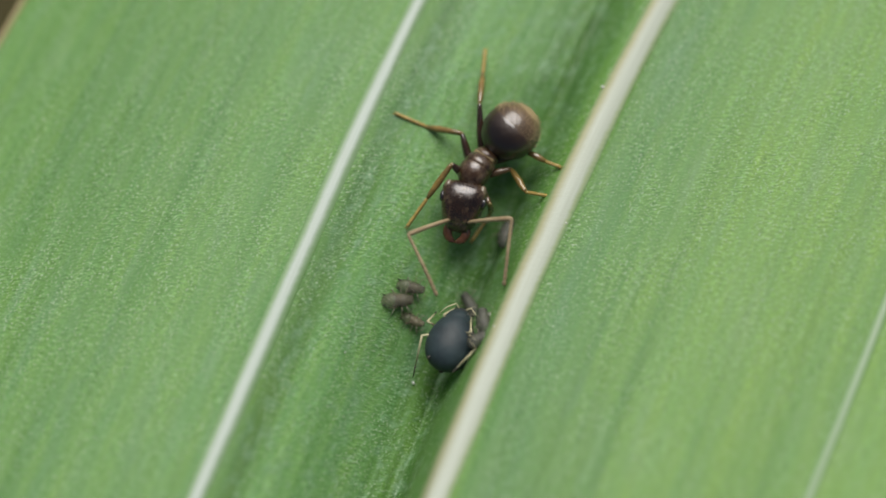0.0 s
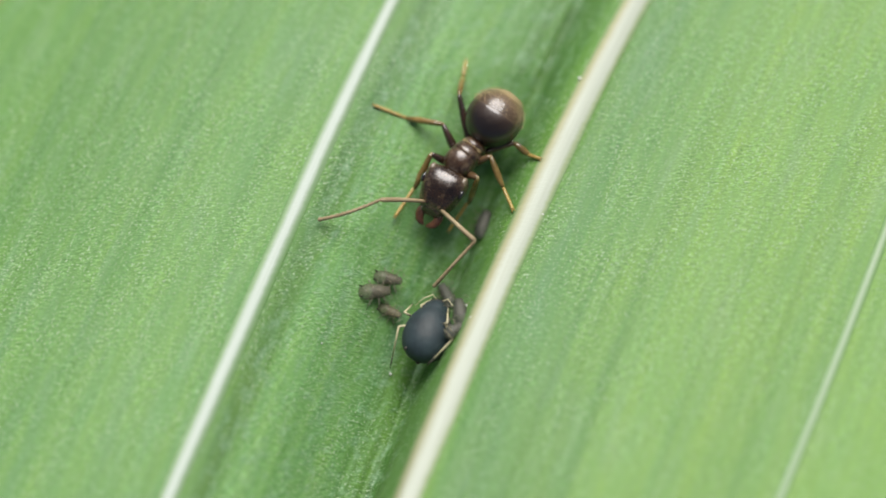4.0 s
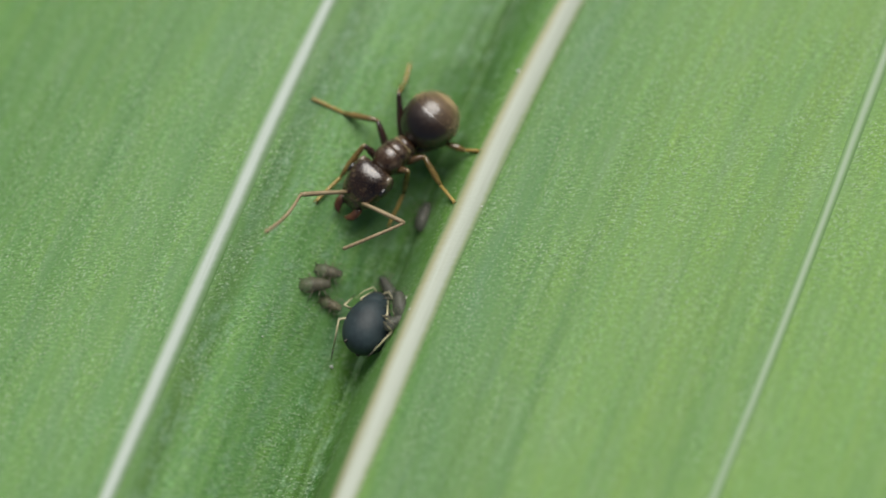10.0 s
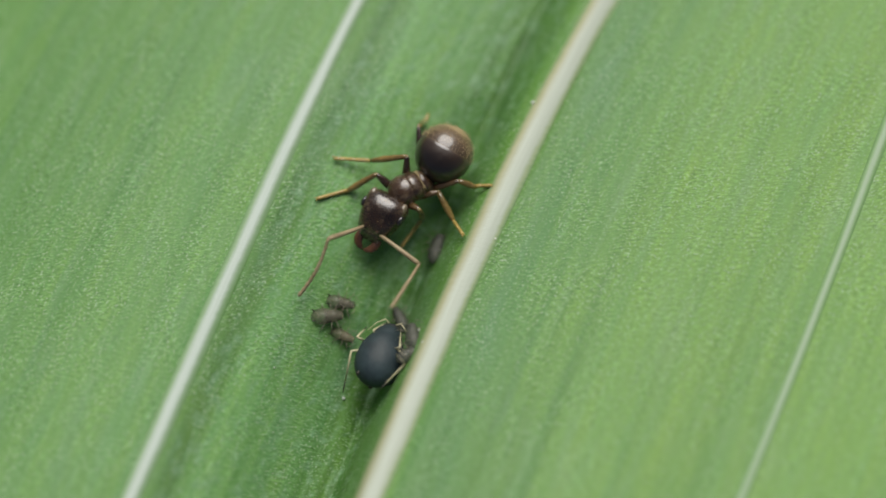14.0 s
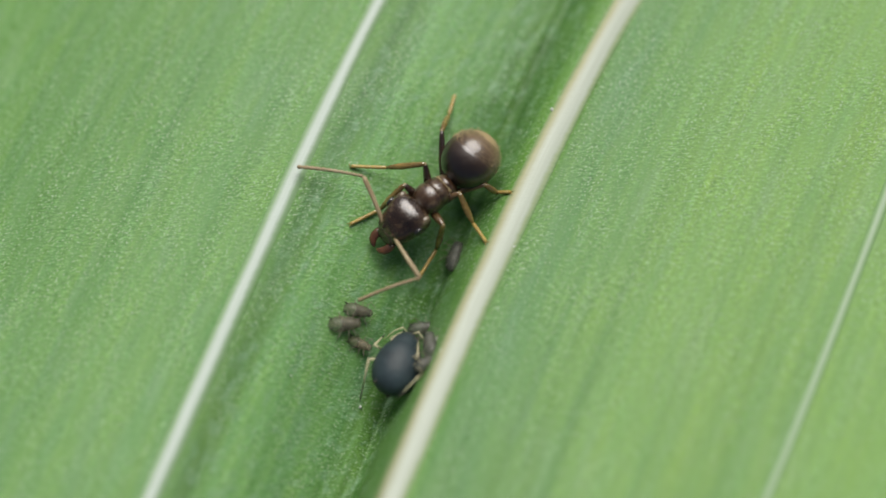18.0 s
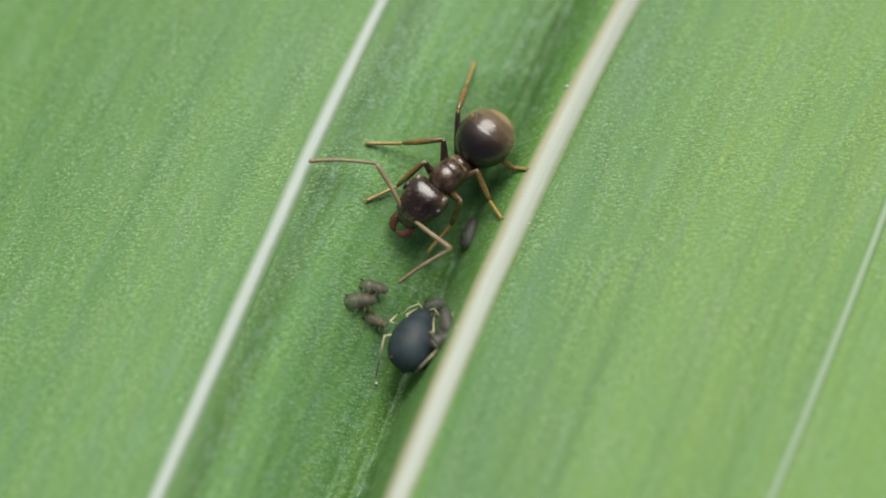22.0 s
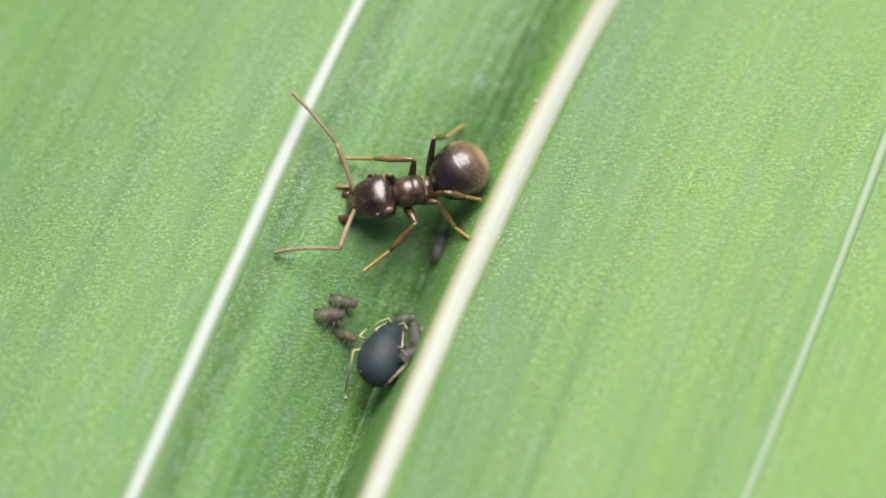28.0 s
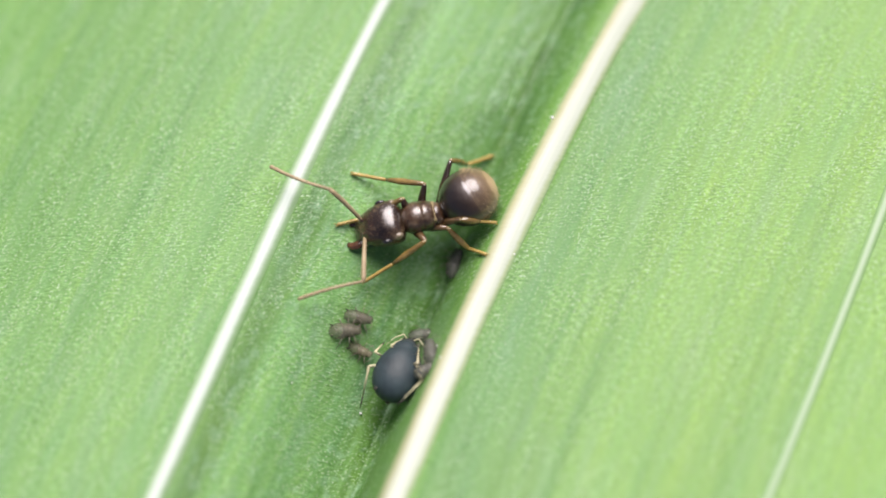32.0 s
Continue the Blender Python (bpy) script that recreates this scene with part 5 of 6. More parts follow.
    walk(moving["tarsus_fore_a"], [
        (0, place(0.551, 0.915, -0.534, 66.1, 29.7, 102.3)), (1, place(0.641, 0.926, -0.541, 63.3, 30.1, 96.7)),
        (2, place(0.465, 0.744, -0.726, 57.6, 22.7, 83.9)), (3, place(0.335, 0.87, -0.483, 57.2, 10.5, 82.8)),
        (3.5, place(0.479, 0.896, -0.535, 56.7, 9.4, 79.8)), (5.5, place(0.276, 0.547, -0.633, 56.8, 5.2, 80.6)),
        (6, place(0.118, 0.631, -0.604, 58.5, 9, 94)), (7, place(0.373, 0.691, -0.664, 54.4, 9, 68.7)),
        (8, place(0.54, 0.915, -0.531, 57.8, 15.1, 84.8)), (9, place(0.544, 0.915, -0.531, 58.5, 14.9, 87.3)),
        (10, place(0.453, 0.891, -0.529, 57.5, 7.9, 82.5)), (11, place(0.677, 1.026, -0.323, 59, 14.6, 89.8)),
        (12, place(0.517, 0.887, -0.536, 53.5, 5.4, 59.3)), (13, place(0.745, 0.823, -0.58, 53.3, 3, 55.7)),
        (13.5, place(0.943, 0.776, -0.496, 53.1, -0.4, 48.2)), (15.5, place(0.182, 0.568, -0.699, 55, 5.5, 88.5)),
        (16, place(0.163, 0.556, -0.713, 54.7, 13.7, 86.8)), (17, place(0.155, 0.682, -0.585, 54.6, 7.4, 86.3)),
        (18, place(0.402, 0.77, -0.643, 51.6, 6.3, 61.8)), (19, place(0.312, 0.715, -0.677, 51.6, 12.5, 61.8)),
        (20, place(0.425, 0.667, -0.765, 52.6, 10.5, 66.8)), (21, place(0.353, 0.604, -0.8, 51.7, 15.7, 62.6)),
        (22, place(0.33, 0.718, -0.685, 54.8, 14.7, 74.7)), (23, place(0.278, 0.713, -0.656, 57.2, 19.6, 82.6)),
        (24, place(0.312, 0.87, -0.461, 57.6, 12.3, 84.2)), (24.5, place(0.322, 0.901, -0.409, 56.7, 4.5, 77.8)),
        (26.5, place(0.172, 0.807, -0.422, 57.9, 6.7, 90.8)), (27, place(0.166, 0.66, -0.522, 54.4, 6.4, 60.6)),
        (28, place(0.154, 0.636, -0.491, 53.8, 9.2, 56)), (29, place(0.23, 0.878, -0.346, 54.2, -6.5, 74.6)),
        (30, place(0.151, 0.837, -0.319, 54.3, -2.3, 73.8)), (31, place(0.054, 0.441, -0.536, 54.3, 1.1, 69.6)),
        (32, place(0.244, 0.901, -0.306, 54.6, 1.5, 79.1)),
    ])
    walk(moving["femur_fore_b"], [
        (0, place(0.31, 0.16, 0.42, 0, -21.5, 60.7)), (1, place(0.31, 0.16, 0.42, -18, -38.4, 95.5)),
        (2, place(0.31, 0.16, 0.42, 4.5, -65.1, 67.8)), (3, place(0.31, 0.16, 0.42, -23.8, -38.4, 102.6)),
        (3.5, place(0.31, 0.16, 0.42, -13.8, -44.3, 87.4)), (5.5, place(0.31, 0.16, 0.42, -31.4, -49.5, 111.4)),
        (6, place(0.31, 0.16, 0.42, -25.7, -45, 103.7)), (7, place(0.31, 0.16, 0.42, -22.9, -49.6, 99.7)),
        (8, place(0.31, 0.16, 0.42, -25.5, -49.5, 103.1)), (9, place(0.31, 0.16, 0.42, -24.7, -54.9, 102.3)),
        (10, place(0.31, 0.16, 0.42, -32, -48.3, 111.5)), (11, place(0.31, 0.16, 0.42, -23, -42.2, 98.9)),
        (12, place(0.31, 0.16, 0.42, -31.8, -37.6, 112.5)), (13, place(0.31, 0.16, 0.42, -28.1, -32.9, 106.2)),
        (13.5, place(0.31, 0.16, 0.42, -30.2, -36.8, 109.7)), (15.5, place(0.31, 0.16, 0.42, -25.2, -48.8, 102.5)),
        (16, place(0.31, 0.16, 0.42, -17.2, -49.5, 91.9)), (17, place(0.31, 0.16, 0.42, -45, -51.2, 127.5)),
        (18, place(0.31, 0.16, 0.42, -14.4, -29.7, 82.6)), (19, place(0.31, 0.16, 0.42, -17.2, -40.4, 87.4)),
        (20, place(0.31, 0.16, 0.42, -12.9, -50.1, 81.4)), (21, place(0.31, 0.16, 0.42, -20.7, -48.6, 91.6)),
        (22, place(0.31, 0.16, 0.42, -16.3, -38.6, 85.3)), (23, place(0.31, 0.16, 0.42, -40.1, -45.5, 120.2)),
        (24, place(0.31, 0.16, 0.42, -19.6, -32.1, 88.1)), (24.5, place(0.31, 0.16, 0.42, -22.1, -35.2, 92.7)),
        (26.5, place(0.31, 0.16, 0.42, -23.7, -38.4, 95.4)), (27, place(0.31, 0.16, 0.42, -25.3, -27.3, 98.2)),
        (28, place(0.31, 0.16, 0.42, -27.3, -19.4, 103.3)), (29, place(0.31, 0.16, 0.42, -22.3, -34.1, 92.3)),
        (30, place(0.31, 0.16, 0.42, -23.9, -30.7, 95.3)), (31, place(0.31, 0.16, 0.42, -20.6, -31.1, 88.9)),
        (32, place(0.31, 0.16, 0.42, -33.7, -37, 112.1)),
    ])
    walk(moving["tibia_fore_b"], [
        (0, place(0.75, 0, 0, 51.6, 65.9, 169.9)), (1, place(0.75, 0, 0, 75.9, 51.5, -161.9)),
        (2, place(0.75, 0, 0, 89.1, 25.8, -141.5)), (3, place(0.75, 0, 0, 69.8, 52.3, -170.9)),
        (3.5, place(0.75, 0, 0, 78.4, 49, -159.8)), (5.5, place(0.75, 0, 0, 60.3, 40.5, 174.7)),
        (6, place(0.75, 0, 0, 65.3, 47.2, -178)), (7, place(0.75, 0, 0, 66.6, 43.9, -176.2)),
        (8, place(0.75, 0, 0, 63, 43.3, 178.5)), (9, place(0.75, 0, 0, 62.9, 37.7, 178.4)),
        (10, place(0.75, 0, 0, 57.9, 42.5, 170.7)), (11, place(0.75, 0, 0, 52.6, 49, 163.3)),
        (12, place(0.75, 0, 0, 40.8, 49.4, 147.7)), (13, place(0.75, 0, 0, 40, 53.6, 146.7)),
        (13.5, place(0.75, 0, 0, 36.6, 38.3, 142)), (15.5, place(0.75, 0, 0, 43, 33.8, 152.8)),
        (16, place(0.75, 0, 0, 54, 39.1, 171.2)), (17, place(0.75, 0, 0, 78.6, 38.4, -150.3)),
        (18, place(0.75, 0, 0, 60.2, 69.4, -172.2)), (19, place(0.75, 0, 0, 61.9, 59.3, -170.3)),
        (20, place(0.75, 0, 0, 69.9, 49.8, -160.5)), (21, place(0.75, 0, 0, 76, 52.3, -152.8)),
        (22, place(0.75, 0, 0, 63.5, 56.7, -168)), (23, place(0.75, 0, 0, 79.8, 46.2, -147.3)),
        (24, place(0.75, 0, 0, 82.4, 61.9, -144.2)), (24.5, place(0.75, 0, 0, 77.6, 62.3, -149.6)),
        (26.5, place(0.75, 0, 0, 67.9, 58.5, -160.8)), (27, place(0.75, 0, 0, 35.4, 69.9, 163.6)),
        (28, place(0.75, 0, 0, 128.3, 65.6, -99.2)), (29, place(0.75, 0, 0, 83.8, 66, -147.4)),
        (30, place(0.75, 0, 0, 107.8, 67.7, -121.4)), (31, place(0.75, 0, 0, 121.9, 50.5, -105.3)),
        (32, place(0.75, 0, 0, 106.5, 49.1, -125.3)),
    ])
    walk(moving["tarsus_fore_b"], [
        (0, place(0.37, 0.068, -0.861, -19, 11, -62.8)), (1, place(0.121, -0.205, -0.832, -31.4, 23.8, -102.5)),
        (2, place(0.001, -0.596, -0.462, -36.1, 20.5, -114.8)), (3, place(0.108, -0.102, -0.841, -31.6, 28.1, -104)),
        (3.5, place(0.096, -0.241, -0.803, -28.8, 27.7, -98)), (5.5, place(-0.055, 0.075, -0.69, -35.1, 33.1, -110.5)),
        (6, place(0.029, -0.025, -0.78, -31.7, 32.5, -104.2)), (7, place(-0.014, -0.051, -0.737, -31.4, 33.3, -103.6)),
        (8, place(-0.023, 0.02, -0.729, -31.1, 35.5, -103.1)), (9, place(-0.091, 0.023, -0.649, -32.8, 35.1, -106)),
        (10, place(-0.023, 0.127, -0.718, -32.1, 39.2, -104.8)), (11, place(0.082, 0.201, -0.802, -12.3, 43.6, -75.3)),
        (12, place(0.165, 0.37, -0.807, 5.1, 51.7, -51.9)), (13, place(0.227, 0.344, -0.849, 0.3, 44, -58.4)),
        (13.5, place(0.093, 0.513, -0.659, -11.8, 41.1, -76.2)), (15.5, place(-0.036, 0.403, -0.591, -29.6, 28.2, -106.9)),
        (16, place(-0.065, 0.126, -0.67, -30.6, 17.9, -109.3)), (17, place(0.026, -0.412, -0.66, -50.9, 38.4, -150.3)),
        (18, place(0.38, -0.05, -0.995, 3.6, 31.2, -66.3)), (19, place(0.215, -0.092, -0.914, -5.5, 41.7, -81.6)),
        (20, place(0.103, -0.229, -0.811, -15.1, 42.1, -95.9)), (21, place(0.172, -0.298, -0.841, -25.5, 47.4, -110.6)),
        (22, place(0.179, -0.122, -0.888, -11.4, 30.4, -88.5)), (23, place(0.131, -0.397, -0.768, -50.2, 46.2, -147.3)),
        (24, place(0.345, -0.293, -0.938, -11, 29.1, -87.3)), (24.5, place(0.324, -0.25, -0.941, -10.8, 35, -86.9)),
        (26.5, place(0.225, -0.183, -0.906, -13, 34.6, -90.8)), (27, place(0.409, 0.101, -0.973, -0.3, 30.1, -67.4)),
        (28, place(0.68, -0.433, -0.968, -7.5, 36.4, -80.4)), (29, place(0.386, -0.232, -0.971, -6.5, 34.1, -78.6)),
        (30, place(0.539, -0.345, -0.983, -7.1, 41.5, -79.7)), (31, place(0.572, -0.653, -0.82, -13.6, 35.8, -90.1)),
        (32, place(0.347, -0.568, -0.803, -28.5, 43.2, -113.3)),
    ])
    walk(moving["femur_middle_a"], [
        (0, place(0.04, -0.18, 0.42, 0, -25.4, -130.8)), (1, place(0.04, -0.18, 0.42, -2.1, -24.9, -125.8)),
        (2, place(0.04, -0.18, 0.42, -1.2, -23.6, -128.1)), (3, place(0.04, -0.18, 0.42, -5.9, -24.9, -116.6)),
        (3.5, place(0.04, -0.18, 0.42, -7.2, -24.1, -113.6)), (5.5, place(0.04, -0.18, 0.42, -5.9, -25.5, -116.7)),
        (6, place(0.04, -0.18, 0.42, -4.1, -25.7, -120.8)), (7, place(0.04, -0.18, 0.42, -3.1, -26.1, -123)),
        (8, place(0.04, -0.18, 0.42, -5, -25.6, -118.7)), (9, place(0.04, -0.18, 0.42, -4.9, -25.9, -119)),
        (10, place(0.04, -0.18, 0.42, -7.1, -25.7, -114)), (11, place(0.04, -0.18, 0.42, -10.8, -25.3, -105.4)),
        (12, place(0.04, -0.18, 0.42, 8.8, -58, -133.4)), (13, place(0.04, -0.18, 0.42, -2.4, -57.8, -120.1)),
        (13.5, place(0.04, -0.18, 0.42, -3, -57.7, -119.5)), (15.5, place(0.04, -0.18, 0.42, 10.6, -38, -137.5)),
        (16, place(0.04, -0.18, 0.42, 12, -33.6, -139.8)), (17, place(0.04, -0.18, 0.42, 5, -45.9, -129)),
        (18, place(0.04, -0.18, 0.42, -3.9, -57.4, -117.6)), (19, place(0.04, -0.18, 0.42, -2.6, -52.8, -119.3)),
        (20, place(0.04, -0.18, 0.42, 5.3, -33.5, -130.7)), (21, place(0.04, -0.18, 0.42, 8.3, -44, -135.5)),
        (22, place(0.04, -0.18, 0.42, 5.2, -41.2, -130.9)), (23, place(0.04, -0.18, 0.42, 10.6, -46.9, -138.5)),
        (24, place(0.04, -0.18, 0.42, -5.7, -49.3, -116.8)), (24.5, place(0.04, -0.18, 0.42, -4.6, -53.2, -118.2)),
        (26.5, place(0.04, -0.18, 0.42, 1.6, -40.2, -126.7)), (27, place(0.04, -0.18, 0.42, -8.4, -55.2, -113.3)),
        (28, place(0.04, -0.18, 0.42, -6.7, -58.4, -115.3)), (29, place(0.04, -0.18, 0.42, -14.7, -58.6, -106)),
        (30, place(0.04, -0.18, 0.42, -17, -59.5, -103.3)), (31, place(0.04, -0.18, 0.42, -12, -44.5, -109.6)),
        (32, place(0.04, -0.18, 0.42, -7.7, -54.3, -115.2)),
    ])
    walk(moving["tibia_middle_a"], [
        (0, place(0.95, 0, 0, 24.9, 34.2, 66.2)), (1, place(0.95, 0, 0, 23.4, 32.6, 63.4)),
        (2, place(0.95, 0, 0, 17.1, 34.7, 52.2)), (3, place(0.95, 0, 0, 23.5, 29.1, 64.2)),
        (3.5, place(0.95, 0, 0, 20.4, 29.4, 57.8)), (5.5, place(0.95, 0, 0, 22.9, 30.7, 62.8)),
        (6, place(0.95, 0, 0, 25.6, 30.2, 68.1)), (7, place(0.95, 0, 0, 25.4, 31.8, 67.8)),
        (8, place(0.95, 0, 0, 23.8, 31.1, 64.6)), (9, place(0.95, 0, 0, 23.1, 31.9, 63.4)),
        (10, place(0.95, 0, 0, 22.7, 30.8, 62.6)), (11, place(0.95, 0, 0, 24.4, 25.3, 66.2)),
        (12, place(0.95, 0, 0, 38.3, 11.4, 108.3)), (13, place(0.95, 0, 0, 40.7, 15.2, 118.5)),
        (13.5, place(0.95, 0, 0, 40.4, 14, 117.5)), (15.5, place(0.95, 0, 0, 32.2, 39.4, 99.8)),
        (16, place(0.95, 0, 0, 31, 43.8, 97.9)), (17, place(0.95, 0, 0, 32.5, 35.7, 100.4)),
        (18, place(0.95, 0, 0, 35.2, 24.6, 105.6)), (19, place(0.95, 0, 0, 35.9, 29.2, 107.3)),
        (20, place(0.95, 0, 0, 31.6, 29.2, 98.3)), (21, place(0.95, 0, 0, 33.4, 31.3, 102)),
        (22, place(0.95, 0, 0, 32.6, 23.4, 100.1)), (23, place(0.95, 0, 0, 33.1, 21, 101.6)),
        (24, place(0.95, 0, 0, 32.5, 14.7, 99.6)), (24.5, place(0.95, 0, 0, 32.8, 8.8, 101.1)),
        (26.5, place(0.95, 0, 0, 33.2, 10.1, 103.5)), (27, place(0.95, 0, 0, 33.4, 0.1, 105.2)),
        (28, place(0.95, 0, 0, 33.4, 0.5, 106.8)), (29, place(0.95, 0, 0, 32.9, 6.5, 99)),
        (30, place(0.95, 0, 0, 34.1, 11.9, 106.8)), (31, place(0.95, 0, 0, 33, 9.4, 100.6)),
        (32, place(0.95, 0, 0, 33.9, 7.8, 107)),
    ])
    walk(moving["tarsus_middle_a"], [
        (0, place(1.278, 0.743, -0.552, 20.4, 1.7, 52.2)), (1, place(1.315, 0.729, -0.523, 20.3, 0.8, 49.7)),
        (2, place(1.471, 0.672, -0.589, 20, 3.1, 41.2)), (3, place(1.344, 0.815, -0.503, 20.1, -2.3, 49.5)),
        (3.5, place(1.429, 0.76, -0.505, 20.3, -1.4, 44)), (5.5, place(1.364, 0.805, -0.539, 20.2, -1.3, 47.6)),
        (6, place(1.287, 0.836, -0.524, 20, -1.8, 52.8)), (7, place(1.282, 0.813, -0.544, 20.1, -0.6, 52.4)),
        (8, place(1.321, 0.783, -0.522, 20.1, -1.1, 49.4)), (9, place(1.347, 0.794, -0.554, 20.1, -0.5, 48)),
        (10, place(1.339, 0.752, -0.505, 20.1, -1.3, 46.8)), (11, place(1.305, 0.807, -0.416, 20, -5.7, 49.8)),
        (12, place(0.607, 1.035, -0.22, 23.2, 11.4, 108.3)), (13, place(0.437, 0.943, -0.291, 21.6, -0.7, 92.1)),
        (13.5, place(0.451, 0.957, -0.269, 21.6, -0.8, 93.2)), (15.5, place(0.804, 0.847, -0.706, 19.7, 14, 76.6)),
        (16, place(0.839, 0.795, -0.77, 18.8, 9.7, 72)), (17, place(0.787, 0.889, -0.648, 20.3, 18.2, 78.3)),
        (18, place(0.677, 0.974, -0.463, 23, 15.4, 87.8)), (19, place(0.662, 0.927, -0.542, 21.2, 12.5, 80.2)),
        (20, place(0.81, 0.96, -0.543, 21.3, 5.1, 80.9)), (21, place(0.753, 0.93, -0.577, 22.3, 17.3, 85.8)),
        (22, place(0.77, 1.005, -0.441, 23.4, 13.1, 90.1)), (23, place(0.741, 1.017, -0.398, 26.8, 21, 101.6)),
        (24, place(0.771, 1.061, -0.282, 24.4, 9.1, 92.5)), (24.5, place(0.739, 1.079, -0.171, 25.7, 8.8, 101.1)),
        (26.5, place(0.693, 1.065, -0.195, 25.7, 6.8, 100.6)), (27, place(0.659, 1.074, -0.002, 25.9, 0.1, 105.2)),
        (28, place(0.628, 1.065, -0.01, 26, 0.5, 106.8)), (29, place(0.778, 1.092, -0.126, 25.5, 6.5, 99)),
        (30, place(0.635, 1.042, -0.23, 24.7, 2.2, 88.4)), (31, place(0.748, 1.079, -0.182, 24.7, -2.7, 88.4)),
        (32, place(0.628, 1.054, -0.15, 24.6, 1.5, 98.2)),
    ])
    walk(moving["femur_middle_b"], [
        (0, place(0.04, 0.18, 0.42, 0, -10.5, 135.7)), (1, place(0.04, 0.18, 0.42, -0.5, -10.8, 138.3)),
        (2, place(0.04, 0.18, 0.42, 4.5, -34.8, 125.7)), (3, place(0.04, 0.18, 0.42, -7.2, -13.4, 153.5)),
        (3.5, place(0.04, 0.18, 0.42, 2.7, -42.4, 133.1)), (5.5, place(0.04, 0.18, 0.42, -12.3, -34.5, 157)),
        (6, place(0.04, 0.18, 0.42, -3, -39.5, 141.6)), (7, place(0.04, 0.18, 0.42, 2.5, -45, 133.4)),
        (8, place(0.04, 0.18, 0.42, -4.4, -41.1, 143.5)), (9, place(0.04, 0.18, 0.42, -10.1, -45, 151.8)),
        (10, place(0.04, 0.18, 0.42, -5.7, -26.8, 144.5)), (11, place(0.04, 0.18, 0.42, -7.5, -34, 148.1)),
        (12, place(0.04, 0.18, 0.42, -9.3, -1.4, 153.7)), (13, place(0.04, 0.18, 0.42, -10.3, -8.1, 165.1)),
        (13.5, place(0.04, 0.18, 0.42, -9.2, -17.6, 160.4)), (15.5, place(0.04, 0.18, 0.42, -4.5, -39.4, 150.7)),
        (16, place(0.04, 0.18, 0.42, 3.4, -40, 138.3)), (17, place(0.04, 0.18, 0.42, -5.5, -44.4, 151.5)),
        (18, place(0.04, 0.18, 0.42, -5.3, -43.7, 151.2)), (19, place(0.04, 0.18, 0.42, -6.1, -45.8, 152.4)),
        (20, place(0.04, 0.18, 0.42, -4.3, -49.4, 150)), (21, place(0.04, 0.18, 0.42, -7.7, -25.9, 155.4)),
        (22, place(0.04, 0.18, 0.42, -8.1, -35.7, 156.3)), (23, place(0.04, 0.18, 0.42, -8.2, -23.9, 156.5)),
        (24, place(0.04, 0.18, 0.42, -8.3, -36.7, 156.7)), (24.5, place(0.04, 0.18, 0.42, -9, -40.4, 157.8)),
        (26.5, place(0.04, 0.18, 0.42, -15.3, -31.6, 168.4)), (27, place(0.04, 0.18, 0.42, -3, -48.6, 149.7)),
        (28, place(0.04, 0.18, 0.42, -4.6, -30.3, 152.2)), (29, place(0.04, 0.18, 0.42, 5, -52.2, 137.8)),
        (30, place(0.04, 0.18, 0.42, 2, -40, 142)), (31, place(0.04, 0.18, 0.42, -2.3, -38, 148.7)),
        (32, place(0.04, 0.18, 0.42, -5.7, -28.8, 155)),
    ])
    walk(moving["tibia_middle_b"], [
        (0, place(0.75, 0, 0, -10.5, -14.9, -73.2)), (1, place(0.75, 0, 0, -8.7, -13.3, -80.9)),
        (2, place(0.75, 0, 0, -8.1, -3.6, -85)), (3, place(0.75, 0, 0, -7.8, -6.3, -87.7)),
        (3.5, place(0.75, 0, 0, -8.7, 26, -92.5)), (5.5, place(0.75, 0, 0, -9.6, 29.4, -94.5)),
        (6, place(0.75, 0, 0, -6.4, 30.6, -88.2)), (7, place(0.75, 0, 0, -6.6, 35.1, -88.5)),
        (8, place(0.75, 0, 0, -5.8, 32.3, -87.1)), (9, place(0.75, 0, 0, -9.8, 32.4, -94.5)),
        (10, place(0.75, 0, 0, -0.9, 35, -78.6)), (11, place(0.75, 0, 0, 1, 40.3, -75.5)),
        (12, place(0.75, 0, 0, 14.6, 14.9, -47.2)), (13, place(0.75, 0, 0, 8, 24.1, -66.7)),
        (13.5, place(0.75, 0, 0, 8.4, 36.8, -66.1)), (15.5, place(0.75, 0, 0, -14.7, 22.6, -110.6)),
        (16, place(0.75, 0, 0, -14, 19.8, -108.5)), (17, place(0.75, 0, 0, -14.8, 25.1, -110.8)),
        (18, place(0.75, 0, 0, -10.5, 39.1, -102.7)), (19, place(0.75, 0, 0, -13.3, 40.4, -107.1)),
        (20, place(0.75, 0, 0, -18.3, 36.8, -115)), (21, place(0.75, 0, 0, -11.8, 27.4, -103)),
        (22, place(0.75, 0, 0, -12.9, 35, -105)), (23, place(0.75, 0, 0, -8.9, 26.7, -97.4)),
        (24, place(0.75, 0, 0, -10.9, 45.4, -100.6)), (24.5, place(0.75, 0, 0, -11.8, 50.4, -101.8)),
        (26.5, place(0.75, 0, 0, -6.5, 41.9, -94.5)), (27, place(0.75, 0, 0, -17.3, 72.2, -107)),
        (28, place(0.75, 0, 0, 29.9, 58, -55.9)), (29, place(0.75, 0, 0, -24.1, 66.4, -115.6)),
        (30, place(0.75, 0, 0, 3.4, 65.8, -85.7)), (31, place(0.75, 0, 0, 11.5, 70.2, -76.9)),
        (32, place(0.75, 0, 0, 53.5, 62.1, -31.5)),
    ])
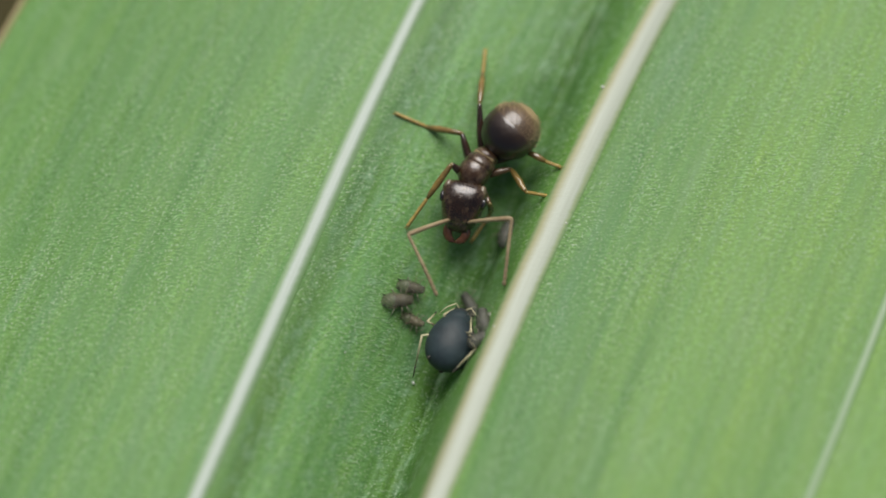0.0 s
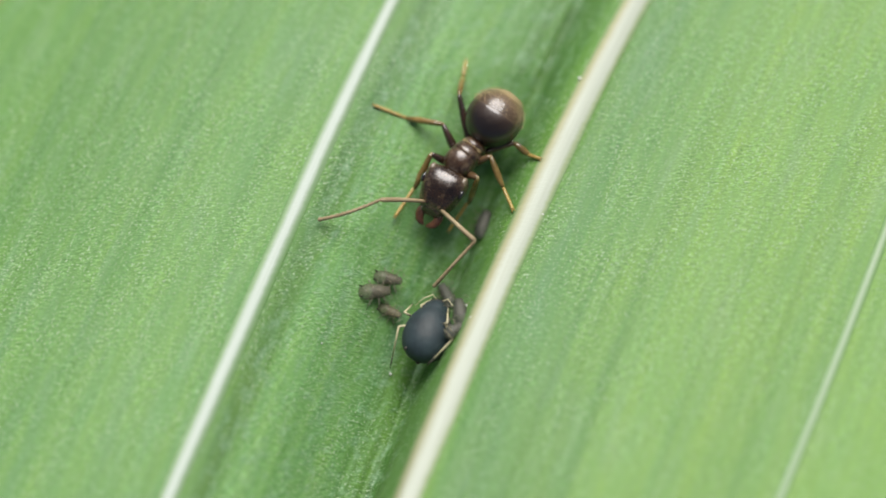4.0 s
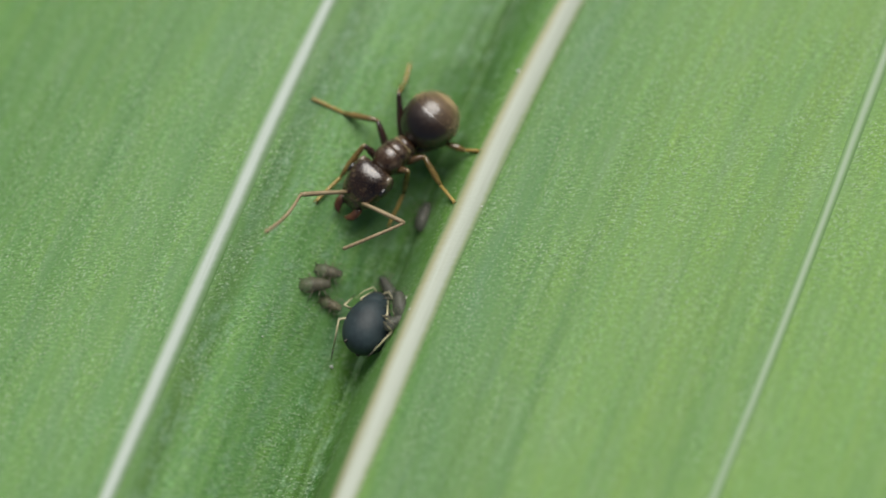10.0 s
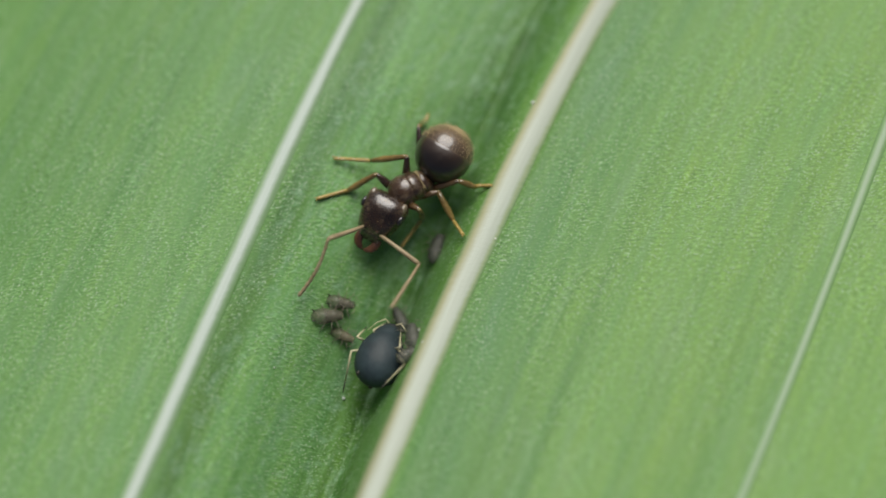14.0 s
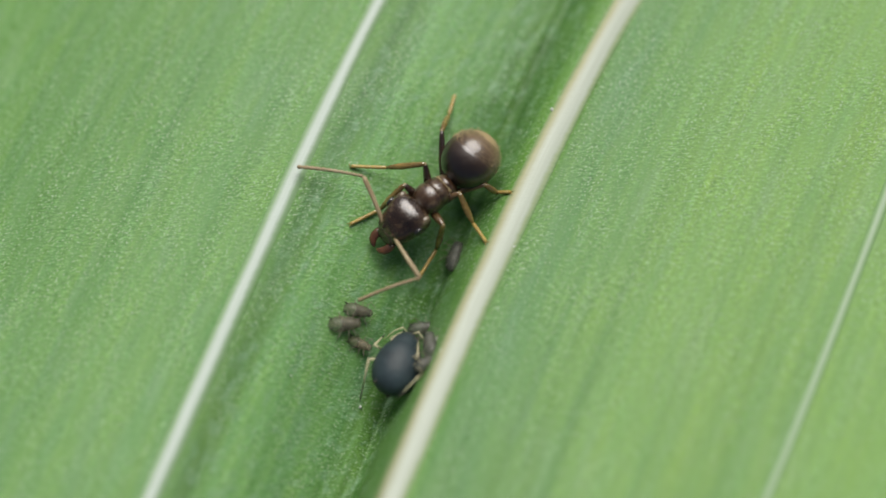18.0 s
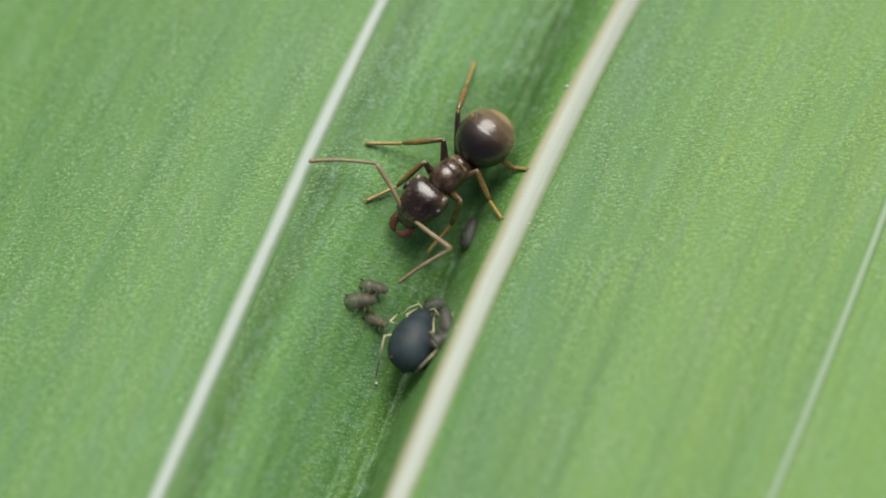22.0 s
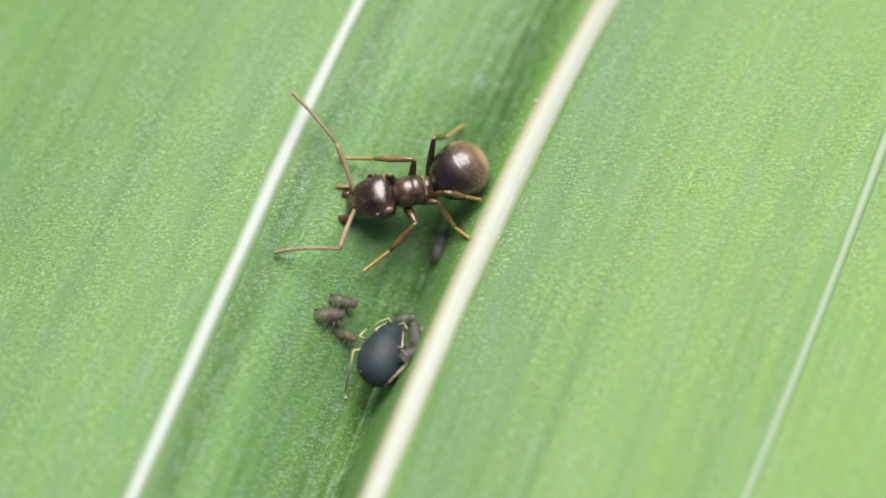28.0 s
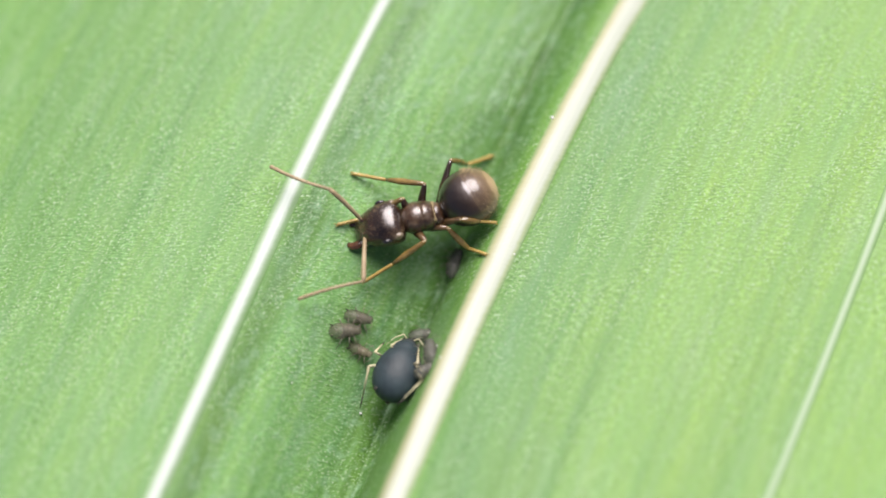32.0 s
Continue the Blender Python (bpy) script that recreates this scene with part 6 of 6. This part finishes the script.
    walk(moving["tarsus_middle_b"], [
        (0, place(0.989, -0.791, 0.219, -3, 32.4, -15.5)), (1, place(0.881, -0.822, 0.196, -10.8, 27.9, -30.9)),
        (2, place(0.824, -0.85, 0.053, -13.4, 65.3, -34.3)), (3, place(0.784, -0.849, 0.094, -15.7, 37, -37.2)),
        (3.5, place(0.716, -0.768, -0.374, -26.9, 1.4, -68.9)), (5.5, place(0.691, -0.742, -0.42, -27.6, 7, -78.5)),
        (6, place(0.773, -0.735, -0.436, -26.4, 6.8, -68)), (7, place(0.768, -0.7, -0.491, -25.4, 9.3, -60.8)),
        (8, place(0.786, -0.722, -0.457, -26.7, 11.3, -68.3)), (9, place(0.693, -0.72, -0.458, -28.7, 16.1, -76.7)),
        (10, place(0.888, -0.687, -0.491, -27.3, -7, -59.4)), (11, place(0.913, -0.632, -0.553, -27.3, 8.6, -56.6)),
        (12, place(1.312, -0.606, -0.22, -28.2, -26.9, -51.2)), (13, place(1.055, -0.709, -0.346, -22.9, -21.1, -64)),
        (13.5, place(1.025, -0.621, -0.507, -25.9, -17.1, -54.8)), (15.5, place(0.472, -0.739, -0.328, -19.4, -11.9, -80.6)),
        (16, place(0.494, -0.763, -0.29, -20.9, -18.5, -74.6)), (17, place(0.475, -0.724, -0.362, -20.1, -5.4, -78.6)),
        (18, place(0.604, -0.647, -0.54, -20.6, 1.8, -63.3)), (19, place(0.559, -0.622, -0.554, -20.6, 2.7, -62.9)),
        (20, place(0.46, -0.621, -0.512, -20.6, -0.6, -64.2)), (21, place(0.579, -0.74, -0.393, -18.1, -17.8, -79.5)),
        (22, place(0.568, -0.677, -0.49, -20.2, -9.3, -70.6)), (23, place(0.652, -0.757, -0.385, -18.6, -14.4, -78.4)),
        (24, place(0.639, -0.59, -0.609, -22.2, -6.5, -58.9)), (24.5, place(0.639, -0.533, -0.659, -22.4, 0, -54.4)),
        (26.5, place(0.7, -0.635, -0.571, -22.5, 0.5, -68.6)), (27, place(0.674, -0.249, -0.814, -15.6, 16.5, -24.4)),
        (28, place(0.987, -0.35, -0.677, -16, -7.9, -30.6)), (29, place(0.602, -0.309, -0.783, -15.4, 18.4, -23.7)),
        (30, place(0.777, -0.35, -0.78, -15.5, -1.9, -24.6)), (31, place(0.81, -0.259, -0.739, -15.6, -2.6, -23.6)),
        (32, place(1.062, -0.191, -0.69, -16, -9.9, -19.6)),
    ])
    walk(moving["femur_hind_a"], [
        (0, place(-0.4, -0.17, 0.42, 0, -26.9, -144.8)), (1, place(-0.4, -0.17, 0.42, -0.2, -26.7, -144.3)),
        (2, place(-0.4, -0.17, 0.42, 2.1, -26.7, -149.4)), (3, place(-0.4, -0.17, 0.42, -6.9, -26.8, -129.7)),
        (3.5, place(-0.4, -0.17, 0.42, -7.8, -26.3, -127.5)), (5.5, place(-0.4, -0.17, 0.42, -5.7, -26.9, -132.2)),
        (6, place(-0.4, -0.17, 0.42, -3.7, -27.1, -136.7)), (7, place(-0.4, -0.17, 0.42, -4.4, -27.1, -135.2)),
        (8, place(-0.4, -0.17, 0.42, -5.7, -26.8, -132.2)), (9, place(-0.4, -0.17, 0.42, -21.6, -69.1, -112.3)),
        (10, place(-0.4, -0.17, 0.42, -6.8, -32.6, -130.4)), (11, place(-0.4, -0.17, 0.42, -35, -69, -96.3)),
        (12, place(-0.4, -0.17, 0.42, -23.4, -45.4, -109.8)), (13, place(-0.4, -0.17, 0.42, -22.8, -42.2, -110.5)),
        (13.5, place(-0.4, -0.17, 0.42, -23.4, -26.2, -109.5)), (15.5, place(-0.4, -0.17, 0.42, -7.8, -26.7, -143.8)),
        (16, place(-0.4, -0.17, 0.42, -5.6, -26.7, -148.6)), (17, place(-0.4, -0.17, 0.42, -10.9, -26.4, -136.8)),
        (18, place(-0.4, -0.17, 0.42, -14.9, -26.4, -127.7)), (19, place(-0.4, -0.17, 0.42, -15, -26.4, -127.4)),
        (20, place(-0.4, -0.17, 0.42, -11.7, -26.8, -134.9)), (21, place(-0.4, -0.17, 0.42, -11.4, -26.6, -135.7)),
        (22, place(-0.4, -0.17, 0.42, -12.1, -26.8, -134)), (23, place(-0.4, -0.17, 0.42, -10.1, -26.8, -138.4)),
        (24, place(-0.4, -0.17, 0.42, -21.3, -36.1, -117.2)), (24.5, place(-0.4, -0.17, 0.42, -22.4, -30.3, -115.2)),
        (26.5, place(-0.4, -0.17, 0.42, -23.9, -53, -113)), (27, place(-0.4, -0.17, 0.42, -25.7, -47.2, -110.6)),
        (28, place(-0.4, -0.17, 0.42, -23, -47, -114.4)), (29, place(-0.4, -0.17, 0.42, -24.9, -46, -111.7)),
        (30, place(-0.4, -0.17, 0.42, -23.3, -49.8, -113.9)), (31, place(-0.4, -0.17, 0.42, -27.5, -49.3, -108.4)),
        (32, place(-0.4, -0.17, 0.42, -21, -24.9, -118.8)),
    ])
    walk(moving["tibia_hind_a"], [
        (0, place(1.359, 0, 0, -4.6, 44.9, -9.6)), (1, place(1.359, 0, 0, -11.3, 45.9, -19.1)),
        (2, place(1.359, 0, 0, -15.7, 44.3, -25.2)), (3, place(1.359, 0, 0, -10.2, 47.2, -17.6)),
        (3.5, place(1.359, 0, 0, -14.9, 68.9, -23)), (5.5, place(1.359, 0, 0, -11.6, 52.9, -19.3)),
        (6, place(1.359, 0, 0, -16.7, 71.6, -24.9)), (7, place(1.359, 0, 0, -20.4, 77.4, -28.8)),
        (8, place(1.359, 0, 0, -15.4, 74.9, -23.7)), (9, place(1.359, 0, 0, -142.3, 72, -152.4)),
        (10, place(1.359, 0, 0, -28.3, 85, -37.7)), (11, place(1.359, 0, 0, -145.2, 72.4, -155.3)),
        (12, place(1.359, 0, 0, 91.1, 80.5, 79.7)), (13, place(1.359, 0, 0, 51.3, 79.9, 39.4)),
        (13.5, place(1.359, 0, 0, 107, 77.9, 96.1)), (15.5, place(1.359, 0, 0, -4.5, 54.5, -19)),
        (16, place(1.359, 0, 0, -11.3, 61.3, -27.1)), (17, place(1.359, 0, 0, -3.8, 65.4, -18.7)),
        (18, place(1.359, 0, 0, 20.3, 70.2, 7.2)), (19, place(1.359, 0, 0, 7, 58.3, -7.4)),
        (20, place(1.359, 0, 0, 7, 55.1, -7.4)), (21, place(1.359, 0, 0, 8.5, 66.2, -5.7)),
        (22, place(1.359, 0, 0, 8.2, 51.8, -6)), (23, place(1.359, 0, 0, 9.2, 51.6, -4.8)),
        (24, place(1.359, 0, 0, 146.2, 77.4, 135.1)), (24.5, place(1.359, 0, 0, 134.6, 72.7, 123.2)),
        (26.5, place(1.359, 0, 0, 127.1, 78.2, 115.4)), (27, place(1.359, 0, 0, 172.7, 66.6, 162.8)),
        (28, place(1.359, 0, 0, 167.9, 66.2, 157.6)), (29, place(1.359, 0, 0, 178.4, 67.8, 169)),
        (30, place(1.359, 0, 0, 175.3, 65.1, 165.6)), (31, place(1.359, 0, 0, 154.7, 75.3, 143.8)),
        (32, place(1.359, 0, 0, 174.8, 86.6, 164)),
    ])
    walk(moving["tarsus_hind_a"], [
        (0, place(2.07, -0.12, -0.719, -4.6, 44.9, -9.6)), (1, place(2.028, -0.231, -0.731, -11.3, 45.9, -19.1)),
        (2, place(2.018, -0.31, -0.711, -15.7, 44.3, -25.2)), (3, place(2.018, -0.209, -0.747, -10.2, 47.2, -17.6)),
        (3.5, place(1.697, -0.143, -0.949, -11.4, 28.3, -19.5)), (5.5, place(1.939, -0.203, -0.812, -11.3, 52.9, -19.3)),
        (6, place(1.65, -0.135, -0.966, -9.3, 33.4, -16.5)), (7, place(1.553, -0.107, -0.993, -9.1, 25.9, -16.1)),
        (8, place(1.602, -0.106, -0.983, -9.3, 27.9, -16.6)), (8.5, place(1.341, -0.126, -0.975, -23, 63.9, -34.7)),
        (9, place(1.08, -0.146, -0.968, -137, 72, -152.4)), (10, place(1.429, -0.054, -1.014, -5.9, 40.4, -15.3)),
        (11, place(1.08, -0.129, -0.97, -140.3, 72.4, -155.3)), (12, place(1.389, 0.165, -1.004, 95.9, 80.5, 79.7)),
        (13, place(1.497, 0.114, -1.002, 56.1, 79.9, 39.4)), (13.5, place(1.337, 0.21, -0.986, 4.5, 30.3, -16.9)),
        (15.5, place(1.917, -0.192, -0.829, 3.1, 54.5, -19)), (16, place(1.795, -0.223, -0.892, -0.4, 45.2, -23.6)),
        (17, place(1.761, -0.136, -0.925, 2.6, 44.1, -19.3)), (18, place(1.701, 0.043, -0.958, 10, 39, -8.2)),
        (19, place(1.89, -0.069, -0.866, 9.3, 53.1, -9.1)), (20, place(1.936, -0.075, -0.835, 10.7, 55.1, -7.4)),
        (21, place(1.768, -0.041, -0.931, 7.9, 41.1, -11.1)), (22, place(1.985, -0.066, -0.8, 11.6, 51.8, -6)),
        (23, place(1.989, -0.052, -0.798, 12.6, 51.6, -4.8)), (24, place(1.201, 0.157, -0.993, 6.3, 55.9, -12.6)),
        (24.5, place(1.193, 0.254, -0.972, 8.7, 38.3, -9.4)), (26.5, place(1.269, 0.189, -0.996, 128.6, 78.2, 115.4)),
        (27, place(0.973, 0.119, -0.934, -64.5, 87.1, -77.6)), (28, place(0.979, 0.156, -0.931, -3.8, 85.3, -16.8)),
        (29, place(0.982, 0.074, -0.943, -66.1, 81.8, -79.4)), (30, place(0.944, 0.107, -0.923, -89, 79, -102.6)),
        (31, place(1.15, 0.153, -0.984, 158.7, 75.3, 143.8)), (32, place(1.301, 0.017, -1.016, -23, 58, -37.8)),
    ])
    walk(moving["femur_hind_b"], [
        (0, place(-0.4, 0.17, 0.42, 0, -11.8, 138)), (1, place(-0.4, 0.17, 0.42, 0, -11.1, 137.8)),
        (2, place(-0.4, 0.17, 0.42, 1.3, -13.3, 132)), (3, place(-0.4, 0.17, 0.42, -3.7, -13.7, 152.9)),
        (3.5, place(-0.4, 0.17, 0.42, -0.2, -18.1, 140.4)), (5.5, place(-0.4, 0.17, 0.42, -3.2, -12, 151.8)),
        (6, place(-0.4, 0.17, 0.42, 1.5, -28.2, 138.4)), (7, place(-0.4, 0.17, 0.42, 1.7, -25.9, 137.8)),
        (8, place(-0.4, 0.17, 0.42, 0, -23.5, 141.9)), (9, place(-0.4, 0.17, 0.42, -1.2, -24.4, 144.9)),
        (10, place(-0.4, 0.17, 0.42, -2.5, -9.5, 149.2)), (11, place(-0.4, 0.17, 0.42, -3.2, -8.1, 153.7)),
        (12, place(-0.4, 0.17, 0.42, -4.5, -5.9, 164.3)), (13, place(-0.4, 0.17, 0.42, -3.5, -28.5, 161.1)),
        (13.5, place(-0.4, 0.17, 0.42, -3.1, -34.4, 160.3)), (15.5, place(-0.4, 0.17, 0.42, 3.7, -12.6, 143.8)),
        (16, place(-0.4, 0.17, 0.42, 4.6, -13.2, 139.8)), (17, place(-0.4, 0.17, 0.42, 2.7, -25.2, 145.4)),
        (18, place(-0.4, 0.17, 0.42, 2.6, -27.3, 145.7)), (19, place(-0.4, 0.17, 0.42, 1.5, -25.7, 148.2)),
        (20, place(-0.4, 0.17, 0.42, 1.1, -24.5, 149)), (21, place(-0.4, 0.17, 0.42, 1.7, -17.6, 147.3)),
        (22, place(-0.4, 0.17, 0.42, -0.1, -23.8, 152.5)), (23, place(-0.4, 0.17, 0.42, 0.5, -11.3, 150.3)),
        (24, place(-0.4, 0.17, 0.42, -1.2, -25.4, 155.7)), (24.5, place(-0.4, 0.17, 0.42, -3.5, -13.7, 162.8)),
        (26.5, place(-0.4, 0.17, 0.42, -3, -9.8, 160.4)), (27, place(-0.4, 0.17, 0.42, 9.8, -65.3, 141.8)),
        (28, place(-0.4, 0.17, 0.42, 10.1, -62.7, 141.5)), (29, place(-0.4, 0.17, 0.42, 17.6, -67.5, 133.2)),
        (30, place(-0.4, 0.17, 0.42, 16.5, -59.8, 134.4)), (31, place(-0.4, 0.17, 0.42, 7.6, -60.9, 144.6)),
        (32, place(-0.4, 0.17, 0.42, 2.6, -53.4, 150.6)),
    ])
    walk(moving["tibia_hind_b"], [
        (0, place(0.948, 0, 0, -8.2, 9.2, -44.6)), (1, place(0.948, 0, 0, -9.6, 10.7, -52.1)),
        (2, place(0.948, 0, 0, -13.8, 18.2, -69.1)), (3, place(0.948, 0, 0, -12.1, 26.8, -64.7)),
        (3.5, place(0.948, 0, 0, -9.5, 32.8, -59.4)), (5.5, place(0.948, 0, 0, -1.2, 19.9, -41)),
        (6, place(0.948, 0, 0, -6.2, 63.3, -47.9)), (7, place(0.948, 0, 0, -3.8, 56.5, -45.2)),
        (8, place(0.948, 0, 0, 0.5, 54, -40)), (9, place(0.948, 0, 0, -2.5, 58.3, -43.6)),
        (10, place(0.948, 0, 0, 4.8, 15.9, -32.3)), (11, place(0.948, 0, 0, 6.1, 8, -26.2)),
        (12, place(0.948, 0, 0, 7.2, 3.8, -14.7)), (13, place(0.948, 0, 0, 16.2, 64.6, -1.1)),
        (13.5, place(0.948, 0, 0, 14.6, 70.2, -2.7)), (15.5, place(0.948, 0, 0, -27.7, 8.5, -58.1)),
        (16, place(0.948, 0, 0, -29.1, 11.4, -66.4)), (17, place(0.948, 0, 0, -33.8, 49.1, -75.2)),
        (18, place(0.948, 0, 0, -9.9, 68.2, -47.7)), (19, place(0.948, 0, 0, -6.6, 62.6, -44)),
        (20, place(0.948, 0, 0, -18.2, 54.2, -57.6)), (21, place(0.948, 0, 0, -12.3, 28.3, -48.9)),
        (22, place(0.948, 0, 0, -17.3, 52.4, -56.5)), (23, place(0.948, 0, 0, -10.8, 6.3, -44.4)),
        (24, place(0.948, 0, 0, -3.9, 64, -33.9)), (24.5, place(0.948, 0, 0, 1.4, 9.4, -25.9)),
        (26.5, place(0.948, 0, 0, 2, 1.8, -20.2)), (26.75, place(0.948, 0, 0, 3.8, 49.1, -16.3)),
        (27, place(0.948, 0, 0, 150.8, 82.6, 132.2)), (28, place(0.948, 0, 0, 120.6, 79.8, 101.7)),
        (29, place(0.948, 0, 0, 179, 81, 160.8)), (30, place(0.948, 0, 0, 107.1, 86.7, 88.6)),
        (31, place(0.948, 0, 0, 112.9, 77, 94.5)), (32, place(0.948, 0, 0, 80.2, 70.2, 60.5)),
    ])
    walk(moving["tarsus_hind_b"], [
        (0, place(1.323, -0.369, -0.085, -8.2, -7.7, -42.1)), (1, place(1.27, -0.413, -0.099, -7, -14.6, -48.2)),
        (2, place(1.129, -0.473, -0.167, -3.4, -25.3, -58.8)), (3, place(1.148, -0.423, -0.237, -5.1, -24.4, -54.8)),
        (3.5, place(1.148, -0.338, -0.253, -9, -21.4, -44.6)), (5.5, place(1.292, -0.299, -0.165, -12, -23.4, -36.9)),
        (6, place(1.108, -0.177, -0.476, -15.7, -3.1, -21)), (7, place(1.155, -0.209, -0.444, -15.5, -5.9, -23.5)),
        (8, place(1.188, -0.201, -0.431, -15.6, -10.7, -23.2)), (9, place(1.151, -0.193, -0.453, -15.4, -11.3, -24.3)),
        (10, place(1.362, -0.262, -0.14, -13.5, -26, -30.1)), (11, place(1.393, -0.219, -0.07, -15.4, -25.6, -25.7)),
        (12, place(1.452, -0.133, -0.034, -19.5, -26.9, -16.3)), (13, place(1.177, -0.004, -0.481, -22.1, 4.6, -3.8)),
        (13.5, place(1.128, -0.009, -0.501, -22, 21.9, -3.7)), (15.5, place(1.193, -0.393, -0.069, -19.4, -27.7, -49.5)),
        (16, place(1.141, -0.44, -0.097, -16.5, -30.1, -55.4)), (17, place(1.028, -0.302, -0.36, -22.4, -18.9, -41.2)),
        (18, place(1.061, -0.124, -0.419, -28.7, -9.2, -15.8)), (19, place(1.096, -0.143, -0.397, -28.1, -10.9, -19.2)),
        (20, place(1.086, -0.217, -0.357, -25.6, -14.7, -30.8)), (21, place(1.201, -0.29, -0.207, -23.8, -20.9, -36.5)),
        (22, place(1.1, -0.229, -0.357, -25, -15.2, -32.6)), (23, place(1.279, -0.324, -0.051, -22.6, -23.8, -39.8)),
        (24, place(1.098, -0.101, -0.371, -29.1, -9, -17.1)), (24.5, place(1.322, -0.182, -0.069, -27.6, -14.1, -24.8)),
        (26.5, place(1.393, -0.163, -0.015, -29, -19.2, -19.9)), (26.75, place(1.148, -0.056, -0.272, -28.2, 38.5, -15.8)),
        (27, place(0.902, 0.051, -0.528, 117.8, 82.6, 132.2)), (28, place(0.929, 0.092, -0.524, 87.7, 79.8, 101.7)),
        (29, place(0.869, 0.028, -0.526, 146.1, 81, 160.8)), (30, place(0.949, 0.03, -0.532, 74.2, 86.7, 88.6)),
        (31, place(0.939, 0.119, -0.519, 80, 77, 94.5)), (32, place(1.037, 0.157, -0.501, 47.3, 70.2, 60.5)),
    ])


motions()
